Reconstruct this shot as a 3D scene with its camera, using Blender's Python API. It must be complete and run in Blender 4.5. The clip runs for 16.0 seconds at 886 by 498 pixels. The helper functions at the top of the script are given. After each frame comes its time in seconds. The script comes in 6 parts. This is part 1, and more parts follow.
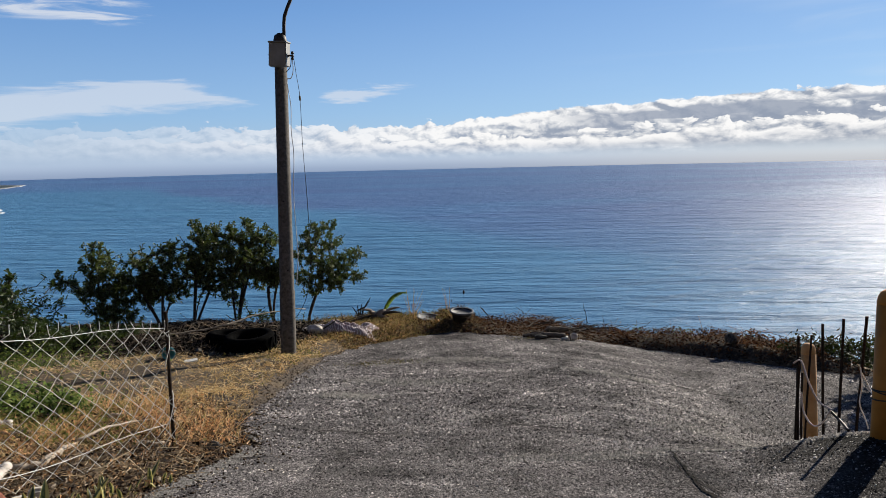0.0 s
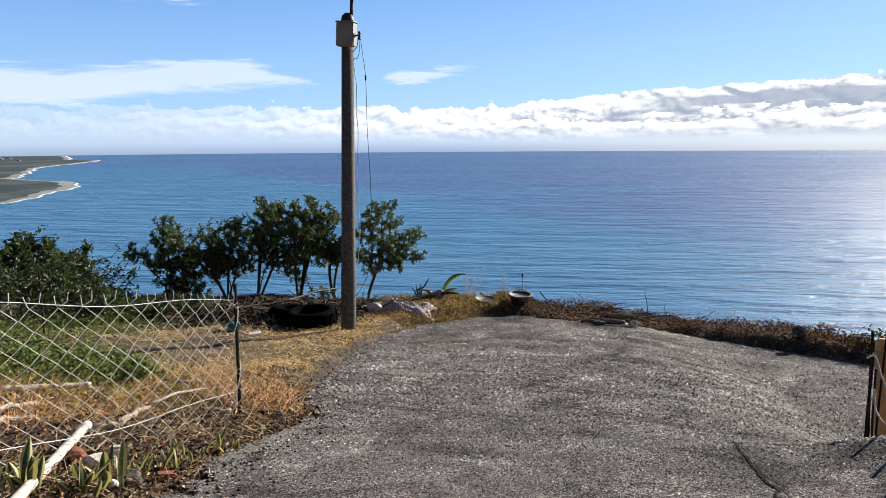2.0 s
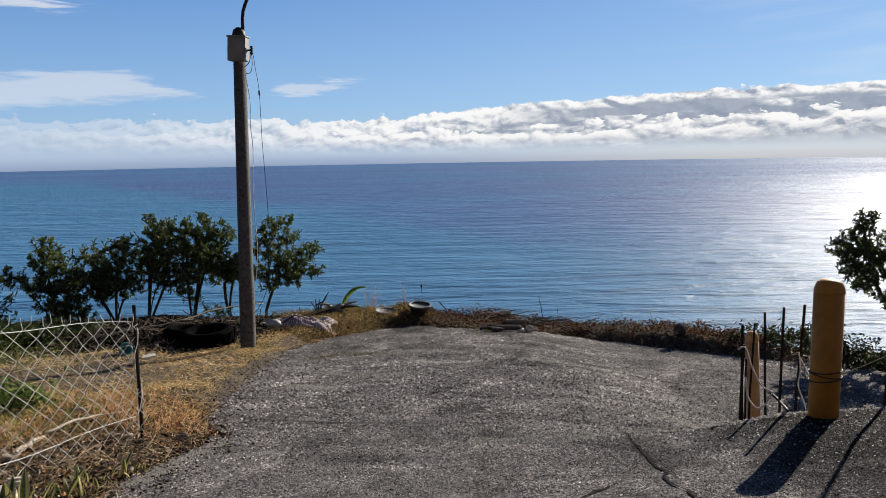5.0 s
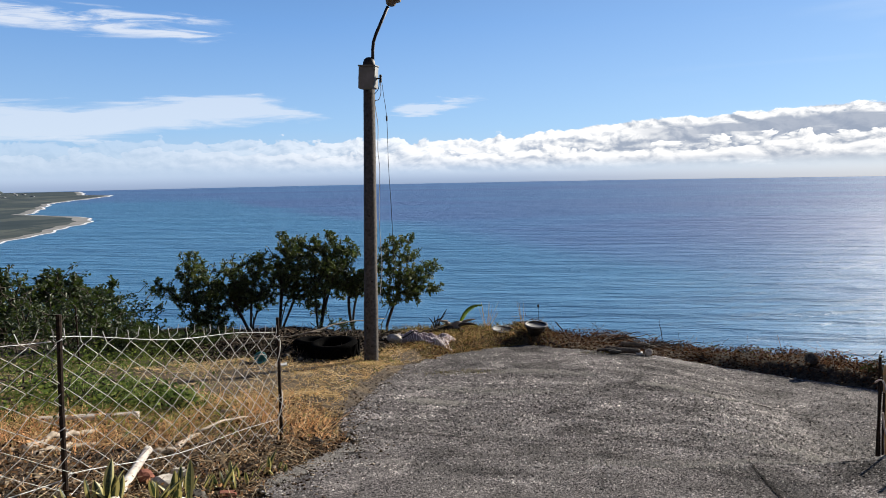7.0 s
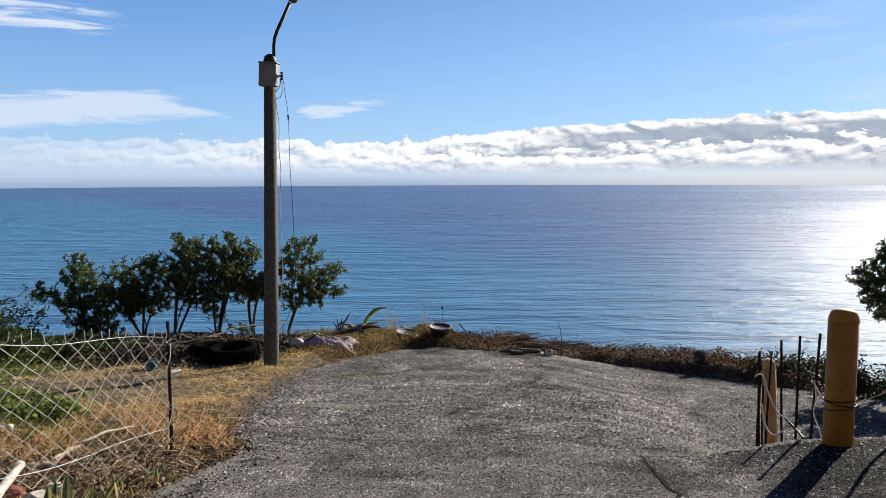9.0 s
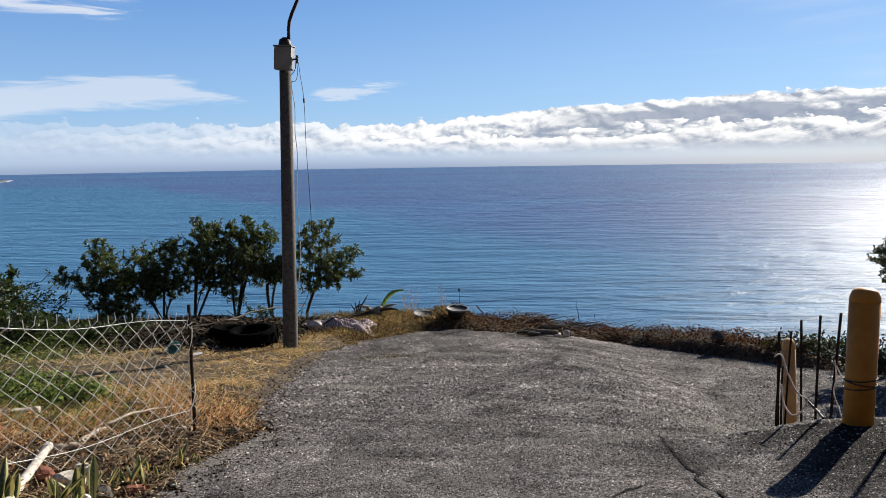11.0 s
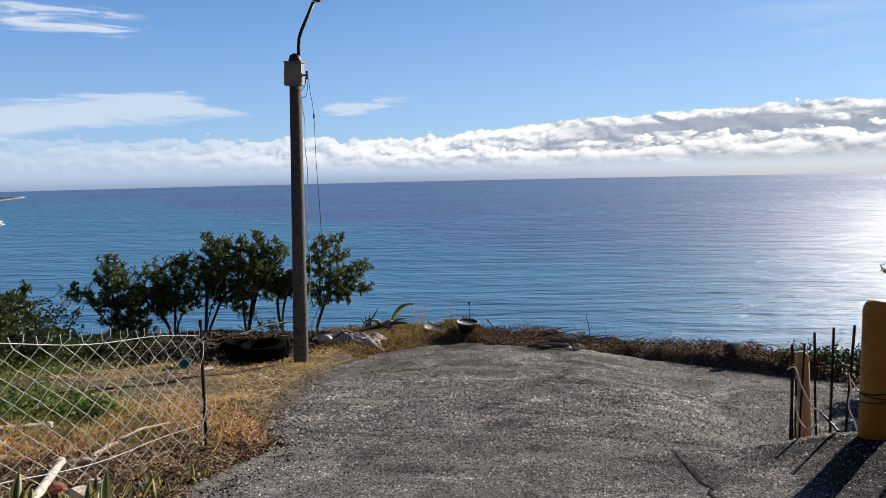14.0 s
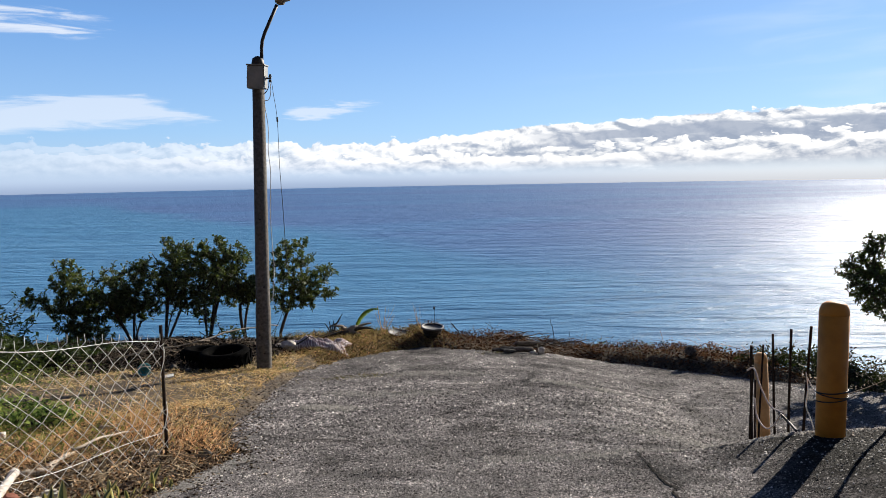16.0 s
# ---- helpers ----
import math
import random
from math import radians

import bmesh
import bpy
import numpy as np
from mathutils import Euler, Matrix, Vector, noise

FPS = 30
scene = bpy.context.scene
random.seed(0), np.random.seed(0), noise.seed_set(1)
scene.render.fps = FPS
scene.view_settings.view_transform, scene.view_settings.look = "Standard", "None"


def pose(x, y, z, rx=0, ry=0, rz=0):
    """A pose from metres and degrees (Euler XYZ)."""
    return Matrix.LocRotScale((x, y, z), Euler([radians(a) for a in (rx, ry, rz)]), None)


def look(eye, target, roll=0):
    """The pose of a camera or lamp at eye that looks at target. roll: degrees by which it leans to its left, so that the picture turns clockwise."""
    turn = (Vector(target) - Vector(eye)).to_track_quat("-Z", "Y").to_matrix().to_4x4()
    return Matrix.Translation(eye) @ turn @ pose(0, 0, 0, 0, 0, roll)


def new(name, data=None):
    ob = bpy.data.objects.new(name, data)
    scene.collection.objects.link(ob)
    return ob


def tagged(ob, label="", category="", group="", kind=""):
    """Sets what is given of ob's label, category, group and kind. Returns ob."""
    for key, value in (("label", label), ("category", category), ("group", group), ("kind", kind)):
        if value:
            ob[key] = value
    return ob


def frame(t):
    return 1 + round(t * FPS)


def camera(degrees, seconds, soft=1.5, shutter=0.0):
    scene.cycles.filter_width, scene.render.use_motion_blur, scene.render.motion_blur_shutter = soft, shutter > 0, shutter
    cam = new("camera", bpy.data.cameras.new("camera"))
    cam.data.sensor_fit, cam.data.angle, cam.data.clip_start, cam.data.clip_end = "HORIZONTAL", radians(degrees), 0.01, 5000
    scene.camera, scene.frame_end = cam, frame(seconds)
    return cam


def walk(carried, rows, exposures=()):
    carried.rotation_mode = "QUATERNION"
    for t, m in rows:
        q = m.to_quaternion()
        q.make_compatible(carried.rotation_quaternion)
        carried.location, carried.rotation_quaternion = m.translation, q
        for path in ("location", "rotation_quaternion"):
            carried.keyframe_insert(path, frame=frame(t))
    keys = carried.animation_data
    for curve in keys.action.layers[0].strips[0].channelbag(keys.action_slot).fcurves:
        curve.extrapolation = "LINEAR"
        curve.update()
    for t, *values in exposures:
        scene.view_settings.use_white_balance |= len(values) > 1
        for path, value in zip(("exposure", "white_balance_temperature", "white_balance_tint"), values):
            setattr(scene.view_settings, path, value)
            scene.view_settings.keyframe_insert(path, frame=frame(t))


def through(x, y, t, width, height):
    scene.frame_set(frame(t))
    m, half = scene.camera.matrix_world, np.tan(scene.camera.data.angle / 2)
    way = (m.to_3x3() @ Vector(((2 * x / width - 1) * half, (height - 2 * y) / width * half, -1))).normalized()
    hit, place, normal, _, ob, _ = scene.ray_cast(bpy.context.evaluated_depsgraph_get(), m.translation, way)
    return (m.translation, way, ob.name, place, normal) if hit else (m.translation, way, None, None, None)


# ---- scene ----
cam = camera(62.97, 16.0, soft=0.75)
ROWS = [
    (0.0, (0.080, 0.203, -0.026), (0.080, 10.129, -1.240), -1.35),
    (0.5, (0.066, 0.197, -0.031), (-0.859, 10.085, -1.204), -1.41),
    (1.0, (0.061, 0.184, -0.032), (-1.352, 10.009, -1.244), -1.08),
    (1.5, (0.049, 0.178, -0.033), (-1.381, 9.987, -1.350), -0.68),
    (2.0, (0.047, 0.185, -0.035), (-0.751, 10.048, -1.478), -0.39),
    (2.5, (0.072, 0.200, -0.038), (0.441, 10.078, -1.551), -0.43),
    (3.0, (0.068, 0.207, -0.039), (1.662, 9.966, -1.535), -0.55),
    (3.5, (0.060, 0.214, -0.039), (2.383, 9.833, -1.481), -0.66),
    (4.0, (0.055, 0.201, -0.037), (2.329, 9.841, -1.419), -0.70),
    (4.5, (0.033, 0.140, -0.024), (1.628, 9.922, -1.353), -0.79),
    (5.0, (-0.001, 0.048, -0.015), (0.641, 9.943, -1.310), -1.00),
    (5.2, (-0.016, 0.028, -0.006), (0.352, 9.937, -1.300), -1.06),
    (7.3, (-0.055, -0.155, 0.038), (-1.051, 9.745, -0.913), -0.87),
    (7.5, (-0.057, -0.148, 0.035), (-1.068, 9.762, -0.874), -0.71),
    (8.0, (-0.055, -0.152, 0.036), (-0.906, 9.774, -0.839), -0.45),
    (8.5, (-0.048, -0.136, 0.030), (-0.383, 9.816, -0.880), -0.23),
    (9.0, (-0.020, -0.105, 0.014), (0.342, 9.847, -0.977), -0.23),
    (9.2, (-0.008, -0.108, 0.018), (0.601, 9.814, -1.010), -0.20),
    (11.5, (-0.029, -0.114, 0.017), (-0.038, 9.807, -1.233), -0.98),
    (12.0, (-0.027, -0.114, 0.015), (-0.097, 9.807, -1.237), -0.98),
    (12.5, (-0.031, -0.100, 0.010), (0.007, 9.829, -1.214), -1.00),
    (13.0, (-0.023, -0.103, 0.020), (0.144, 9.827, -1.151), -0.93),
    (13.5, (-0.023, -0.113, 0.028), (0.170, 9.824, -1.083), -0.98),
    (14.0, (-0.031, -0.120, 0.020), (-0.024, 9.825, -1.029), -1.25),
    (14.5, (-0.044, -0.133, 0.016), (-0.385, 9.810, -0.995), -1.44),
    (15.0, (-0.051, -0.134, 0.025), (-0.621, 9.799, -0.984), -1.55),
    (15.5, (-0.045, -0.142, 0.023), (-0.496, 9.798, -0.975), -1.41),
    (16.0, (-0.039, -0.112, 0.010), (0.461, 9.833, -0.978), -1.07),
]
EXPOSURES = [(0.0, 0.78), (0.5, 0.9), (1.5, 1.15), (2.0, 1.2), (2.5, 1.2), (3.0, 1.02), (3.5, 0.76), (4.0, 0.71), (5.0, 0.77), (7.5, 1.02), (9.0, 1.02), (11.5, 0.92), (12.5, 0.97), (13.5, 0.9), (14.5, 0.91), (15.0, 1.02), (16.0, 1.08)]
walk(cam, [(t, look(eye, target, roll)) for t, eye, target, roll in ROWS], EXPOSURES)

# ---- light ----
SUN_AZ, SUN_EL = 41.0, 22.5          # degrees clockwise from +y, and above the horizon
sun = new("sun", bpy.data.lights.new("sun", "SUN"))
sun.data.energy, sun.data.angle, sun.data.color = 5.0, radians(0.4), (1.0, 0.92, 0.80)
sun_way = Vector((math.sin(radians(SUN_AZ)) * math.cos(radians(SUN_EL)), math.cos(radians(SUN_AZ)) * math.cos(radians(SUN_EL)), math.sin(radians(SUN_EL))))
sun.matrix_world = look(sun_way * 60, (0, 0, 0))


class Nodes:
    """Short hand for node trees: each call adds a node and returns its first output."""

    def __init__(self, tree):
        self.tree = tree
        self.tree.nodes.clear()

    def node(self, kind, inputs=None, **props):
        n = self.tree.nodes.new(kind)
        for key, value in props.items():
            setattr(n, key, value)
        for key, value in (inputs or {}).items():
            if isinstance(value, bpy.types.NodeSocket):
                self.tree.links.new(value, n.inputs[key])
            else:
                n.inputs[key].default_value = value
        return n

    def math(self, op, a, b=0.0, c=0.0, clamp=False):
        return self.node("ShaderNodeMath", {0: a, 1: b, 2: c}, operation=op, use_clamp=clamp).outputs[0]

    def noise(self, vector, scale, detail=4.0, rough=0.55, distortion=0.0):
        return self.node("ShaderNodeTexNoise", {"Vector": vector, "Scale": scale, "Detail": detail, "Roughness": rough, "Distortion": distortion}).outputs[0]

    def voronoi(self, vector, scale, feature="F1"):
        return self.node("ShaderNodeTexVoronoi", {"Vector": vector, "Scale": scale}, feature=feature).outputs[0]

    def ramp(self, value, *stops):
        n = self.node("ShaderNodeValToRGB", {0: value})
        els = n.color_ramp.elements
        while len(els) < len(stops):
            els.new(0.5)
        for e, (p, c) in zip(els, stops):
            e.position = p
            e.color = (*c, 1) if isinstance(c, tuple) else (c, c, c, 1)
        return n.outputs[0]

    def mix(self, f, a, b, blend="MIX"):
        n = self.node("ShaderNodeMix", data_type="RGBA", blend_type=blend)
        for k, v in ((0, f), (6, a), (7, b)):
            if isinstance(v, bpy.types.NodeSocket):
                self.tree.links.new(v, n.inputs[k])
            else:
                n.inputs[k].default_value = (*v, 1) if isinstance(v, tuple) else v
        return n.outputs[2]

    def step(self, value, lo, hi):
        n = self.node("ShaderNodeMapRange", {0: value, 1: lo, 2: hi, 3: 0.0, 4: 1.0}, interpolation_type="SMOOTHSTEP")
        return n.outputs[0]

    def coords(self, scale=(1, 1, 1), output="Object"):
        tc = self.node("ShaderNodeTexCoord").outputs[output]
        return self.node("ShaderNodeMapping", {0: tc, 3: scale}).outputs[0]

    def combine(self, x, y, z=0.0):
        return self.node("ShaderNodeCombineXYZ", {0: x, 1: y, 2: z}).outputs[0]


def sky_world():
    world = bpy.data.worlds.new("sky")
    scene.world = world
    world.use_nodes = True
    n = Nodes(world.node_tree)
    sky = n.node("ShaderNodeTexSky", sky_type="NISHITA", sun_disc=False, sun_elevation=radians(SUN_EL), sun_rotation=radians(SUN_AZ), altitude=100.0, air_density=1.0, dust_density=0.2, ozone_density=3.0).outputs[0]
    way = n.node("ShaderNodeSeparateXYZ", {0: n.node("ShaderNodeTexCoord").outputs["Generated"]})
    az = n.math("MULTIPLY", n.math("ARCTAN2", way.outputs[0], way.outputs[1]), 57.2958)
    el = n.math("MULTIPLY", n.math("ARCSINE", way.outputs[2]), 57.2958)
    # clear sky: pale at the horizon, deep blue overhead, paler towards the sun
    low = n.ramp(n.math("DIVIDE", el, 60.0), (0.0, (4.9, 6.2, 8.0)), (0.06, (3.5, 5.55, 8.3)), (0.19, (1.8, 3.7, 7.1)), (0.38, (0.45, 1.15, 2.9)), (1.0, (0.12, 0.33, 0.9)))
    sunny = n.math("MULTIPLY", n.step(az, -30.0, 40.0), n.math("SUBTRACT", 1.0, n.step(el, 10.0, 40.0)))
    low = n.mix(n.math("MULTIPLY", sunny, 0.3), low, (5.6, 7.4, 9.2))
    away = n.math("MULTIPLY", n.step(n.math("ABSOLUTE", n.math("SUBTRACT", az, SUN_AZ)), 75.0, 130.0), n.math("SUBTRACT", 1.0, n.step(n.math("ABSOLUTE", n.math("SUBTRACT", az, SUN_AZ)), 250.0, 300.0)))
    low = n.mix(n.math("MULTIPLY", away, 0.6), low, n.mix(1.0, low, (0.3, 0.34, 0.42), "MULTIPLY"))
    colour = n.mix(0.25, low, n.mix(1.0, sky, (0.5, 0.75, 1.15), "MULTIPLY"))
    # thin streaks: one long wedge, a shorter one beyond it, and wisps higher up
    fibre = n.noise(n.combine(n.math("MULTIPLY", n.math("ADD", az, n.math("MULTIPLY", el, -1.2)), 0.16), n.math("MULTIPLY", el, 1.3), 1.7), 1.0, 6.0, 0.6, 0.5)
    rag = n.math("MULTIPLY", n.math("SUBTRACT", fibre, 0.5), 2.6)

    def wedge(centre, half, soft):
        off = n.math("ABSOLUTE", n.math("SUBTRACT", el, centre))
        return n.step(n.math("ADD", n.math("SUBTRACT", half, off), rag), 0.0, soft)

    rise = n.math("SUBTRACT", n.math("MULTIPLY", n.step(az, -34.0, -21.0), 1.1), n.math("MULTIPLY", n.step(az, -20.0, -11.0), 0.9))
    long_half = n.math("SUBTRACT", n.math("MULTIPLY", n.math("SUBTRACT", 1.0, n.step(az, -22.0, -9.0)), 1.75), 0.35)
    long_one = wedge(n.math("ADD", rise, 4.1), long_half, 0.7)
    short_half = n.math("SUBTRACT", n.math("MULTIPLY", n.math("MULTIPLY", n.step(az, -12.0, -7.5), n.math("SUBTRACT", 1.0, n.step(az, -7.0, 2.5))), 1.1), 0.4)
    short_one = wedge(n.math("ADD", n.math("MULTIPLY", az, 0.085), 5.75), short_half, 0.4)
    high_half = n.math("SUBTRACT", n.math("MULTIPLY", n.math("SUBTRACT", 1.0, n.step(az, -25.0, -15.0)), 1.7), 0.6)
    high_one = wedge(n.math("ADD", 11.0, n.math("MULTIPLY", n.math("ADD", az, 28.0), -0.05)), high_half, 0.9)
    thin = n.math("MULTIPLY", n.math("MAXIMUM", long_one, n.math("MAXIMUM", short_one, n.math("MULTIPLY", high_one, n.math("MULTIPLY", n.step(fibre, 0.38, 0.58), 1.35)))), 0.58)
    colour = n.mix(thin, colour, (7.6, 8.0, 8.7))
    veil_in = n.noise(n.combine(n.math("MULTIPLY", az, 0.06), n.math("MULTIPLY", el, 0.5), 9.0), 1.0, 4.0, 0.5, 0.6)
    veil = n.math("MULTIPLY", n.step(veil_in, 0.45, 0.75), n.math("MULTIPLY", n.step(az, 5.0, 40.0), 0.35))
    colour = n.mix(veil, colour, (6.8, 7.8, 9.0))
    # bank of cumulus along the horizon: a long sheet behind, billowing heads before it, higher towards the sun
    def shape(da, de, sx, sy, z, detail=9.0, rough=0.56):
        at = n.combine(n.math("MULTIPLY", n.math("ADD", az, da), sx), n.math("MULTIPLY", n.math("ADD", el, de), sy), z)
        return n.noise(at, 1.0, detail, rough, 0.35)

    def layer(top, swing, sx, sy, z, lit, dim, strong, edge=0.14):
        """A cloud below the line top, ragged by swing degrees, lit on the side of each billow that faces up and sunwards: cover, colour, depth."""
        here, sunward = shape(0.0, 0.0, sx, sy, z), shape(0.3, 0.3, sx, sy, z)
        into = n.math("ADD", n.math("SUBTRACT", top, el), n.math("MULTIPLY", n.math("SUBTRACT", here, 0.5), swing))
        light = n.math("ADD", n.math("MULTIPLY", n.math("SUBTRACT", here, sunward), strong), n.math("SUBTRACT", 0.78, n.math("MULTIPLY", n.step(into, 0.3, 2.2), 0.32)), clamp=True)
        return n.step(into, 0.0, edge), n.mix(light, dim, lit), into

    lit = n.mix(n.step(az, -30.0, 6.0), (6.9, 7.6, 8.7), (10.2, 10.1, 10.0))
    dim = n.mix(n.step(az, -24.0, 14.0), (4.9, 5.8, 7.2), (3.4, 3.9, 4.8))
    back_top = n.math("ADD", n.math("ADD", 2.85, n.math("MULTIPLY", n.step(az, -4.0, 12.0), 1.1)), n.math("MULTIPLY", n.step(az, 13.0, 24.0), 0.45))
    knobs = n.math("MULTIPLY", n.math("MAXIMUM", n.math("SUBTRACT", shape(4.0, 0.0, 0.28, 0.4, 31.0, 5.0), 0.52), 0.0), n.math("MULTIPLY", n.step(az, 17.0, 20.5), 3.5))
    lively = n.math("SUBTRACT", 2.6, n.math("MULTIPLY", n.step(az, 0.0, 9.0), 1.5))
    bank, bank_colour, depth = layer(n.math("ADD", back_top, knobs), lively, 0.55, 0.95, 3.0, lit, dim, 4.5)
    body = shape(0.0, 0.0, 0.1, 0.8, 4.0, 6.0)
    belt = n.math("MULTIPLY", n.math("MULTIPLY", n.step(depth, 0.45, 0.8), n.step(az, 4.0, 17.0)), n.step(body, 0.36, 0.5))
    bank_colour = n.mix(n.math("MULTIPLY", belt, 0.85), bank_colour, (3.0, 3.5, 4.5))
    cover = n.math("ADD", 0.34, n.math("MULTIPLY", n.step(az, -32.0, -2.0), 0.64))
    colour = n.mix(n.math("MULTIPLY", bank, n.math("MULTIPLY", cover, n.step(el, -0.2, 1.2))), colour, bank_colour)
    front_top = n.math("ADD", 1.9, n.math("MULTIPLY", n.step(az, 8.0, 26.0), 0.75))
    front, front_colour, inside = layer(front_top, 4.2, 0.42, 0.8, 12.0, lit, dim, 5.5, 0.1)
    thinned = n.math("SUBTRACT", 1.0, n.math("MULTIPLY", n.step(inside, 0.7, 2.0), 0.5))
    colour = n.mix(n.math("MULTIPLY", n.math("MULTIPLY", front, thinned), n.math("MULTIPLY", cover, n.step(el, 0.2, 1.4))), colour, front_colour)
    haze = n.math("SUBTRACT", 1.0, n.step(el, -0.4, 1.7))
    colour = n.mix(n.math("MULTIPLY", haze, 0.8), colour, n.mix(n.step(az, -14.0, 34.0), (4.6, 5.6, 7.4), (7.2, 7.3, 7.6)))
    sea_haze = n.math("SUBTRACT", 1.0, n.step(el, -0.75, 0.35))
    colour = n.mix(n.math("MULTIPLY", sea_haze, 0.75), colour, n.mix(n.step(az, -6.0, 30.0), (2.5, 3.3, 4.9), (5.6, 5.7, 6.0)))
    back = n.node("ShaderNodeBackground", {0: colour, 1: 0.056})
    out = n.node("ShaderNodeOutputWorld")
    world.node_tree.links.new(back.outputs[0], out.inputs[0])


sky_world()


# ---- materials ----
def surface(name, build, rough=0.8, metal=0.0, bump=0.0, bump_size=0.02, spec=0.2, ior=1.5):
    """build(n) returns the colour and, if wanted, height and roughness sockets."""
    m = bpy.data.materials.new(name)
    m.use_nodes = True
    n = Nodes(m.node_tree)
    made = build(n)
    made = made if isinstance(made, tuple) and not isinstance(made[0], float) else (made,)
    colour, height, roughness = (*made, None, None)[:3]
    p = n.node("ShaderNodeBsdfPrincipled", {"Roughness": rough, "Metallic": metal, "Specular IOR Level": spec, "IOR": ior})
    if isinstance(colour, bpy.types.NodeSocket):
        m.node_tree.links.new(colour, p.inputs["Base Color"])
    else:
        p.inputs["Base Color"].default_value = (*colour, 1)
    if roughness is not None:
        m.node_tree.links.new(roughness, p.inputs["Roughness"])
    if height is not None:
        b = n.node("ShaderNodeBump", {"Strength": bump, "Distance": bump_size, "Height": height})
        m.node_tree.links.new(b.outputs[0], p.inputs["Normal"])
    out = n.node("ShaderNodeOutputMaterial")
    m.node_tree.links.new(p.outputs[0], out.inputs[0])
    return m


def mottle(n, v):
    """Uneven wear of the asphalt: dark damp-looking blotches and paler scuffed ones."""
    a = n.noise(v, 1.5, 7.0, 0.68, 0.7)
    return n.ramp(a, (0.34, (0.3, 0.295, 0.295)), (0.47, (0.82, 0.81, 0.81)), (0.55, (1.15, 1.14, 1.13)), (0.66, (2.0, 1.97, 1.93)))


def asphalt_look(n, dark=0.95):
    v = n.coords()
    stone = n.noise(v, 90.0, 4.0, 0.75)
    speck = n.voronoi(v, 95.0)
    patch = n.noise(v, 0.8, 5.0, 0.6, 0.8)
    worn = n.noise(v, 4.5, 6.0, 0.7, 0.4)
    oil = n.noise(v, 2.1, 4.0, 0.6, 1.0)
    base = n.ramp(stone, (0.36, (0.014, 0.0135, 0.014)), (0.5, (0.078, 0.072, 0.073)), (0.64, (0.36, 0.335, 0.325)))
    base = n.mix(1.0, base, mottle(n, v), "MULTIPLY")
    pits = n.noise(v, 38.0, 3.0, 0.6)
    base = n.mix(n.math("MULTIPLY", n.math("SUBTRACT", 1.0, n.step(pits, 0.34, 0.46)), 0.75), base, (0.012, 0.012, 0.0125))
    base = n.mix(n.math("MULTIPLY", n.step(patch, 0.48, 0.7), 0.6), base, (0.085, 0.08, 0.074))
    base = n.mix(n.math("MULTIPLY", n.step(worn, 0.55, 0.75), 0.55), base, (0.13, 0.122, 0.112))
    base = n.mix(n.math("MULTIPLY", n.step(oil, 0.56, 0.72), 0.6), base, (0.026, 0.026, 0.027))
    base = n.mix(n.math("SUBTRACT", 1.0, n.step(speck, 0.1, 0.22)), base, (0.36, 0.345, 0.32))
    # the ramp's backlit shade is put into the colour, deepening to the right
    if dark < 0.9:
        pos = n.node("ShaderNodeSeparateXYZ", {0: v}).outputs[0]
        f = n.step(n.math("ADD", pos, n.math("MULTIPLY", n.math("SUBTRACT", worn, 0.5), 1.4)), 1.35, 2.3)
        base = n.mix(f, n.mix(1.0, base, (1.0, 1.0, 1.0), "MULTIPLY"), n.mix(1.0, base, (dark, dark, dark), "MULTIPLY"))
    height = n.math("SUBTRACT", n.math("MULTIPLY", stone, 0.8), n.math("MULTIPLY", speck, 0.4))
    return base, height, n.ramp(stone, (0.3, 0.95), (0.8, 0.55))


def shaded_asphalt_look(n):
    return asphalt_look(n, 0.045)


def soil_look(n):
    v = n.coords()
    a = n.noise(v, 1.3, 5.0, 0.6, 0.4)
    b = n.noise(v, 22.0, 6.0, 0.7)
    c = n.ramp(b, (0.3, (0.014, 0.01, 0.008)), (0.5, (0.05, 0.037, 0.026)), (0.7, (0.15, 0.115, 0.078)))
    c = n.mix(n.step(a, 0.45, 0.65), c, n.ramp(b, (0.3, (0.04, 0.029, 0.016)), (0.7, (0.24, 0.175, 0.1))))
    return c, b


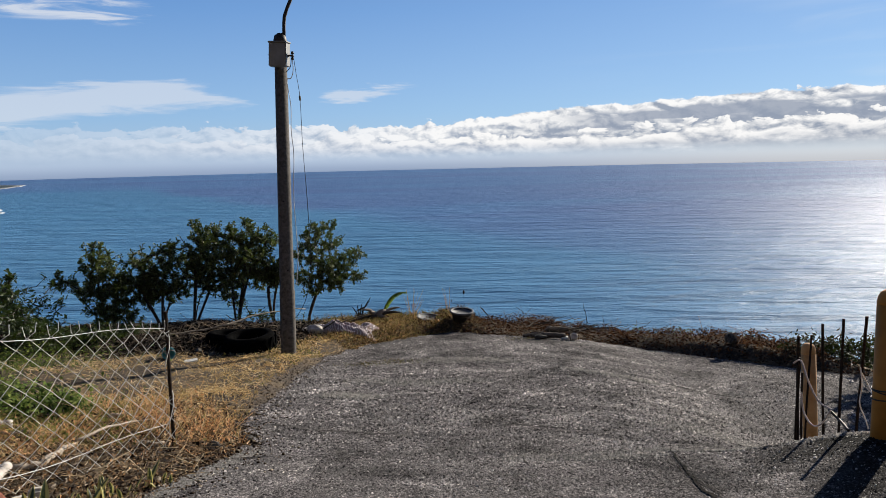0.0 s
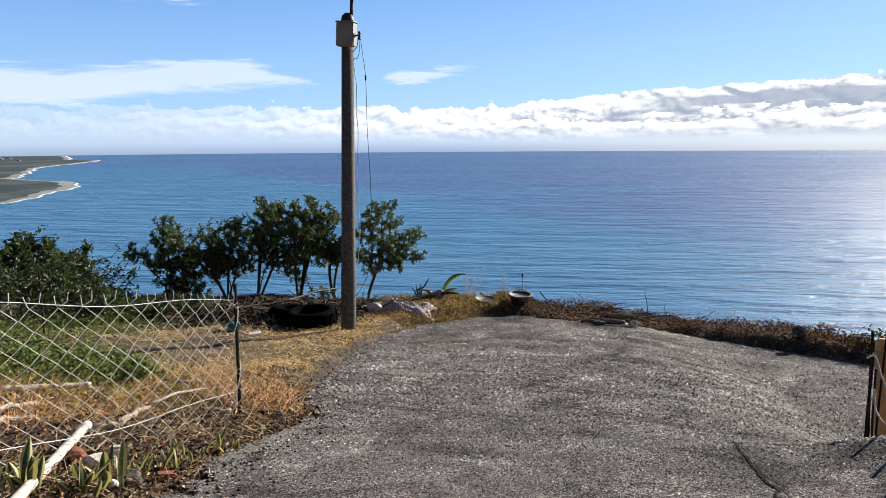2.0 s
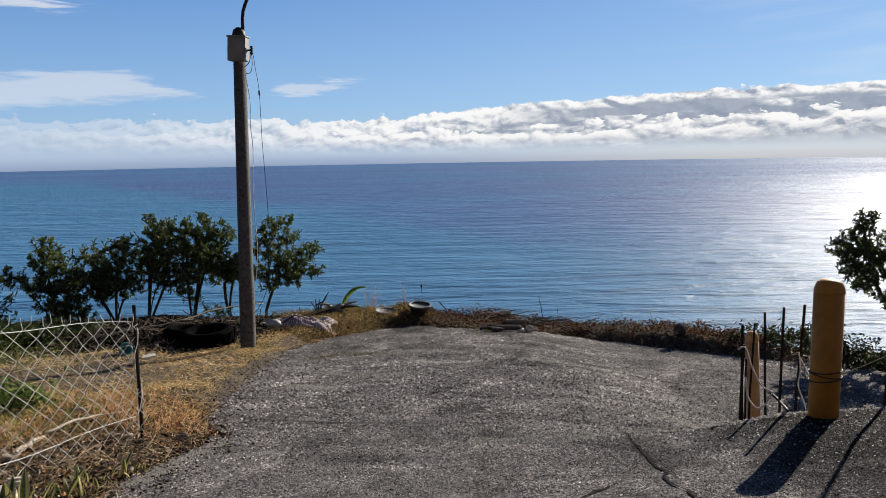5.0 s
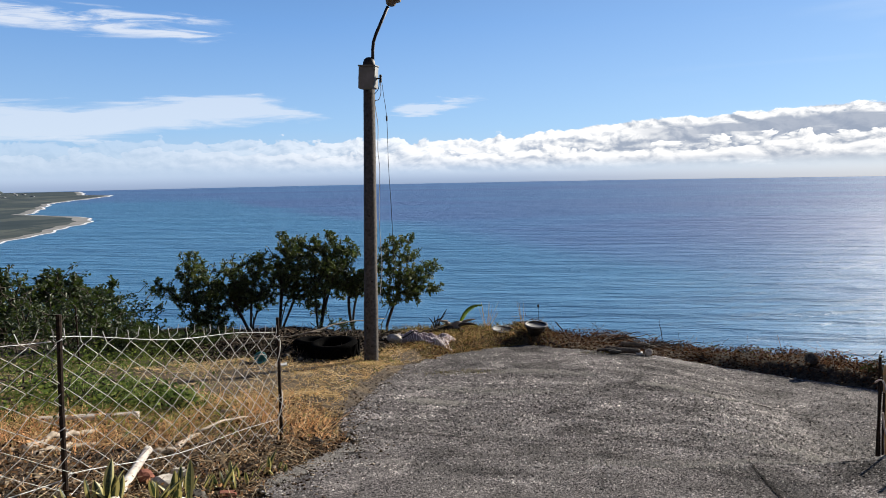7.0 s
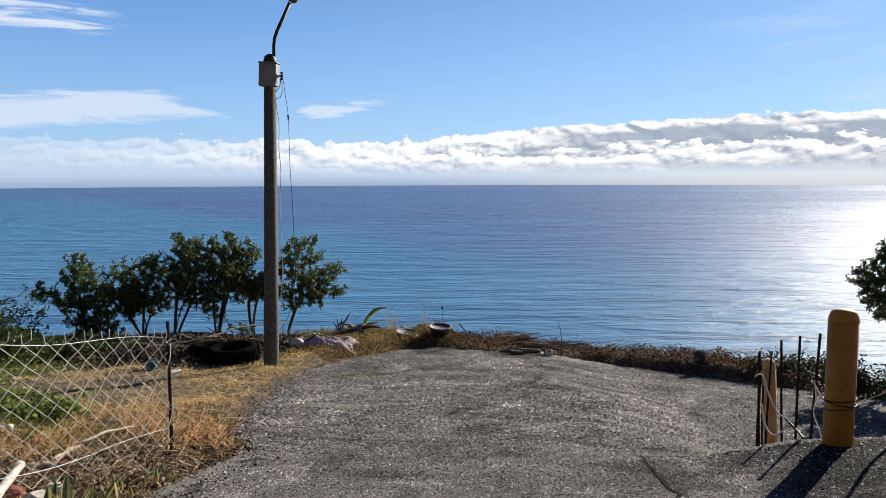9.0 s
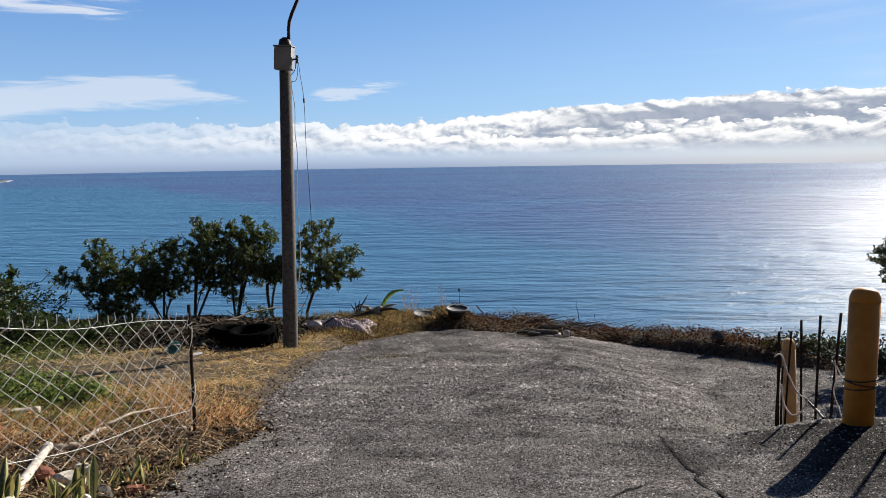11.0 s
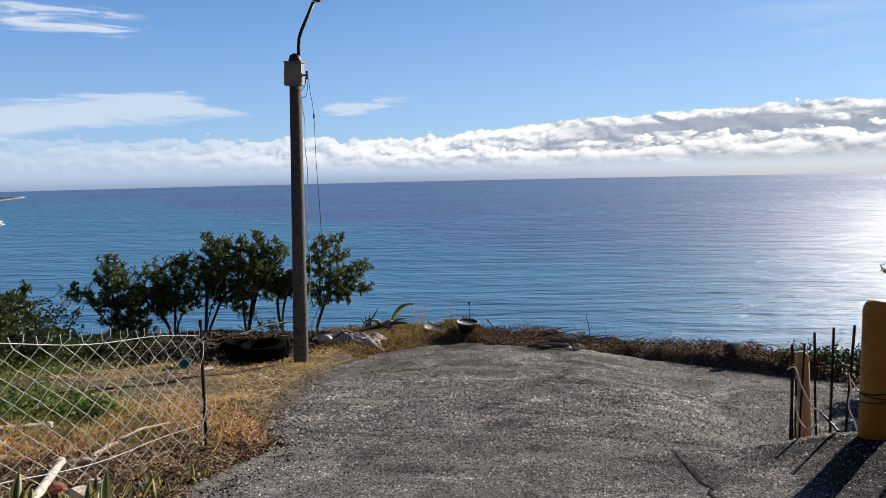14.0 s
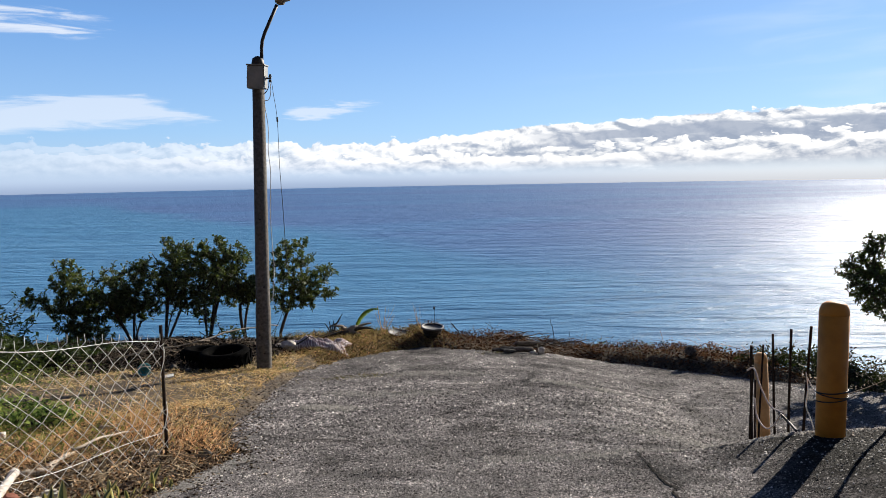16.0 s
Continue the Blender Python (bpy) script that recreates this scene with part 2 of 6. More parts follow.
def sea_look(n):
    v = n.node("ShaderNodeTexCoord").outputs["Object"]

    def waves(sx, sy, detail, turn=0.2, rough=0.6, warp=0.3):
        return n.noise(n.node("ShaderNodeMapping", {0: v, 2: (0, 0, turn), 3: (sx, sy, 1)}).outputs[0], 1.0, detail, rough, warp)

    broad = waves(0.0011, 0.0035, 4.0, 0.35, 0.55, 0.8)
    colour = n.ramp(broad, (0.36, (0.074, 0.16, 0.315)), (0.62, (0.08, 0.138, 0.285)))
    pos = n.node("ShaderNodeSeparateXYZ", {0: v})
    # shallower water along the bay, ending at a line that runs out from the cape
    away = n.math("ADD", n.math("ADD", pos.outputs[0], n.math("MULTIPLY", pos.outputs[1], 0.58)), n.math("MULTIPLY", n.math("SUBTRACT", broad, 0.5), 160.0))
    inshore = n.math("MAXIMUM", n.math("SUBTRACT", 1.0, n.step(away, 210.0, 285.0)), n.math("MULTIPLY", n.math("SUBTRACT", 1.0, n.step(pos.outputs[1], 120.0, 520.0)), 0.8))
    inshore = n.math("MULTIPLY", inshore, n.math("SUBTRACT", 1.0, n.math("MULTIPLY", n.step(pos.outputs[1], 1150.0, 1500.0), 0.9)))
    colour = n.mix(n.math("MULTIPLY", inshore, 0.7), colour, (0.064, 0.196, 0.335))
    swell, chop, fine = waves(0.018, 0.075, 3.0), waves(0.11, 0.34, 4.0, 0.1), waves(0.8, 1.9, 3.0, 0.0)
    long_swell = waves(0.004, 0.03, 5.0, 0.12, 0.6, 0.6)
    colour = n.mix(n.math("MULTIPLY", n.step(long_swell, 0.52, 0.66), 0.22), colour, (0.04, 0.095, 0.2))
    colour = n.mix(n.math("MULTIPLY", n.math("SUBTRACT", 1.0, n.step(long_swell, 0.36, 0.47)), 0.22), colour, (0.12, 0.24, 0.38))
    height = n.math("ADD", n.math("ADD", n.math("MULTIPLY", swell, 6.5), n.math("MULTIPLY", chop, 1.8)), n.math("MULTIPLY", fine, 0.45))
    calm = n.math("ADD", n.ramp(broad, (0.35, 0.46), (0.65, 0.55)), n.math("MULTIPLY", n.step(pos.outputs[1], 250.0, 1400.0), 0.22))
    return colour, height, n.mix(n.math("MULTIPLY", n.step(fine, 0.56, 0.66), n.math("SUBTRACT", 1.0, n.step(pos.outputs[1], 250.0, 700.0))), calm, (0.28, 0.28, 0.28))


def leaf_material(name, dark, light, gloss=0.45, through=0.35):
    m = bpy.data.materials.new(name)
    m.use_nodes = True
    n = Nodes(m.node_tree)
    r = n.node("ShaderNodeNewGeometry").outputs["Random Per Island"]
    c = n.ramp(r, (0.0, dark), (1.0, light))
    p = n.node("ShaderNodeBsdfPrincipled", {"Base Color": c, "Roughness": gloss, "Specular IOR Level": 0.32})
    t = n.node("ShaderNodeBsdfTranslucent", {"Color": n.mix(0.5, c, (0.16, 0.24, 0.03), "MIX")})
    s = n.node("ShaderNodeMixShader", {0: through, 1: p.outputs[0], 2: t.outputs[0]})
    out = n.node("ShaderNodeOutputMaterial")
    m.node_tree.links.new(s.outputs[0], out.inputs[0])
    return m


def plain(name, a, b, scale=20.0, rough=0.7, bump=0.2, metal=0.0, bump_size=0.01, detail=5.0):
    def look_of(n):
        f = n.noise(n.coords(), scale, detail, 0.65)
        return n.ramp(f, (0.35, a), (0.68, b)), f
    return surface(name, look_of, rough, metal, bump, bump_size)


ASPHALT = surface("asphalt", asphalt_look, 0.85, bump=0.9, bump_size=0.008, spec=0.08, ior=1.18)
SHADED_ASPHALT = surface("shaded_asphalt", shaded_asphalt_look, 0.8, bump=1.0, bump_size=0.008, spec=0.05, ior=1.2)
SOIL = surface("soil", soil_look, 0.95, bump=0.8, bump_size=0.03)
SEA = surface("sea_water", sea_look, 0.2, bump=0.8, bump_size=1.0, spec=0.36, ior=1.135)
CONCRETE = plain("concrete", (0.065, 0.058, 0.052), (0.14, 0.128, 0.116), 26.0, 0.9, 0.4)
YELLOW = plain("yellow_paint", (0.36, 0.145, 0.02), (0.5, 0.21, 0.032), 7.0, 0.55, 0.15)
BARK = plain("bark", (0.02, 0.017, 0.014), (0.09, 0.075, 0.06), 30.0, 0.95, 0.7, 0.0, 0.02)
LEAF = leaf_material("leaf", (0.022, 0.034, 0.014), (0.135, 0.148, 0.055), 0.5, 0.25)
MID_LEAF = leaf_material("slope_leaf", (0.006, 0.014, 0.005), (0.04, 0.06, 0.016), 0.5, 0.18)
# darker leaf copy: the shade of crowns seen against the sun, put into colour
BACKLIT_LEAF = leaf_material("backlit_leaf", (0.008, 0.016, 0.006), (0.03, 0.05, 0.014), 0.6, 0.15)
GREY_METAL = plain("grey_metal", (0.17, 0.176, 0.178), (0.26, 0.268, 0.27), 5.0, 0.5, 0.1, 0.3)
DARK_METAL = plain("dark_metal", (0.02, 0.02, 0.022), (0.07, 0.06, 0.055), 25.0, 0.6, 0.3, 0.6)


# ---- mesh helpers ----
def mesh_of(name, verts, faces, material, smooth=False):
    me = bpy.data.meshes.new(name)
    me.from_pydata([tuple(v) for v in verts], [], faces)
    me.materials.append(material)
    if smooth:
        me.polygons.foreach_set("use_smooth", [True] * len(me.polygons))
    me.update()
    return me


def thing(name, label, category, at=(0, 0, 0), group="", kind="", turn=0.0):
    ob = new(name)
    ob.empty_display_size = 0.1
    ob.location, ob.rotation_euler = at, (0, 0, radians(turn))
    return tagged(ob, label, category, group, kind)


def part(name, me, parent, label="", at=(0, 0, 0), rot=(0, 0, 0)):
    ob = new(name, me)
    ob.parent = parent
    ob.location, ob.rotation_euler = at, [radians(a) for a in rot]
    return tagged(ob, label)


def single(name, me, label, category, at=(0, 0, 0), group="", kind="", rot=(0, 0, 0)):
    ob = new(name, me)
    ob.location, ob.rotation_euler = at, [radians(a) for a in rot]
    return tagged(ob, label, category, group, kind)


def tube(points, radii, sides=8, caps=True):
    """Verts and faces of a tube along points."""
    pts = [Vector(p) for p in points]
    radii = radii if isinstance(radii, (list, tuple)) else [radii] * len(pts)
    verts, faces = [], []
    side = None
    for k, p in enumerate(pts):
        d = (pts[min(k + 1, len(pts) - 1)] - pts[max(k - 1, 0)]).normalized()
        if side is None:
            side = d.orthogonal().normalized()
        else:
            side = (side - d * side.dot(d))
            side = side.normalized() if side.length > 1e-6 else d.orthogonal().normalized()
        up = d.cross(side)
        for j in range(sides):
            a = 2 * math.pi * j / sides
            verts.append(p + (side * math.cos(a) + up * math.sin(a)) * radii[k])
    for k in range(len(pts) - 1):
        for j in range(sides):
            a, b = k * sides + j, k * sides + (j + 1) % sides
            faces.append((a, b, b + sides, a + sides))
    if caps:
        faces.append(tuple(reversed(range(sides))))
        faces.append(tuple(range((len(pts) - 1) * sides, len(pts) * sides)))
    return verts, faces


def joined(pieces):
    verts, faces = [], []
    for v, f in pieces:
        k = len(verts)
        verts += list(v)
        faces += [tuple(i + k for i in face) for face in f]
    return verts, faces


def lathe(profile, sides=20):
    """Solid of revolution from (radius, z) pairs."""
    verts, faces = [], []
    for r, z in profile:
        for j in range(sides):
            a = 2 * math.pi * j / sides
            verts.append((r * math.cos(a), r * math.sin(a), z))
    for k in range(len(profile) - 1):
        for j in range(sides):
            a, b = k * sides + j, k * sides + (j + 1) % sides
            faces.append((a, b, b + sides, a + sides))
    faces.append(tuple(reversed(range(sides))))
    faces.append(tuple(range((len(profile) - 1) * sides, len(profile) * sides)))
    return verts, faces


def box(sx, sy, sz, bevel=0.005, at=(0, 0, 0)):
    """Bevelled box centred at a place."""
    bm = bmesh.new()
    bmesh.ops.create_cube(bm, size=1.0)
    for v in bm.verts:
        v.co = Vector((v.co.x * sx, v.co.y * sy, v.co.z * sz))
    if bevel:
        bmesh.ops.bevel(bm, geom=bm.edges[:], offset=bevel, segments=2, affect="EDGES")
    bm.verts.index_update()
    verts = [v.co + Vector(at) for v in bm.verts]
    faces = [tuple(v.index for v in f.verts) for f in bm.faces]
    bm.free()
    return verts, faces


def polar(az, el, r):
    """A place seen from the middle of the path: degrees clockwise from +y, degrees up, and horizontal distance."""
    return Vector((0.055 + r * math.sin(radians(az)), 0.195 + r * math.cos(radians(az)), -0.035 + r * math.tan(radians(el))))


# ---- ground ----
def smooth(a, b, x):
    t = np.clip((x - a) / (b - a), 0, 1)
    return t * t * (3 - 2 * t)


def ramp_edge(x):
    """The outer edge of the raised ramp."""
    return np.interp(x, [1.2, 1.9, 2.5, 3.0, 4.0, 5.0, 9.0], [4.3, 4.15, 4.22, 4.25, 4.55, 4.85, 5.6])


def cliff_edge(x):
    return np.interp(x, [-60, -20, -12, -7, -3, -1, 0.4, 2, 3, 4, 5, 6, 7.5, 9, 12, 20, 60], [-25, 3, 10.6, 13.1, 13.3, 13.7, 13.6, 12.8, 12.5, 11.6, 10.9, 10.4, 9.7, 8.6, 6, 0, -25])


def paved_far(x):
    return np.interp(x, [-3, -1.85, -1.5, -1.05, -0.45, 0.2, 0.95, 1.45, 2.3, 2.9, 3.4, 3.95, 4.45, 4.9, 5.6, 6.6, 8], [9.3, 9.42, 10.4, 11.05, 11.7, 12.1, 11.65, 11.25, 11.4, 11.35, 10.85, 10.1, 9.35, 8.7, 7.8, 6.7, 5.5])


def yard(x, y):
    """Height of the paved yard: level by the camera, then falling and flattening out."""
    y = np.asarray(y, float)
    fall = -0.75 - 0.265 * np.minimum(y, 17) + 0.0073 * np.minimum(y, 17) ** 2
    level = -1.34 + 0.0 * y
    k = 0.12
    h = np.clip(0.5 + 0.5 * (level - fall) / k, 0, 1)
    z = level * (1 - h) + fall * h - k * h * (1 - h)
    raised = 0.10 * smooth(1.5, 2.4, x)
    sunk = -smooth(1.5, 3.3, x) * (0.2 + 0.26 * smooth(8.5, 5.0, y))
    out = smooth(-0.02, 0.14, y - ramp_edge(x))
    return z + raised * (1 - out) + sunk * out


def terrain(x, y):
    z = yard(x, y)
    lump = 0.03 * np.sin(x * 3.1 + 1.3 * np.sin(y * 2.3)) * np.cos(y * 2.7 + 0.8 * np.sin(x * 1.9))
    left = smooth(-1.35, -2.1, x + 0.0)
    z = z - 0.03 + left * (0.12 + lump)
    d = y - cliff_edge(x)
    rough = 0.5 + 0.5 * np.sin(x * 4.3 + 1.1 * np.sin(x * 9.7 + y))
    berm = (np.interp(x, [-1.5, 0.3, 0.75, 1.4, 2.4, 3.2, 4.2, 4.8, 5.5, 7.0], [0.15, 0.17, 0.06, 0.03, 0.06, 0.12, 0.2, 0.16, -0.05, -0.1]) + 0.05 * rough) * smooth(0.0, 0.5, y - paved_far(x)) * smooth(0.45, -0.2, d) * smooth(-2.3, -1.3, x)
    z = z + berm
    drop = np.maximum(d, 0)
    z = z - 0.35 * smooth(-0.3, 0.8, d) - 0.75 * np.maximum(drop - 0.3, 0)
    # unseen hillside behind the camera, added to block sky light from there
    back = np.maximum(-6.0 - y - 0.15 * np.abs(x), 0)
    z = z + np.minimum(0.75 * back * smooth(0, 3, back), 60)
    return np.maximum(z, -48)


def graded(lo, hi, fine, far):
    """Grid lines: fine between lo and hi, ever wider out to far."""
    mid = list(np.arange(lo, hi + 1e-6, fine))
    right, left, s = [hi], [lo], fine
    while right[-1] < far:
        s *= 1.25
        right.append(right[-1] + s)
    s = fine
    while left[-1] > -far:
        s *= 1.25
        left.append(left[-1] - s)
    return np.array(left[:0:-1] + mid + right[1:])


def sheet(xs, ys, height, keep=None):
    X, Y = np.meshgrid(xs, ys)
    Z = height(X, Y)
    verts = np.stack([X, Y, Z], -1).reshape(-1, 3)
    nx = len(xs)
    faces = []
    for j in range(len(ys) - 1):
        for i in range(nx - 1):
            if keep is None or keep(0.5 * (xs[i] + xs[i + 1]), 0.5 * (ys[j] + ys[j + 1])):
                a = j * nx + i
                faces.append((a, a + 1, a + nx + 1, a + nx))
    return verts, faces


def paved_left(y):
    return np.interp(y, [-20, 3.4, 4.2, 4.7, 5.4, 7.3, 9.4, 10.2, 11.0, 11.6, 12.2, 12.6], [-1.4, -1.3, -1.22, -1.15, -1.45, -1.72, -1.7, -1.4, -1.05, -0.5, 0.3, 0.9])


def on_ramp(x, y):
    """The ramp past the long crack, where the asphalt's colour holds the slope's shade."""
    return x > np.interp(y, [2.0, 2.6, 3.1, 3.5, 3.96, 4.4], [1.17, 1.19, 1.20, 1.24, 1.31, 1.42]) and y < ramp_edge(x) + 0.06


def is_paved(x, y):
    wob = 0.05 * math.sin(9 * y + 2 * math.sin(5 * x)) + 0.04 * math.sin(23 * y + 7 * x)
    return x > paved_left(y) + wob and y < paved_far(x) + wob and x < 9


gv, gf = sheet(graded(-8.0, 8.0, 0.14, 400), graded(1.0, 16.0, 0.14, 400), terrain)
single("ground", mesh_of("ground", gv, gf, SOIL, True), "dry earth bank with dead grass above the sea", "ground", kind="structure")
av, af = sheet(np.arange(-2.4, 9.0, 0.06), np.arange(-6.0, 12.8, 0.06), yard, lambda x, y: is_paved(x, y) and not on_ramp(x, y))
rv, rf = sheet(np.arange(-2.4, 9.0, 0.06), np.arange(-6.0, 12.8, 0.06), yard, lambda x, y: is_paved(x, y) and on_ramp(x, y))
single("asphalt_ramp", mesh_of("asphalt_ramp", rv, rf, SHADED_ASPHALT, True), "rough asphalt of the ramp with shade in its colour", "road", kind="structure")
single("asphalt_yard", mesh_of("asphalt_yard", av, af, ASPHALT, True), "worn grey cracked asphalt sloping down to a yard", "road", kind="structure")
sv = [(0, 0, 0)] + [(3500 * math.cos(a), 3500 * math.sin(a), 0) for a in np.linspace(0, 2 * math.pi, 193)[:-1]]
single("sea", mesh_of("sea", sv, [(0, k, k % 192 + 1) for k in range(1, 193)], SEA), "calm blue sea with small ripples reaching the horizon", "water", at=(0, 0, -40), kind="structure")


# ---- trees ----
def grow(lobes, seed, count, trunk, parents=None, bare=0.0, step=0.16):
    """A branch skeleton that reaches for points in the crown's lobes; trunk: nodes from the foot up, bare up to a height."""
    rng = np.random.default_rng(seed)
    nodes = [np.array(p, float) for p in trunk]
    parents = list(parents) if parents else [-1] + list(range(len(trunk) - 1))
    own = np.array([p[2] < bare for p in nodes])
    weights = np.array([l[1][0] * l[1][1] * l[1][2] for l in lobes]) ** 0.7
    pick = rng.choice(len(lobes), count, p=weights / weights.sum())
    goals = []
    for k in pick:
        c, r = np.array(lobes[k][0]), np.array(lobes[k][1])
        d = rng.normal(size=3)
        d /= np.linalg.norm(d)
        goals.append(c + d * r * (rng.uniform(0.2, 1.0) ** 0.6 if rng.random() < 0.78 else rng.uniform(1.0, 1.45)))
    hub = np.array(nodes)
    goals.sort(key=lambda g: np.linalg.norm(hub - g, axis=1).min())
    tips = []
    for g in goals:
        arr = np.array(nodes)
        off = g - arr
        dist = np.linalg.norm(off, axis=1) + 0.9 * np.maximum(-off[:, 2], 0)
        dist[: len(own)] += 3.0 * own
        k = int(dist.argmin())
        start = nodes[k]
        n = max(1, int(np.linalg.norm(g - start) / step))
        for j in range(1, n + 1):
            f = j / n
            p = start + (g - start) * f + rng.normal(size=3) * 0.018 + np.array([0, 0, -0.05 * math.sin(math.pi * f)])
            nodes.append(p)
            parents.append(k)
            k = len(nodes) - 1
        tips.append(k)
    return np.array(nodes), parents, tips


def wood(nodes, parents, thick, twig=0.004):
    load = np.zeros(len(nodes))
    kids = [[] for _ in nodes]
    for k, p in enumerate(parents):
        if p >= 0:
            kids[p].append(k)
    for k in range(len(nodes) - 1, -1, -1):
        load[k] = max(sum(load[c] for c in kids[k]), 1.0)
    rad = twig + (thick - twig) * (load / load[0]) ** 0.5
    pieces, done = [], set()
    for k in range(len(nodes)):
        if k in done:
            continue
        chain, rr = [], []
        if parents[k] >= 0:
            chain.append(nodes[parents[k]])
            rr.append(min(rad[parents[k]], rad[k] * 1.25))
        j = k
        while True:
            done.add(j)
            chain.append(nodes[j])
            rr.append(rad[j])
            if not kids[j]:
                break
            j = max(kids[j], key=lambda c: load[c])
            if j in done:
                break
        if len(chain) > 1:
            pieces.append(tube(chain, [float(r) for r in rr], 7 if rr[0] > 0.02 else 4))
    return joined(pieces)


def leaf_cloud(places, seed, per, size, droop=0.1, spread=0.5):
    """Rosettes of folded leaves round each place."""
    rng = np.random.default_rng(seed)
    verts, faces = [], []
    for p in places:
        axis = rng.normal(size=3) * 0.5 + np.array([0, 0, 0.9])
        axis /= np.linalg.norm(axis)
        for _ in range(per):
            d = rng.normal(size=3)
            d -= axis * d.dot(axis) * 0.6
            d /= np.linalg.norm(d)
            d = d + axis * 0.25 - np.array([0, 0, droop])
            d /= np.linalg.norm(d)
            w = np.cross(d, rng.normal(size=3))
            w /= np.linalg.norm(w) + 1e-9
            n = np.cross(d, w)
            s = size * rng.uniform(0.6, 1.25)
            o = p + rng.normal(size=3) * size * spread
            k = len(verts)
            verts += [o, o + d * s * 0.55 + w * s * 0.2 - n * s * 0.06, o + d * s - np.array([0, 0, s * 0.1]), o + d * s * 0.55 - w * s * 0.2 - n * s * 0.06, o + d * s * 0.5]
            faces += [(k, k + 4, k + 1), (k + 4, k + 2, k + 1), (k, k + 3, k + 4), (k + 4, k + 3, k + 2)]
    return verts, faces


def twig_leaves(nodes, parents, ends, seed, per, size, reach=2):
    """Leaves set along the last stretch of every twig, pointing outwards and a little up."""
    rng = np.random.default_rng(seed)
    verts, faces = [], []
    for e in ends:
        chain = [nodes[e]]
        k = e
        for _ in range(reach):
            if parents[k] > 4:
                k = parents[k]
                chain.append(nodes[k])
        tip, base = chain[0], chain[-1]
        along = tip - base
        length = np.linalg.norm(along)
        along = along / length if length > 1e-6 else np.array((0, 0, 1.0))
        for _ in range(per):
            f = rng.random() ** 0.7 * (len(chain) - 1)
            j = min(int(len(chain) - 1 - f), max(len(chain) - 2, 0))
            o = chain[j] + (chain[min(j + 1, len(chain) - 1)] - chain[j]) * rng.random() + rng.normal(size=3) * size * 0.14
            d = rng.normal(size=3)
            d -= along * d.dot(along)
            d = d / (np.linalg.norm(d) + 1e-9) + along * rng.uniform(0.3, 1.0) + np.array([0, 0, 0.12])
            d /= np.linalg.norm(d)
            w = np.cross(d, rng.normal(size=3) * 0.6 + np.array((0, 0, 1.0)))
            w /= np.linalg.norm(w) + 1e-9
            n = np.cross(w, d)
            s = size * rng.uniform(0.6, 1.25)
            k = len(verts)
            verts += [o, o + d * s * 0.55 + w * s * 0.21 + n * s * 0.05, o + d * s - np.array([0, 0, s * 0.14]), o + d * s * 0.55 - w * s * 0.21 + n * s * 0.05, o + d * s * 0.5]
            faces += [(k, k + 4, k + 1), (k + 4, k + 2, k + 1), (k, k + 3, k + 4), (k + 4, k + 3, k + 2)]
    return verts, faces


def tree(label, foot, lobes, seed, tips=150, per=12, leaf=0.085, thick=0.06, fork=0.35, material=None, group="", stems=3):
    """lobes: centres and radii measured from the foot. Several stems part near the ground and reach for different lobes."""
    rng = np.random.default_rng(seed + 500)
    ob = thing("tree", label, "tree", foot, group)
    nodes, parents = [np.array((0, 0, -0.15)), np.array((0.01, 0, 0.04))], [-1, 0]
    order = sorted(range(len(lobes)), key=lambda k: lobes[k][0][0])
    for k in range(stems):
        goal = np.array(lobes[order[int((k + 0.5) * len(lobes) / stems)]][0])
        bow = rng.normal(0, 0.06, 3)
        last = 1
        for f in (0.12, 0.25, 0.4, 0.55, 0.7):
            p = goal * np.array((f ** 1.15, f ** 1.15, f ** 0.9)) + bow * math.sin(math.pi * f)
            nodes.append(p)
            parents.append(last)
            last = len(nodes) - 1
    nodes, parents, ends = grow(lobes, seed, tips, nodes, parents, max(fork, 0.15))
    part("trunk", mesh_of("trunk", *wood(nodes, parents, thick), BARK, True), ob)
    part("crown", mesh_of("crown", *twig_leaves(nodes, parents, ends, seed + 1, per, leaf), material or LEAF), ob)
    return ob


def placed_tree(label, az, el, r, lobes, seed, wide=1.0, **more):
    """lobes given as (az, el, half size in degrees); their depths vary by chance."""
    rng = np.random.default_rng(seed + 900)
    foot = polar(az, el, r)
    made = []
    for a, e, w in lobes:
        c = polar(a, e, r)
        size = r * math.tan(radians(w * wide))
        c = c + Vector((math.sin(radians(a)), math.cos(radians(a)), 0)) * float(rng.uniform(-0.35, 0.35))
        made.append((tuple(c - foot), (size, size * 1.1, size * 0.85)))
    return tree(label, foot, made, seed, **more)


ROW = "small trees along the bank"
placed_tree("small broadleaf tree with a branch reaching out low", -25.1, -12.2, 13.6, [(-28.2, -7.6, 0.5), (-27.3, -8.0, 0.5), (-26.6, -8.5, 0.5), (-25.9, -5.7, 0.5), (-25.4, -6.4, 0.8), (-26.2, -6.8, 0.6), (-25.1, -7.5, 0.9), (-25.7, -8.4, 0.9), (-24.8, -9.2, 1.1), (-23.9, -8.7, 0.9), (-25.4, -10.1, 0.9), (-23.9, -10.3, 0.8)], 11, tips=560, per=15, leaf=0.07, wide=1.28, group=ROW, thick=0.032, stems=4)
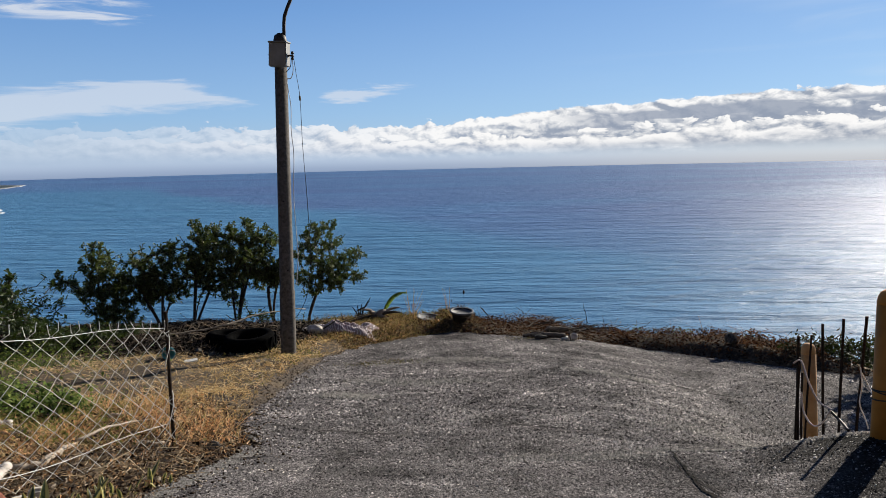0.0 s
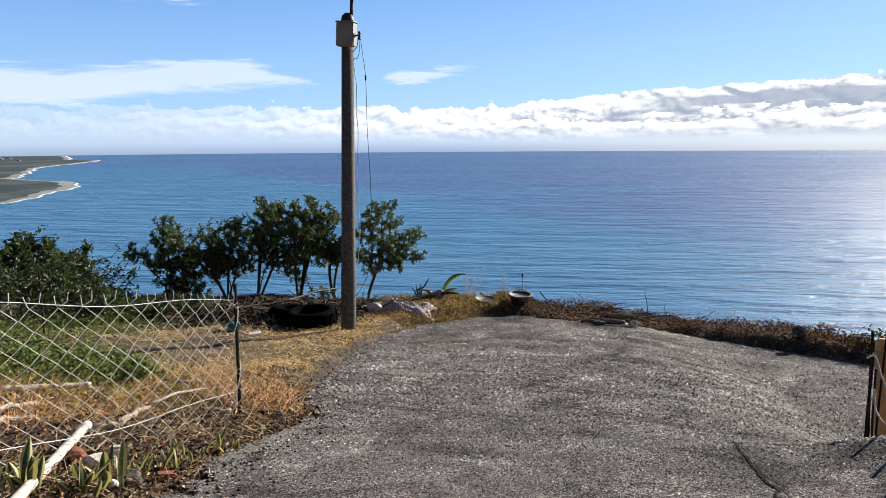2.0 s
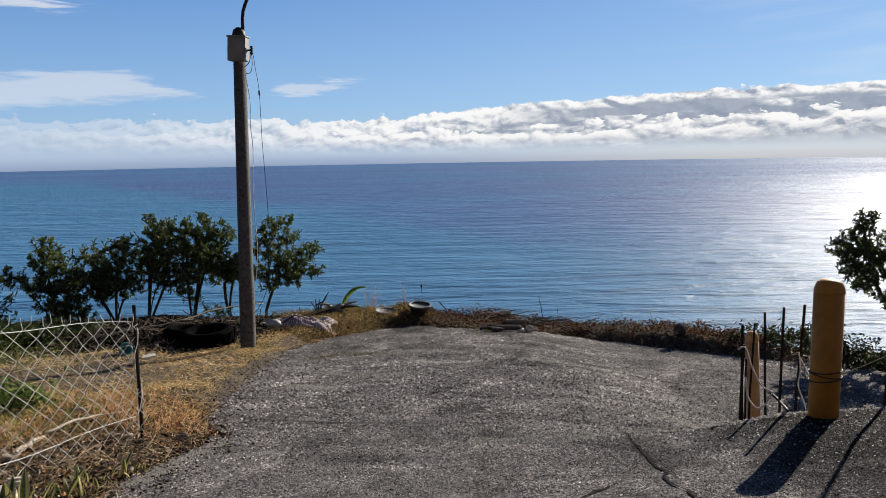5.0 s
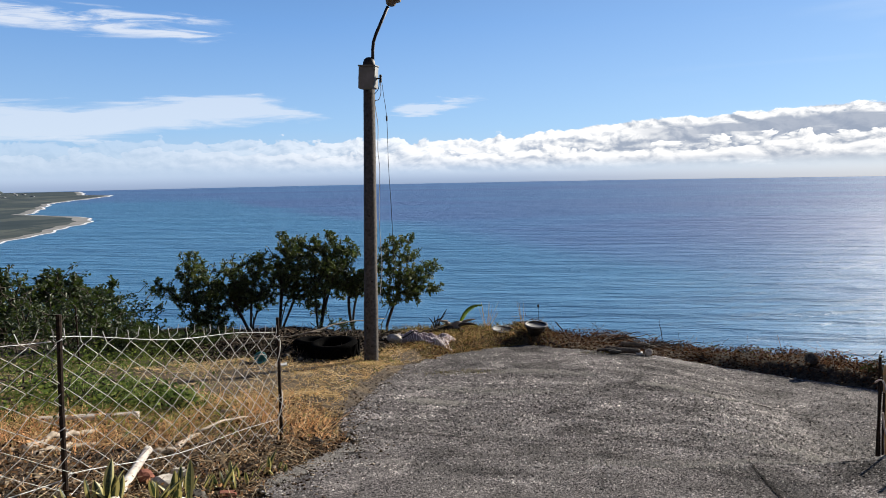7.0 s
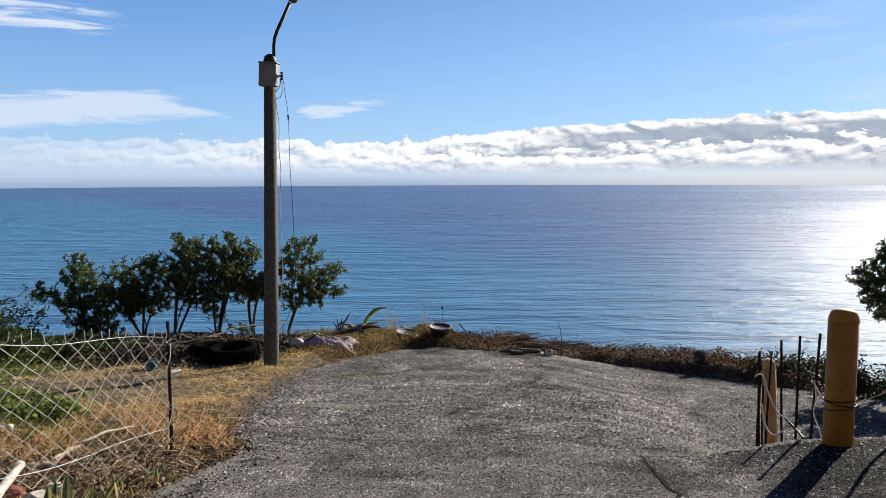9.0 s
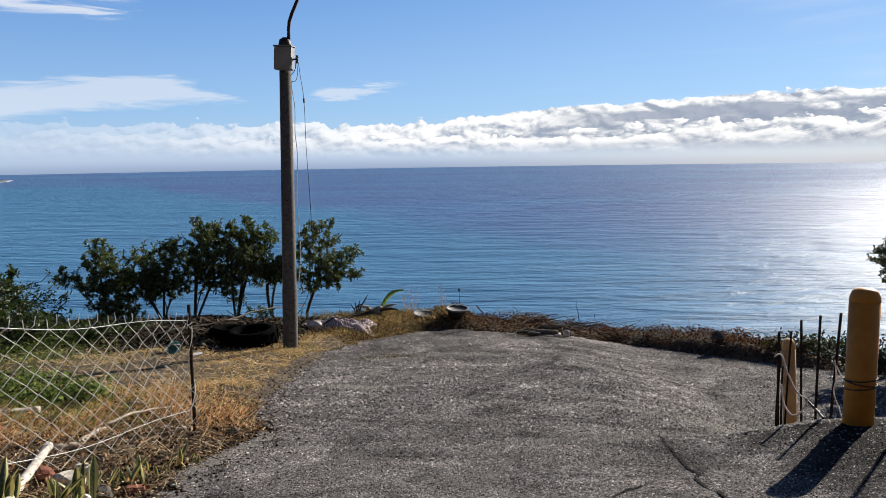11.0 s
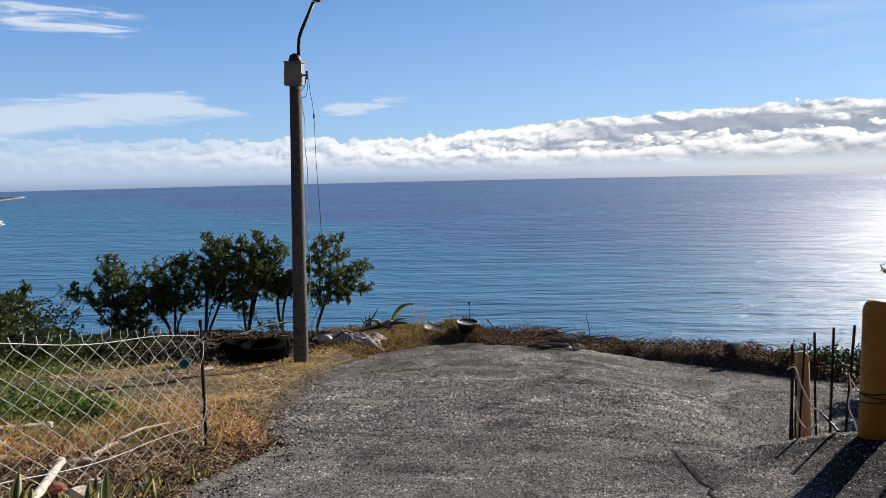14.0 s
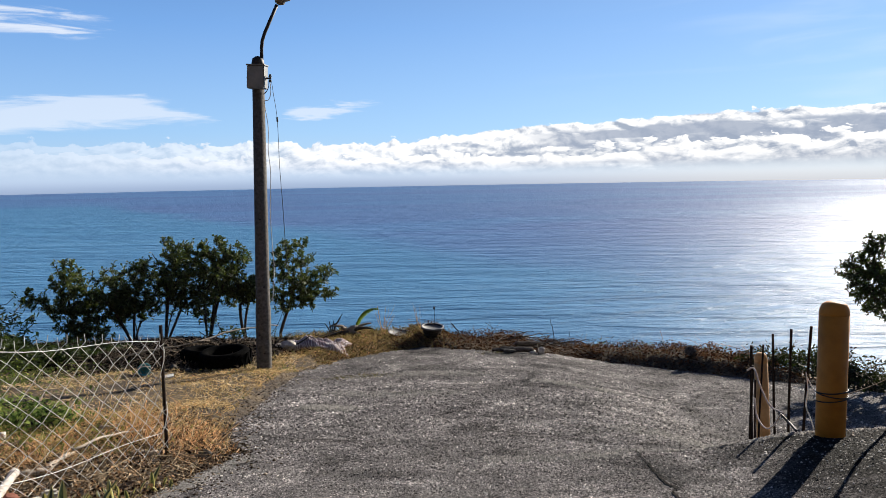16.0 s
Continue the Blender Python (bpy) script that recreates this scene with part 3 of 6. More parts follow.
placed_tree("small broadleaf tree with a spreading dark green crown", -21.5, -12.3, 13.4, [(-22.9, -6.8, 0.8), (-23.3, -8.0, 0.8), (-22.1, -7.6, 0.9), (-22.0, -8.8, 1.0), (-20.9, -5.9, 0.7), (-20.6, -6.9, 0.9), (-21.2, -8.1, 1.0), (-20.5, -9.3, 0.8), (-22.4, -9.4, 0.7)], 12, tips=560, per=15, leaf=0.07, wide=1.28, group=ROW, thick=0.036, stems=4)
placed_tree("small broadleaf tree with a dense tall crown", -19.3, -12.3, 13.6, [(-18.8, -4.3, 0.44), (-18.0, -4.9, 0.7), (-18.8, -5.8, 0.8), (-17.2, -5.8, 1.0), (-18.3, -7.0, 1.1), (-19.2, -7.6, 0.9), (-17.3, -7.7, 1.1), (-18.1, -8.7, 0.8), (-16.9, -9.1, 0.7)], 13, tips=620, per=15, leaf=0.07, wide=1.28, group=ROW, thick=0.04, stems=4)
placed_tree("small broadleaf tree forking low with an upright crown", -16.2, -12.8, 13.8, [(-15.0, -4.4, 0.4), (-16.2, -4.9, 0.5), (-15.2, -5.4, 0.8), (-14.0, -5.4, 0.7), (-13.1, -5.8, 0.36), (-14.5, -6.5, 0.9), (-15.9, -6.7, 0.8), (-14.9, -7.7, 0.9), (-15.7, -8.4, 0.7), (-16.3, -10.2, 0.56)], 14, tips=540, per=15, leaf=0.07, wide=1.28, group=ROW, thick=0.042, stems=3)
placed_tree("low broadleaf tree with two thin stems", -13.4, -12.2, 14.2, [(-13.6, -7.8, 0.76), (-13.1, -8.4, 0.76), (-14.3, -8.8, 0.5), (-12.6, -7.7, 0.56)], 15, tips=280, per=15, leaf=0.07, wide=1.28, group=ROW, thick=0.036, stems=2)
placed_tree("small broadleaf tree with tiered branches", -10.7, -11.9, 14.2, [(-8.7, -4.6, 0.36), (-9.7, -5.0, 0.52), (-10.3, -5.8, 0.72), (-8.9, -6.2, 0.72), (-10.8, -7.0, 0.72), (-9.4, -7.3, 0.9), (-8.1, -7.5, 0.64), (-6.9, -7.3, 0.6), (-7.7, -8.4, 0.72), (-6.7, -8.9, 0.44), (-9.2, -8.7, 0.9), (-10.8, -8.7, 0.72), (-10.2, -9.6, 0.6), (-8.4, -9.2, 0.6)], 16, tips=620, per=15, leaf=0.07, wide=1.28, group=ROW, thick=0.03, stems=1)
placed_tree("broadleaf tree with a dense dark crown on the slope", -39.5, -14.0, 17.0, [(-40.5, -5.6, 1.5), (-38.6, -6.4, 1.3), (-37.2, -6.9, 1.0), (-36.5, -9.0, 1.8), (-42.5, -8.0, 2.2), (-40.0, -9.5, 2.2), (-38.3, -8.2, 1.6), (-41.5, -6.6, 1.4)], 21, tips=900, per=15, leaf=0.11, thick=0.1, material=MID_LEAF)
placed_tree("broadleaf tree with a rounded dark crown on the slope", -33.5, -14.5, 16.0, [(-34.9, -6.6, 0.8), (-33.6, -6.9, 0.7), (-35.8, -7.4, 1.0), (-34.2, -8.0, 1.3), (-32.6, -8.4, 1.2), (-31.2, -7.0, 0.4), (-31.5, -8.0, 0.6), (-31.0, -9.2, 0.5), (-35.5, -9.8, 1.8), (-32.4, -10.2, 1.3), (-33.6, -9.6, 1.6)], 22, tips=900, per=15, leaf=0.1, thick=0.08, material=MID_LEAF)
SUNWARD = [(34.4, -4.7, 0.5), (34.3, -5.6, 0.81), (33.1, -6.9, 0.97), (34.1, -6.8, 1.11), (35.0, -7.1, 0.85), (33.7, -8.1, 1.01), (34.9, -8.4, 1.01), (34.6, -9.6, 0.81), (35.7, -9.9, 0.56)]
MIDDLE = [(38.4, -2.6, 0.4), (37.0, -3.8, 0.3), (38.3, -3.9, 0.67), (36.3, -4.8, 0.67), (37.5, -5.2, 0.91), (36.2, -6.1, 0.85), (38.4, -5.1, 0.77), (37.1, -6.7, 0.91), (36.1, -7.2, 0.77), (38.3, -7.0, 0.67), (37.7, -8.1, 0.85), (36.9, -8.9, 0.67), (39.1, -6.4, 0.44), (39.0, -7.3, 0.56), (37.0, -11.1, 0.44), (38.1, -9.9, 0.73), (38.9, -9.1, 0.73), (39.2, -10.6, 0.56), (37.9, -12.1, 0.28)]
UPPER = [(41.5, -0.8, 0.4), (40.9, -1.3, 0.48), (42.2, -1.4, 0.4), (41.6, -2.0, 0.67), (40.4, -2.4, 0.48), (40.4, -3.5, 0.56), (41.2, -3.3, 0.91), (42.5, -3.4, 0.77), (43.4, -3.8, 0.56), (39.7, -5.1, 0.48), (40.5, -5.1, 0.85), (41.8, -4.9, 1.31), (43.0, -5.0, 0.97), (40.4, -6.5, 0.97), (41.9, -6.5, 1.31), (43.1, -6.4, 1.11)]
LOWER = [(40.7, -7.9, 0.85), (41.9, -7.9, 1.01), (43.2, -7.6, 0.97), (41.3, -9.7, 0.67), (42.3, -11.7, 0.48), (42.4, -10.1, 0.56), (43.3, -9.5, 0.77), (44.2, -9.5, 0.77), (40.2, -9.2, 0.77), (44.9, -8.7, 0.81), (44.4, -7.7, 0.6), (44.9, -6.1, 0.5), (45.2, -8.0, 0.5), (44.0, -10.9, 0.48), (45.2, -10.9, 0.48)]
placed_tree("backlit broadleaf tree with dark crown lobes", 38.9, -13.5, 11.0, SUNWARD + MIDDLE + UPPER + LOWER, 31, tips=2600, per=13, thick=0.075, leaf=0.056, wide=1.05, stems=1, fork=0.45, material=BACKLIT_LEAF)
placed_tree("backlit broadleaf tree at the end of the ramp fence", 50.5, -13.0, 11.0, [(48.6, -6.8, 1.6), (50.5, -4.5, 1.8), (52.5, -7.0, 2.0), (49.0, -9.0, 1.3), (47.4, -8.6, 0.8)], 32, tips=480, per=15, thick=0.06, leaf=0.075, material=BACKLIT_LEAF)


# ---- scattered stuff ----
def fast_mesh(name, verts, tris, material):
    verts, tris = np.asarray(verts, np.float32), np.asarray(tris, np.int32)
    me = bpy.data.meshes.new(name)
    me.vertices.add(len(verts))
    me.vertices.foreach_set("co", verts.ravel())
    me.loops.add(tris.size)
    me.loops.foreach_set("vertex_index", tris.ravel())
    me.polygons.add(len(tris))
    me.polygons.foreach_set("loop_start", np.arange(0, tris.size, 3, dtype=np.int32))
    me.materials.append(material)
    me.update(calc_edges=True)
    return me


def stuff(name, label, category, me):
    return single(name, me, label, category, kind="stuff")


def scatter(rng, count, xr, yr, want):
    """Places in a rectangle, kept with the chance want(x, y)."""
    x, y = rng.uniform(*xr, count), rng.uniform(*yr, count)
    keep = rng.random(count) < want(x, y)
    return x[keep], y[keep]


def grit(rng, x, y, z, size):
    """Half-buried chips, four faces each."""
    n = len(x)
    turn = rng.uniform(0, 6.28, n)
    verts = np.empty((n, 5, 3))
    for k in range(4):
        a, r = turn + 1.571 * k + rng.normal(0, 0.25, n), size * rng.uniform(0.7, 1.25, n)
        verts[:, k, 0], verts[:, k, 1], verts[:, k, 2] = x + r * np.cos(a), y + r * np.sin(a), z - 0.1 * size
    verts[:, 4, 0], verts[:, 4, 1], verts[:, 4, 2] = x + rng.normal(0, 0.3, n) * size, y + rng.normal(0, 0.3, n) * size, z + size * rng.uniform(0.4, 1.0, n)
    f = np.array([(0, 1, 4), (1, 2, 4), (2, 3, 4), (3, 0, 4)])
    return verts.reshape(-1, 3), (f[None] + 5 * np.arange(n)[:, None, None]).reshape(-1, 3)


def stones(rng, x, y, z, size, squash=0.65):
    """Small faceted stones, eight faces each."""
    n = len(x)
    base = np.array([(1, 0, 0), (0, 1, 0), (-1, 0, 0), (0, -1, 0), (0, 0, 1), (0, 0, -1)], float)
    turn = rng.uniform(0, 6.28, n)
    c, s = np.cos(turn), np.sin(turn)
    shape = base[None] * (rng.uniform(0.55, 1.3, (n, 6, 1)))
    px = (shape[..., 0] * c[:, None] - shape[..., 1] * s[:, None]) * size[:, None]
    py = (shape[..., 0] * s[:, None] + shape[..., 1] * c[:, None]) * size[:, None]
    pz = (shape[..., 2] * squash + rng.normal(0, 0.15, (n, 6))) * size[:, None]
    v = np.stack([px + x[:, None], py + y[:, None], pz + z[:, None]], -1).reshape(-1, 3)
    f = np.array([(0, 1, 4), (1, 2, 4), (2, 3, 4), (3, 0, 4), (1, 0, 5), (2, 1, 5), (3, 2, 5), (0, 3, 5)])
    return v, (f[None] + 6 * np.arange(n)[:, None, None]).reshape(-1, 3)


def blades(rng, x, y, z, length, width, bend=0.5, wild=0.35):
    """Grass blades of three segments."""
    n = len(x)
    a = rng.uniform(0, 6.28, n)
    d = np.stack([np.cos(a), np.sin(a)], -1)
    side = np.stack([-np.sin(a), np.cos(a)], -1)
    lean = rng.uniform(0.05, bend, n)
    tilt = rng.normal(0, wild, (n, 2))
    verts = np.empty((n, 5, 3))
    for k, f in enumerate((0.0, 0.5, 1.0)):
        off = d * (lean * length * f ** 1.8)[:, None] + tilt * (length * f)[:, None]
        h = length * f * np.sqrt(np.clip(1 - (lean * f) ** 2 * 0.8, 0.1, 1)) - 0.01
        w = width * (1 - 0.45 * f)
        if k < 2:
            for j, sg in enumerate((-0.5, 0.5)):
                verts[:, 2 * k + j, 0] = x + off[:, 0] + side[:, 0] * w * sg
                verts[:, 2 * k + j, 1] = y + off[:, 1] + side[:, 1] * w * sg
                verts[:, 2 * k + j, 2] = z + h
        else:
            verts[:, 4, 0], verts[:, 4, 1], verts[:, 4, 2] = x + off[:, 0], y + off[:, 1], z + h
    f = np.array([(0, 1, 3), (0, 3, 2), (2, 3, 4)])
    return verts.reshape(-1, 3), (f[None] + 5 * np.arange(n)[:, None, None]).reshape(-1, 3)


def flakes(rng, x, y, z, size, upright=0.5):
    """Loose curled leaves: two triangles folded along the rib."""
    n = len(x)
    d = rng.normal(size=(n, 3)) * np.array([1, 1, upright])
    d /= np.linalg.norm(d, axis=1, keepdims=True)
    w = np.cross(d, rng.normal(size=(n, 3)))
    w /= np.linalg.norm(w, axis=1, keepdims=True) + 1e-9
    u = np.cross(d, w)
    p = np.stack([x, y, z], -1)
    s = size[:, None]
    v = np.stack([p - d * s * 0.5, p + w * s * 0.26 + u * s * 0.12, p + d * s * 0.5, p - w * s * 0.26 + u * s * 0.12], 1)
    f = np.array([(0, 1, 2), (0, 2, 3)])
    return v.reshape(-1, 3), (f[None] + 4 * np.arange(n)[:, None, None]).reshape(-1, 3)


def stalks(rng, x, y, z, length, radius, rise=0.35):
    """Thin straight twigs lying and leaning about."""
    n = len(x)
    a = rng.uniform(0, 6.28, n)
    up = rng.normal(rise, 0.35, n)
    d = np.stack([np.cos(a), np.sin(a), up], -1)
    d /= np.linalg.norm(d, axis=1, keepdims=True)
    q = np.cross(d, np.array([0.3, 0.5, 0.8]))
    q /= np.linalg.norm(q, axis=1, keepdims=True)
    r = np.cross(d, q)
    p = np.stack([x, y, z], -1)
    v = np.empty((n, 6, 3))
    for k in range(3):
        ang = 2.094 * k
        o = (q * math.cos(ang) + r * math.sin(ang)) * radius[:, None]
        v[:, k] = p - d * length[:, None] * 0.5 + o
        v[:, 3 + k] = p + d * length[:, None] * 0.5 + o * 0.5
    f = np.array([(0, 1, 4), (0, 4, 3), (1, 2, 5), (1, 5, 4), (2, 0, 3), (2, 3, 5)])
    return v.reshape(-1, 3), (f[None] + 6 * np.arange(n)[:, None, None]).reshape(-1, 3)


def island_ramp(name, *colours, rough=0.9, through=0.0, worn=False):
    """A matt material whose colour changes from piece to piece."""
    m = bpy.data.materials.new(name)
    m.use_nodes = True
    n = Nodes(m.node_tree)
    r = n.node("ShaderNodeNewGeometry").outputs["Random Per Island"]
    c = n.ramp(r, *[(k / (len(colours) - 1), v) for k, v in enumerate(colours)])
    if worn:
        c = n.mix(1.0, c, mottle(n, n.coords()), "MULTIPLY")
    p = n.node("ShaderNodeBsdfPrincipled", {"Base Color": c, "Roughness": rough, "Specular IOR Level": 0.1})
    last = p.outputs[0]
    if through:
        t = n.node("ShaderNodeBsdfTranslucent", {"Color": c})
        last = n.node("ShaderNodeMixShader", {0: through, 1: last, 2: t.outputs[0]}).outputs[0]
    out = n.node("ShaderNodeOutputMaterial")
    m.node_tree.links.new(last, out.inputs[0])
    return m


STRAW = island_ramp("straw", (0.14, 0.09, 0.035), (0.6, 0.42, 0.17), (0.85, 0.63, 0.31), (0.3, 0.22, 0.08), (0.72, 0.47, 0.19), through=0.5)
OLIVE = island_ramp("olive_grass", (0.03, 0.032, 0.012), (0.13, 0.115, 0.045), (0.3, 0.24, 0.11), (0.1, 0.12, 0.035), (0.2, 0.13, 0.06), through=0.3)
PALE_STRAW = island_ramp("pale_straw", (0.2, 0.13, 0.06), (0.7, 0.53, 0.29), (0.95, 0.82, 0.55), (0.85, 0.6, 0.31), through=0.45)
BROKEN_STRAW = island_ramp("broken_straw", (0.03, 0.022, 0.015), (0.12, 0.085, 0.05), (0.3, 0.2, 0.11), (0.62, 0.5, 0.33))
RUST_GRASS = island_ramp("rust_grass", (0.03, 0.017, 0.01), (0.5, 0.24, 0.1), (0.9, 0.52, 0.26), (0.24, 0.21, 0.07), (0.92, 0.68, 0.4), through=0.45)
GREEN_WEED = island_ramp("green_weed", (0.014, 0.03, 0.008), (0.09, 0.14, 0.03), (0.22, 0.26, 0.06), (0.04, 0.07, 0.018), through=0.35)
DEAD_LEAF = island_ramp("dead_leaf", (0.01, 0.006, 0.005), (0.035, 0.018, 0.011), (0.095, 0.04, 0.02), (0.2, 0.1, 0.05), (0.06, 0.045, 0.02), through=0.2)
LITTER = island_ramp("leaf_litter", (0.014, 0.01, 0.008), (0.045, 0.032, 0.022), (0.11, 0.08, 0.055), (0.3, 0.25, 0.19))
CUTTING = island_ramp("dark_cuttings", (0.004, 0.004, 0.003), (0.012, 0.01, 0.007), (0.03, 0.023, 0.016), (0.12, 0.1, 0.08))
TWIG = island_ramp("dry_twig", (0.05, 0.035, 0.025), (0.16, 0.12, 0.085), (0.3, 0.24, 0.18))
PEBBLE = island_ramp("pebble", (0.01, 0.0095, 0.0098), (0.034, 0.032, 0.033), (0.075, 0.07, 0.07), (0.14, 0.131, 0.129), (0.27, 0.252, 0.245), (0.62, 0.58, 0.55), rough=0.85, worn=True)
# the ramp's copy of the grit, its shade put into the colours
SHADED_PEBBLE = island_ramp("shaded_pebble", (0.005, 0.005, 0.005), (0.01, 0.01, 0.01), (0.015, 0.015, 0.015), (0.026, 0.0255, 0.025), (0.05, 0.048, 0.046), (0.5, 0.475, 0.44), rough=0.8)
DUST = island_ramp("pale_dust", (0.09, 0.085, 0.08), (0.19, 0.18, 0.166), (0.34, 0.32, 0.295))
WEED_LEAF = island_ramp("weed_leaf", (0.016, 0.036, 0.012), (0.09, 0.15, 0.035), (0.24, 0.33, 0.08), (0.12, 0.18, 0.045), (0.36, 0.4, 0.14), through=0.4)
BANK_GRASS = island_ramp("bank_grass", (0.04, 0.03, 0.015), (0.2, 0.15, 0.05), (0.5, 0.36, 0.16), (0.13, 0.13, 0.04), (0.38, 0.21, 0.09), (0.6, 0.45, 0.22), through=0.35)
YELLOW_WEED = island_ramp("yellowing_weed", (0.03, 0.04, 0.012), (0.2, 0.21, 0.05), (0.4, 0.36, 0.1), (0.12, 0.15, 0.035), (0.5, 0.36, 0.14), through=0.35)
DEAD_BROWN = island_ramp("curled_dead_leaf", (0.012, 0.008, 0.006), (0.05, 0.03, 0.018), (0.22, 0.12, 0.055), (0.5, 0.29, 0.14), (0.1, 0.06, 0.035), (0.72, 0.5, 0.3), through=0.2)
# leaves coloured near black to carry the shade below the backlit tree
SHADED_HEDGE = leaf_material("shaded_hedge_leaf", (0.004, 0.006, 0.003), (0.017, 0.019, 0.008), 0.7, 0.08)

rs = np.random.default_rng(5)


def shore_noise(x, y, f=1.0):
    return 0.5 + 0.5 * np.sin(2.1 * f * x + 1.7 * np.sin(1.3 * f * y)) * np.cos(1.9 * f * y + 1.1 * np.sin(1.7 * f * x))


paved_mask = np.vectorize(is_paved)


CRACKS = [
    ([(1.42, 4.42), (1.31, 3.96), (1.24, 3.5), (1.20, 3.1), (1.19, 2.6), (1.26, 2.2)], 0.009),
    ([(1.4, 4.2), (1.27, 3.75), (1.3, 3.3), (1.22, 3.0)], 0.005),
    ([(-1.25, 5.5), (-0.8, 5.2), (-0.4, 5.05), (-0.15, 4.95)], 0.014),
    ([(0.3, 5.5), (0.6, 5.25), (1.0, 4.95), (1.15, 4.9)], 0.012),
    ([(-1.3, 4.32), (-1.05, 4.36), (-0.85, 4.42)], 0.012),
    ([(1.6, 8.3), (2.1, 7.95), (2.6, 7.75), (3.3, 7.5)], 0.02),
    ([(-0.1, 6.3), (0.25, 5.9), (0.3, 5.6)], 0.008),
    ([(1.0, 3.1), (0.75, 2.75), (0.62, 2.4)], 0.009),
    ([(1.45, 4.4), (1.9, 4.18), (2.4, 4.26)], 0.01),
    ([(-1.0, 8.3), (-0.4, 8.1), (0.1, 8.15)], 0.01),
]


def crack_gap(x, y):
    """How far a place lies from the nearest crack, in widths of that crack."""
    best = np.full(np.shape(x), 9.0)
    for line, width in CRACKS:
        for (x0, y0), (x1, y1) in zip(line, line[1:]):
            f = np.clip(((x - x0) * (x1 - x0) + (y - y0) * (y1 - y0)) / ((x1 - x0) ** 2 + (y1 - y0) ** 2), 0, 1)
            best = np.minimum(best, np.hypot(x - x0 - f * (x1 - x0), y - y0 - f * (y1 - y0)) / width)
    return best


def build_gravel():
    def dense(x, y):
        r = np.hypot(x, y)
        return np.clip(1.3 - r / 8.0, 0.14, 1.0) * paved_mask(x, y) * (0.45 + 0.55 * shore_noise(x, y, 2.3) * shore_noise(y, x, 5.1) ** 0.5) * (crack_gap(x, y) > 1.6)
    x, y = scatter(rs, 650000, (-2.0, 6.5), (1.8, 12.4), dense)
    r = np.hypot(x, y)
    size = (0.0023 + 0.0065 * rs.random(len(x)) ** 2.1) * np.clip(r / 3.6, 0.8, 1.9)
    ramp = (rs.random(len(x)) < smooth(1.3, 2.4, x)) & (y < ramp_edge(x))
    for name, label, on, m in (("gravel", "fine grey grit embedded in the worn asphalt", ~ramp, PEBBLE), ("shaded_gravel", "coarse ramp grit with shade in its colour", ramp, SHADED_PEBBLE)):
        stuff(name, label, "gravel", fast_mesh(name, *grit(rs, x[on], y[on], yard(x[on], y[on]), size[on] * (0.95 if m is PEBBLE else 1.0)), m))

    def edge(x, y):
        d = x - paved_left(y)
        return np.exp(-(d / 0.22) ** 2) * smooth(12.2, 9.0, y)
    x, y = scatter(rs, 26000, (-2.2, 1.2), (2.4, 12.0), edge)
    size = 0.004 + 0.012 * rs.random(len(x)) ** 2.5
    stuff("loose_gravel", "loose grey stones along the broken asphalt edge", "gravel", fast_mesh("loose_gravel", *stones(rs, x, y, np.maximum(yard(x, y), terrain(x, y)) + size * 0.2, size), LITTER))


build_gravel()


def off_pave(x, y, gap=0.04):
    return (x < paved_left(y) - gap) | (y > paved_far(x) + gap)


def spots(x, y, places):
    """Sum of round clumps (x, y, radius, weight)."""
    return sum(w * np.exp(-(((x - cx) ** 2 + (y - cy) ** 2) / r ** 2)) for cx, cy, r, w in places)


def bare(x, y):
    """Trodden earth behind the fence, where little grass is left."""
    return 1 - 0.85 * np.clip(spots(x, y, [(-3.5, 7.3, 0.8, 1.0), (-4.6, 7.6, 0.9, 1.0), (-2.9, 7.7, 0.5, 0.8), (-3.5, 8.3, 0.8, 1.0), (-2.9, 8.8, 0.45, 0.8)]), 0, 1)


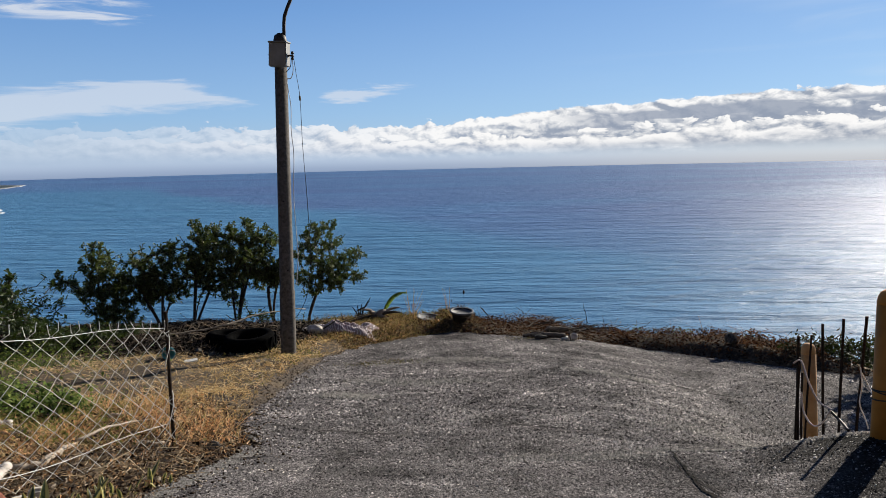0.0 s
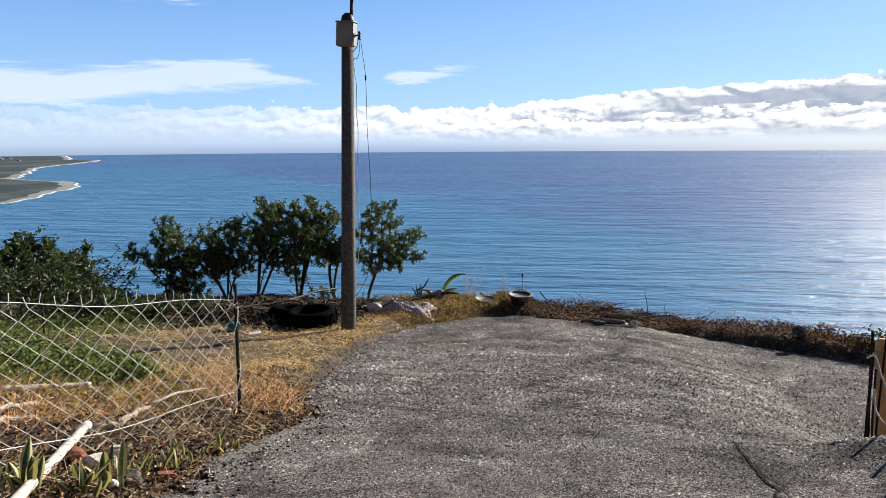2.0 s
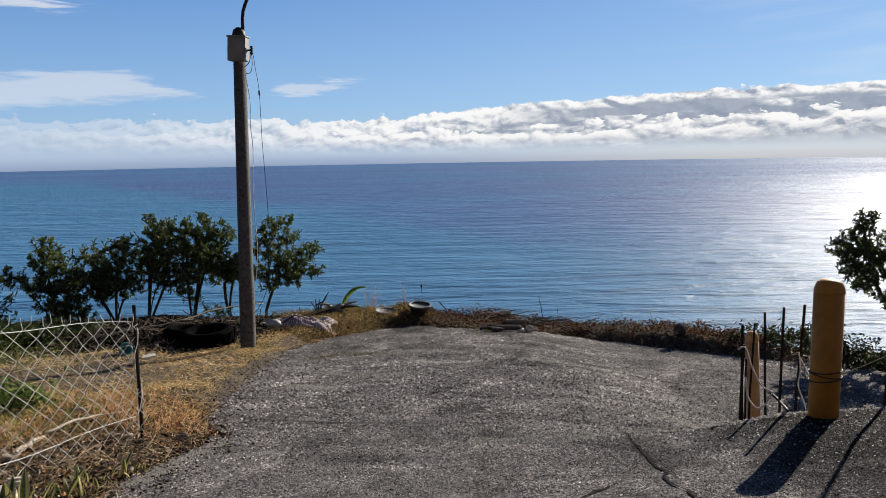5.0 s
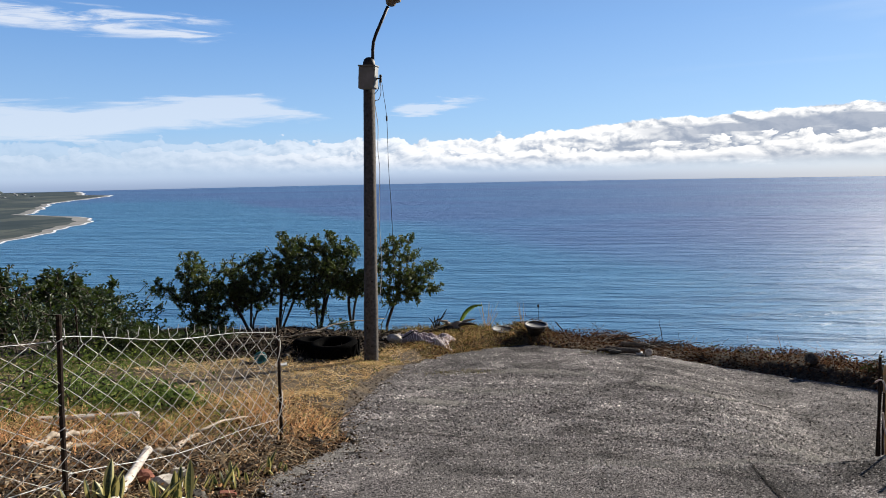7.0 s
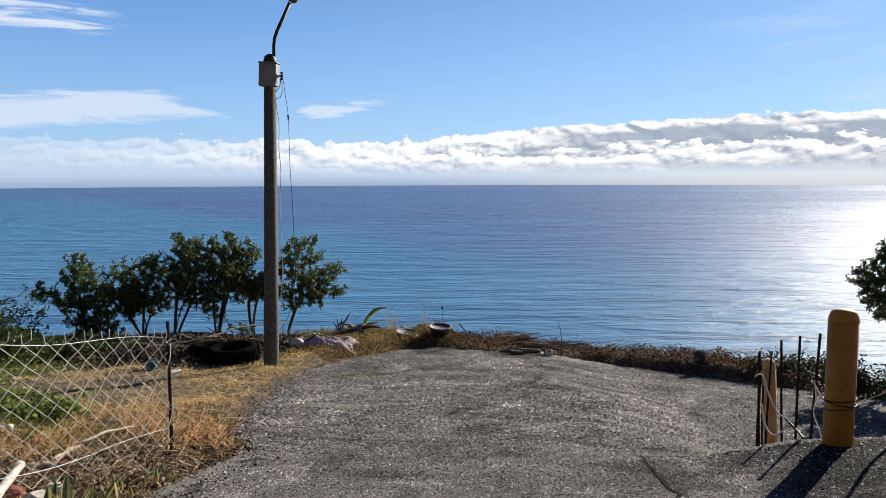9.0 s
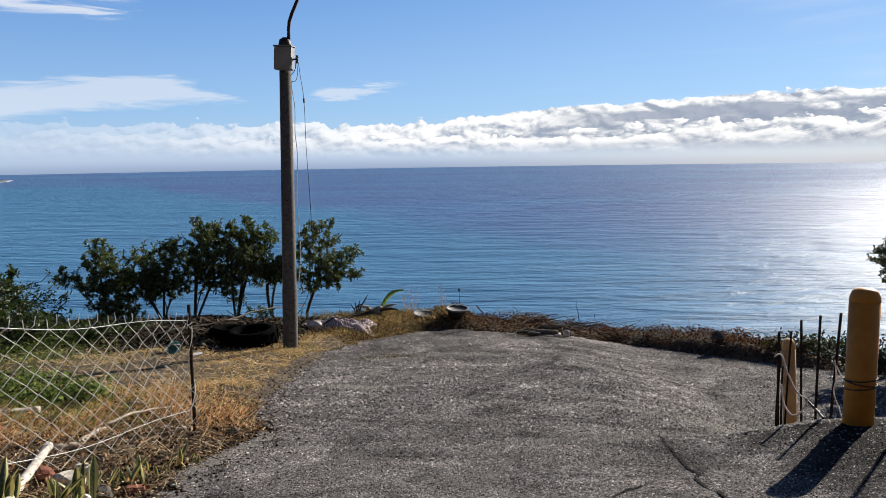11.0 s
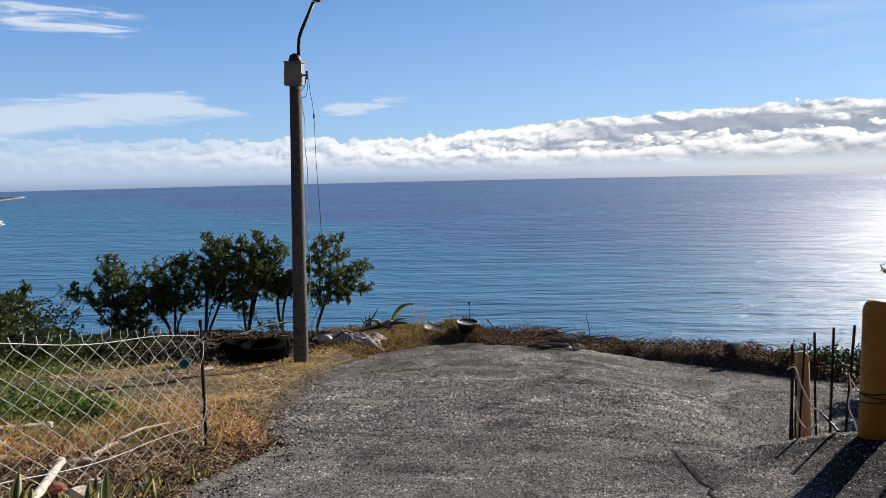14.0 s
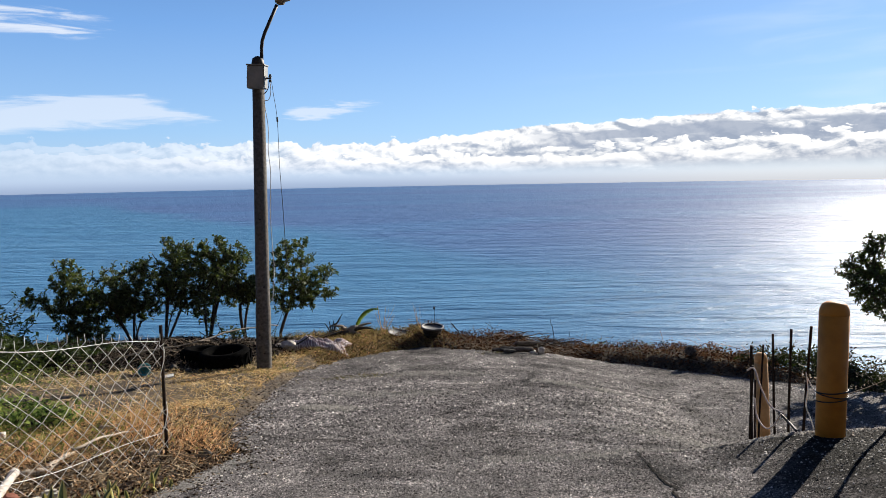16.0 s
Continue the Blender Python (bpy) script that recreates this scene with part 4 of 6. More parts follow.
def build_grass():
    def verge(x, y):
        return off_pave(x, y) * smooth(-5.2, -3.0, x) * smooth(5.0, 5.8, y) * smooth(12.6, 10.6, y) * (0.15 + 0.85 * shore_noise(x, y, 2.6) ** 1.3) * bare(x, y) * (1 - 0.93 * smooth(9.4, 9.9, y) * smooth(-2.1, -2.5, x))
    x, y = scatter(rs, 80000, (-5.2, -0.2), (5.2, 12.6), verge)
    n = len(x)
    stuff("dry_grass", "short straw-coloured dry grass on the verge", "grass", fast_mesh("dry_grass", *blades(rs, x, y, terrain(x, y), 0.015 + 0.05 * rs.random(n) ** 1.5, rs.uniform(0.004, 0.009, n), 0.9, 0.8), STRAW))

    def thatch(x, y):
        return off_pave(x, y, 0.1) * smooth(-7.5, -3.5, x) * smooth(5.6, 6.6, y) * smooth(13.6, 9.0, y) * (1 - 0.9 * smooth(9.4, 9.9, y) * smooth(-1.9, -2.5, x)) * (0.08 + 0.92 * shore_noise(x + 3, y, 2.2) ** 1.5) * bare(x, y)
    x, y = scatter(rs, 80000, (-7.5, -0.4), (4.4, 13.4), thatch)
    n = len(x)
    stuff("dead_grass_thatch", "flattened pale dead grass lying on the soil", "grass", fast_mesh("dead_grass_thatch", *stalks(rs, x, y, terrain(x, y) + 0.012, rs.uniform(0.03, 0.12, n), rs.uniform(0.0016, 0.004, n), 0.2), PALE_STRAW))

    def tall(x, y):
        clump = spots(x, y, [(-2.0, 5.4, 0.42, 1.2), (-1.62, 5.08, 0.3, 1.2), (-1.46, 5.28, 0.24, 1.2), (-2.3, 5.8, 0.4, 0.8), (-3.43, 4.8, 0.4, 0.7), (-2.42, 4.6, 0.35, 0.7), (-2.6, 4.0, 0.35, 0.6), (-4.2, 4.6, 0.6, 0.6), (-3.0, 4.3, 0.4, 0.7), (-2.25, 4.15, 0.25, 0.6), (-3.4, 3.7, 0.5, 0.5)])
        return off_pave(x, y, 0.06) * np.clip(clump, 0, 1) * (0.1 + 0.9 * shore_noise(x, y, 6.3) ** 1.5)
    x, y = scatter(rs, 90000, (-6.2, -1.2), (3.2, 8.4), tall)
    n = len(x)
    stuff("tall_dry_grass", "tufts of rusty orange dry grass behind the fence", "grass", fast_mesh("tall_dry_grass", *blades(rs, x, y, terrain(x, y), (0.03 + 0.17 * rs.random(n) ** 1.4) * (0.5 + 0.7 * shore_noise(x, y, 6.3)), rs.uniform(0.003, 0.007, n), 1.0, 0.9), RUST_GRASS))
    x, y = scatter(rs, 40000, (-6.2, -1.2), (3.2, 8.4), tall)
    n = len(x)
    stuff("withered_leaves", "small withered orange leaves on the dry tufts", "dead leaves", fast_mesh("withered_leaves", *flakes(rs, x, y, terrain(x, y) + rs.random(n) * 0.15 * shore_noise(x, y, 6.3), rs.uniform(0.012, 0.035, n), 0.9), RUST_GRASS))

    def curled(x, y):
        return off_pave(x, y, 0.03) * smooth(6.0, 4.4, y) * smooth(-5.5, -4.0, x) * (0.15 + 0.85 * shore_noise(x + 1.0, y, 5.2) ** 1.3)
    x, y = scatter(rs, 60000, (-5.5, -1.2), (2.0, 6.0), curled)
    n = len(x)
    stuff("curled_leaves", "curled brown and orange dead leaves on the soil", "dead leaves", fast_mesh("curled_leaves", *flakes(rs, x, y, terrain(x, y) + rs.random(n) ** 2 * 0.07, rs.uniform(0.01, 0.032, n), 0.9), DEAD_BROWN))

    def yellow(x, y):
        a = spots(x, y, [(-2.95, 5.0, 0.45, 1.0), (-2.45, 4.9, 0.4, 0.9), (-2.2, 4.6, 0.3, 0.6), (-3.6, 4.9, 0.5, 0.8), (-2.7, 5.6, 0.4, 0.7), (-1.75, 7.6, 0.3, 0.2), (-1.9, 9.2, 0.4, 0.25), (-1.8, 9.7, 0.3, 0.4)])
        return off_pave(x, y, 0.05) * np.clip(a, 0, 1) * (0.1 + 0.9 * shore_noise(x, y + 2.0, 7.0) ** 1.3)
    x, y = scatter(rs, 60000, (-4.5, -1.2), (4.0, 10.4), yellow)
    n = len(x)
    stuff("yellowing_weeds", "yellow-green weeds among the dry tufts", "weeds", fast_mesh("yellowing_weeds", *flakes(rs, x, y, terrain(x, y) + rs.random(n) * 0.11 * shore_noise(x, y + 2.0, 7.0), rs.uniform(0.012, 0.038, n), 0.9), YELLOW_WEED))
    x, y = scatter(rs, 22000, (-4.5, -1.2), (4.0, 10.4), yellow)
    n = len(x)
    stuff("yellow_grass", "yellow-green grass blades by the fence", "grass", fast_mesh("yellow_grass", *blades(rs, x, y, terrain(x, y), 0.03 + 0.1 * rs.random(n) ** 1.4, rs.uniform(0.003, 0.006, n), 0.9, 0.6), YELLOW_WEED))

    def weeds(x, y):
        a = spots(x, y, [(-4.35, 5.3, 0.5, 1.0), (-3.75, 5.25, 0.4, 1.0), (-3.35, 5.4, 0.35, 1.0), (-2.95, 5.6, 0.3, 0.8), (-5.1, 5.6, 0.7, 0.9), (-4.2, 6.0, 0.4, 0.5), (-5.8, 8.9, 1.1, 0.8), (-2.7, 5.0, 0.4, 0.3)])
        return np.clip(a, 0, 1) * (0.05 + 0.95 * shore_noise(x, y, 4.0) ** 1.5)
    x, y = scatter(rs, 36000, (-7.0, -1.9), (3.6, 10.2), weeds)
    n = len(x)
    stuff("green_weeds", "low green weeds growing among the dry grass", "weeds", fast_mesh("green_weeds", *blades(rs, x, y, terrain(x, y), rs.uniform(0.04, 0.16, n), rs.uniform(0.005, 0.011, n), 0.8, 0.5), GREEN_WEED))
    x, y = scatter(rs, 60000, (-7.0, -1.9), (3.6, 10.2), weeds)
    n = len(x)
    stuff("weed_leaves", "small green leaves of creeping weeds", "weeds", fast_mesh("weed_leaves", *flakes(rs, x, y, terrain(x, y) + rs.random(n) * (0.04 + 0.28 * shore_noise(x, y, 4.0)), rs.uniform(0.02, 0.055, n), 0.6), GREEN_WEED))

    def litter(x, y):
        d = paved_left(y) - x
        return off_pave(x, y, 0.0) * np.exp(-np.maximum(d - 0.7, 0) / 0.6) * smooth(6.8, 5.0, y) * (0.4 + 0.6 * shore_noise(x, y, 4.0))
    x, y = scatter(rs, 26000, (-4.5, -1.0), (2.0, 6.8), litter)
    n = len(x)
    stuff("leaf_litter", "dead leaves and crumbs of dark soil beside the asphalt", "leaf litter", fast_mesh("leaf_litter", *flakes(rs, x, y, terrain(x, y) + rs.uniform(0.0, 0.03, n), rs.uniform(0.015, 0.05, n), 0.5), LITTER))
    x, y = scatter(rs, 9000, (-4.5, -1.3), (2.0, 6.4), litter)
    n = len(x)
    stuff("straw_litter", "pale broken stalks and twigs lying by the fence", "litter", fast_mesh("straw_litter", *stalks(rs, x, y, terrain(x, y) + rs.uniform(0.005, 0.06, n), rs.uniform(0.04, 0.2, n), rs.uniform(0.0012, 0.003, n), 0.15), BROKEN_STRAW))
    x, y = scatter(rs, 5000, (-4.5, -1.1), (2.0, 6.0), litter)
    size = rs.uniform(0.006, 0.022, len(x))
    stuff("soil_clods", "dark clods of earth beside the asphalt", "soil", fast_mesh("soil_clods", *stones(rs, x, y, terrain(x, y) + size * 0.3, size), LITTER))


build_grass()


def build_berm():
    def vines(x, y):
        d = y - cliff_edge(x)
        on = (y > paved_far(x) - 0.04) * smooth(0.35, -0.15, d) * (1 - 0.96 * smooth(4.6, 5.5, x))
        return on * smooth(-0.6, 0.9, x) * (0.4 + 0.6 * shore_noise(x, y, 2.7))
    x, y = scatter(rs, 330000, (-1.6, 9.5), (5.0, 14.6), vines)
    n = len(x)
    high = 0.03 + 0.13 * shore_noise(x, y, 3.3) * smooth(0.0, 0.35, y - paved_far(x))
    stuff("dead_vines", "mat of dead brown vine leaves on the bank", "dead vines", fast_mesh("dead_vines", *flakes(rs, x, y, terrain(x, y) + rs.uniform(0, 1, n) ** 1.5 * high, rs.uniform(0.018, 0.05, n), 0.9), DEAD_LEAF))
    x, y = scatter(rs, 7000, (-1.6, 9.5), (5.5, 14.6), vines)
    n = len(x)
    stuff("dry_twigs", "tangle of thin dry twigs on the bank", "twigs", fast_mesh("dry_twigs", *stalks(rs, x, y, terrain(x, y) + rs.uniform(0.0, 0.2, n), rs.uniform(0.08, 0.4, n), rs.uniform(0.002, 0.005, n), 0.3), TWIG))

    def fringe(x, y):
        d = y - cliff_edge(x)
        return np.exp(-((d + 0.45) / 0.4) ** 2) * smooth(-3.4, -1.6, x) * smooth(1.4, -0.2, x)
    x, y = scatter(rs, 14000, (-3.4, 1.6), (11.5, 14.8), fringe)
    n = len(x)
    stuff("bank_grass", "yellowing tufts of grass along the cliff edge", "grass", fast_mesh("bank_grass", *blades(rs, x, y, terrain(x, y), rs.uniform(0.04, 0.16, n), rs.uniform(0.004, 0.009, n), 0.8, 0.5), OLIVE))

    def slope(x, y):
        return off_pave(x, y) * np.exp(-np.maximum(paved_far(x) - y, 0)) * smooth(13.6, 12.6, y) * smooth(-2.2, -1.2, x) * smooth(0.9, 0.0, x)
    x, y = scatter(rs, 26000, (-2.2, 0.9), (10.6, 13.6), slope)
    n = len(x)
    stuff("creeping_grass", "olive and straw creeping grass at the yard's end", "grass", fast_mesh("creeping_grass", *blades(rs, x, y, terrain(x, y), (0.02 + 0.1 * rs.random(n)) * (0.4 + 0.8 * shore_noise(x, y, 5.0)), rs.uniform(0.005, 0.01, n), 0.9, 0.7), BANK_GRASS))

    def gold(x, y):
        return slope(x, y) * np.clip(0.15 + 1.4 * shore_noise(x, y, 4.2) ** 2, 0, 1)
    x, y = scatter(rs, 13000, (-2.2, 0.9), (10.6, 13.6), gold)
    n = len(x)
    stuff("golden_tufts", "golden and rusty dry tufts on the bank", "grass", fast_mesh("golden_tufts", *flakes(rs, x, y, terrain(x, y) + rs.random(n) * 0.1 * shore_noise(x, y, 4.2), rs.uniform(0.012, 0.03, n), 0.9), RUST_GRASS))
    x, y = scatter(rs, 16000, (-2.2, 0.9), (10.6, 13.6), slope)
    n = len(x)
    stuff("bank_litter", "brown dead leaves among the grass of the bank", "dead leaves", fast_mesh("bank_litter", *flakes(rs, x, y, terrain(x, y) + rs.random(n) * 0.06, rs.uniform(0.015, 0.04, n), 0.9), DEAD_LEAF))
    x, y = scatter(rs, 7000, (-2.2, 0.9), (10.6, 13.6), slope)
    n = len(x)
    stuff("bank_weeds", "yellow-green weeds on the bank below the stump", "weeds", fast_mesh("bank_weeds", *flakes(rs, x, y, terrain(x, y) + rs.random(n) * 0.07, rs.uniform(0.012, 0.03, n), 0.9), YELLOW_WEED))

    def green_fringe(x, y):
        d = y - cliff_edge(x)
        return np.exp(-((d + 0.35) / 0.35) ** 2) * (np.exp(-((x - 3.6) / 0.4) ** 2) + 0.25 * smooth(2.4, 4.0, x))
    x, y = scatter(rs, 9000, (1.8, 9.0), (6.0, 13.0), green_fringe)
    n = len(x)
    stuff("green_creeper", "green creeper leaves on the bank's crest", "weeds", fast_mesh("green_creeper", *flakes(rs, x, y, terrain(x, y) + rs.uniform(0.02, 0.13, n), rs.uniform(0.02, 0.045, n), 0.8), GREEN_WEED))


build_berm()


# ---- asphalt wear: cracks and pale scars ----
CRACK = surface("crack_dirt", lambda n: n.ramp(n.noise(n.coords(), 60.0, 5.0, 0.7), (0.38, (0.006, 0.006, 0.006)), (0.62, (0.05, 0.046, 0.043))), 1.0, spec=0.0, ior=1.05)
yard_ob = bpy.data.objects["asphalt_yard"]


def strip(name, ends, width, material, seed, lift=0.004, wander=0.05, label=""):
    """A ragged strip laid on the asphalt along a line."""
    rng = np.random.default_rng(seed)
    pts = []
    for (x0, y0), (x1, y1) in zip(ends, ends[1:]):
        n = max(3, int(math.hypot(x1 - x0, y1 - y0) / 0.05))
        for k in range(n):
            f = k / n
            pts.append((x0 + (x1 - x0) * f, y0 + (y1 - y0) * f))
    pts.append(ends[-1])
    pts = np.array(pts)
    drift = np.cumsum(rng.normal(0, 0.3, len(pts)))
    drift -= np.linspace(drift[0], drift[-1], len(pts))
    d = np.gradient(pts, axis=0)
    d /= np.linalg.norm(d, axis=1, keepdims=True) + 1e-9
    side = np.stack([-d[:, 1], d[:, 0]], -1)
    pts = pts + side * (drift * wander * 0.4)[:, None]
    w = width * (0.35 + rng.random(len(pts))) * np.sin(np.linspace(0.12, math.pi - 0.12, len(pts))) ** 0.6
    verts, faces = [], []
    for p, s, h in zip(pts, side, w):
        for sg in (-1, 1):
            q = p + s * h * sg * rng.uniform(0.6, 1.3)
            verts.append((q[0], q[1], float(yard(q[0], q[1])) + lift))
    for k in range(len(pts) - 1):
        faces.append((2 * k, 2 * k + 2, 2 * k + 3, 2 * k + 1))
    return part(name, mesh_of(name, verts, faces, material), yard_ob, label)


for k, (line, width) in enumerate(CRACKS):
    strip("crack", line, width, CRACK, k + 1, 0.006, 0.09)


def dust(line, width, count):
    """Pale chips and dust strewn along a line on the asphalt."""
    line = np.array(line)
    f = rs.uniform(0, len(line) - 1.001, count)
    k = f.astype(int)
    p = line[k] + (line[k + 1] - line[k]) * (f - k)[:, None] + rs.normal(0, width, (count, 2))
    size = rs.uniform(0.004, 0.011, count) * np.clip(np.hypot(p[:, 0], p[:, 1]) / 4.5, 0.8, 2.0)
    stuff("pale_dust", "patch of pale dust and chips on the asphalt", "dust", fast_mesh("pale_dust", *grit(rs, p[:, 0], p[:, 1], yard(p[:, 0], p[:, 1]), size), DUST))


dust([(1.5, 8.38), (1.75, 8.1), (2.15, 7.85), (2.3, 7.8)], 0.05, 2700)
dust([(-1.05, 6.95), (-0.85, 6.85), (-0.62, 6.75)], 0.06, 5200)
dust([(1.34, 4.32), (1.7, 4.2), (2.1, 4.12), (2.42, 4.18), (2.7, 4.22)], 0.02, 2700)
dust([(0.45, 4.2), (0.9, 4.15), (1.3, 4.25)], 0.06, 2340)
dust([(-0.2, 9.3), (0.3, 9.3), (0.9, 9.1)], 0.09, 1980)
dust([(2.7, 4.22), (3.2, 4.28), (3.7, 4.42)], 0.02, 1620)
dust([(-1.33, 3.45), (-1.23, 4.1), (-1.12, 4.6)], 0.035, 2880)
dust([(-0.9, 7.8), (-0.2, 7.6), (0.4, 7.7)], 0.12, 1620)
dust([(1.6, 5.2), (2.2, 5.0), (2.9, 5.0)], 0.18, 2700)
for k, (cx, cy) in enumerate([(-0.9, 9.1), (-0.5, 9.25), (1.32, 11.2)]):
    x, y = rs.normal(cx, 0.2, 260), rs.normal(cy, 0.1, 260)
    stuff("grass_tuft", "tuft of yellow-green grass growing through the asphalt", "grass", fast_mesh("grass_tuft", *blades(rs, x, y, yard(x, y), rs.uniform(0.015, 0.05, 260), rs.uniform(0.003, 0.007, 260), 0.9, 0.6), OLIVE))


# ---- shrubs ----
def shrub(label, az, el, r, w, h, seed, tips=60, leaf=0.07, material=None, group=""):
    """A low leafy bush: stems from the ground into one or two lobes."""
    foot = polar(az, el, r)
    foot.z = float(terrain(foot.x, foot.y))
    ob = thing("shrub", label, "shrub", foot, group)
    lobes = [((0, 0, h * 0.6), (w, w * 0.8, h * 0.5)), ((w * 0.6, 0, h * 0.45), (w * 0.6, w * 0.5, h * 0.4))]
    nodes, parents, ends = grow(lobes, seed, tips, [(0, 0, -0.1), (0, 0, 0.05), (0.0, 0, h * 0.15)])
    part("stem", mesh_of("stem", *wood(nodes, parents, 0.018), BARK, True), ob)
    part("foliage", mesh_of("foliage", *leaf_cloud([nodes[k] for k in ends], seed + 1, 12, leaf), material or LEAF), ob)
    return ob


BUSH = "green shrubs behind the fence"
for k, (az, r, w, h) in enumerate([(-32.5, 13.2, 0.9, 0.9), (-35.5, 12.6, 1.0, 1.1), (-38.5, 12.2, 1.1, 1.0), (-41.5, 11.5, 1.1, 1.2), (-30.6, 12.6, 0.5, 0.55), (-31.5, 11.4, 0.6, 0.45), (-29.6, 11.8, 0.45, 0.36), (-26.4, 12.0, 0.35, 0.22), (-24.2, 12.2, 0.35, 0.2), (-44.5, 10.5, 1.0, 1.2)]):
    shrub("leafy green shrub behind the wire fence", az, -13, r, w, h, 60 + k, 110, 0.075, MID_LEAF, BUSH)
for az, r, w, h, seed in [(-31.4, 6.45, 0.3, 0.22, 71), (-34.2, 6.8, 0.34, 0.3, 72), (-36.9, 7.6, 0.4, 0.3, 76), (-28.9, 6.1, 0.2, 0.14, 77)]:
    shrub("bushy bright green weed shrub in dry grass", az, -15, r, w, h, seed, 100, 0.042, WEED_LEAF)
shrub("low green shrub at the cliff edge", -11.9, -12, 13.9, 0.35, 0.35, 73, 40, 0.06)
shrub("low green shrub at the cliff edge", -14.8, -12, 13.7, 0.35, 0.35, 74, 40, 0.06)
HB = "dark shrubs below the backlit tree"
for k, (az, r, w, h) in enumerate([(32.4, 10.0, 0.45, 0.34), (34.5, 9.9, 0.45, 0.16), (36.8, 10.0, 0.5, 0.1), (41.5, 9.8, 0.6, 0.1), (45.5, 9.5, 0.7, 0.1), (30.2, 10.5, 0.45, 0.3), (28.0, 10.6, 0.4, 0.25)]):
    shrub("shrub on the bank by the sea with shade in its leaf colour", az, -14, r, w, h, 90 + k, 80, 0.065, SHADED_HEDGE, HB)

# ---- wire fence ----
WIRE = plain("galvanised_wire", (0.5, 0.49, 0.47), (0.72, 0.71, 0.68), 60.0, 0.6, 0.1)
RUST = plain("rusty_steel", (0.01, 0.008, 0.007), (0.045, 0.028, 0.019), 45.0, 0.9, 0.5, 0.2)
WOOD = plain("grey_wood", (0.14, 0.11, 0.085), (0.33, 0.28, 0.22), 35.0, 0.9, 0.5)
DARK_WOOD = plain("dark_weathered_wood", (0.05, 0.042, 0.034), (0.17, 0.145, 0.12), 30.0, 0.9, 0.5)
PALE_WOOD = plain("bleached_wood", (0.2, 0.165, 0.125), (0.48, 0.41, 0.33), 22.0, 0.9, 0.5)
PVC = plain("weathered_pipe", (0.34, 0.3, 0.26), (0.58, 0.53, 0.47), 14.0, 0.6, 0.2)
F0, F1, FB = Vector((-1.985, 2.69, -1.34)), Vector((-1.66, 4.62, -1.84)), Vector((-2.6, 0.7, -1.25))


def fence_post(at, top, lean=(0.0, 0.0)):
    ob = thing("fence_post", "rusty dark steel fence post", "fence post", at, "fence posts")
    part("shaft", mesh_of("shaft", *tube([(0, 0, -0.3), (lean[0] * 0.5, lean[1] * 0.5, (top - at[2]) * 0.5), (lean[0], lean[1], top - at[2])], 0.0115, 8), RUST), ob)
    knots = [(0.015 * math.cos(a), 0.015 * math.sin(a), 0.0) for a in np.linspace(0, 6.28, 12)]
    for f in (0.82, 0.35):
        part("wire_tie", mesh_of("wire_tie", *tube([(x + lean[0] * f, y + lean[1] * f, (top - at[2]) * f + 0.004 * k) for k, (x, y, z) in enumerate(knots)], 0.0025, 5), WIRE), ob)
    return ob


fence_post(F0, -0.52, (0.025, 0.015))
fence_post(F1, -0.92, (0.0, 0.02))
fence_post(Vector((-5.6, 8.5, float(terrain(-5.6, 8.5)))), -1.55)


def chain_link(a, b, top_a, top_b, seed):
    """Zigzag strands hung between two posts, with a line wire above and below."""
    rng = np.random.default_rng(seed)
    ob = thing("chain_link_fence", "sagging galvanised chain-link mesh between fence posts", "fence", a, "fence panels")
    run = Vector((b.x - a.x, b.y - a.y, 0))
    n = int(run.length / 0.078)
    normal = Vector((-run.y, run.x, 0)).normalized()
    strands = []
    for i in range(n + 1):
        pts = []
        f0 = i / n
        sag = 0.012 * math.sin(math.pi * f0) + 0.012 * math.sin(7 * f0 + seed)
        rows = 14
        for k in range(rows + 1):
            f = (i + 0.5 * (-1) ** (k + i) * 0.96) / n
            low = a.z + (b.z - a.z) * f + 0.02
            high = top_a + (top_b - top_a) * f - sag
            z = low + (high - low) * k / rows
            bulge = 0.02 * math.sin(3 * f0 + 0.5 * k) + 0.003 * (-1) ** k
            p = run * f + normal * bulge
            pts.append((p.x + rng.normal(0, 0.002), p.y + rng.normal(0, 0.002), z - a.z))
        last = pts[-1]
        mid = run * (i / n)
        pts.append((mid.x * 0.85 + last[0] * 0.15, mid.y * 0.85 + last[1] * 0.15, last[2] + 0.022))
        pts.append((mid.x + rng.normal(0, 0.006), mid.y + rng.normal(0, 0.006), last[2] + 0.065))
        strands.append(tube(pts, 0.0021, 5, False))
    part("wire_mesh", mesh_of("wire_mesh", *joined(strands), WIRE, True), ob)
    for name, lift, dip in (("top_wire", 0.012, 0.012), ("bottom_wire", -0.6, 0.03)):
        pts = []
        for f in np.linspace(0, 1, 15):
            p = run * f + normal * 0.012
            z = (top_a + (top_b - top_a) * f) - dip * math.sin(math.pi * f) + lift + 0.012 * math.sin(9 * f + seed)
            pts.append((p.x, p.y, z - a.z))
        part(name, mesh_of(name, *tube(pts, 0.0019, 6), WIRE), ob)
    return ob


chain_link(F0, F1, -0.635, -1.03, 1)
chain_link(FB, F0, -0.36, -0.635, 2)
tie = [(-1.66 + 0.02 * math.sin(k), 4.62 + 0.02 * math.cos(k), -1.03 - 0.06 * k) for k in range(13)]
single("loose_wire", mesh_of("loose_wire", *tube(tie, 0.0025, 4), WIRE), "loose galvanised wire wound down the fence post", "wire")


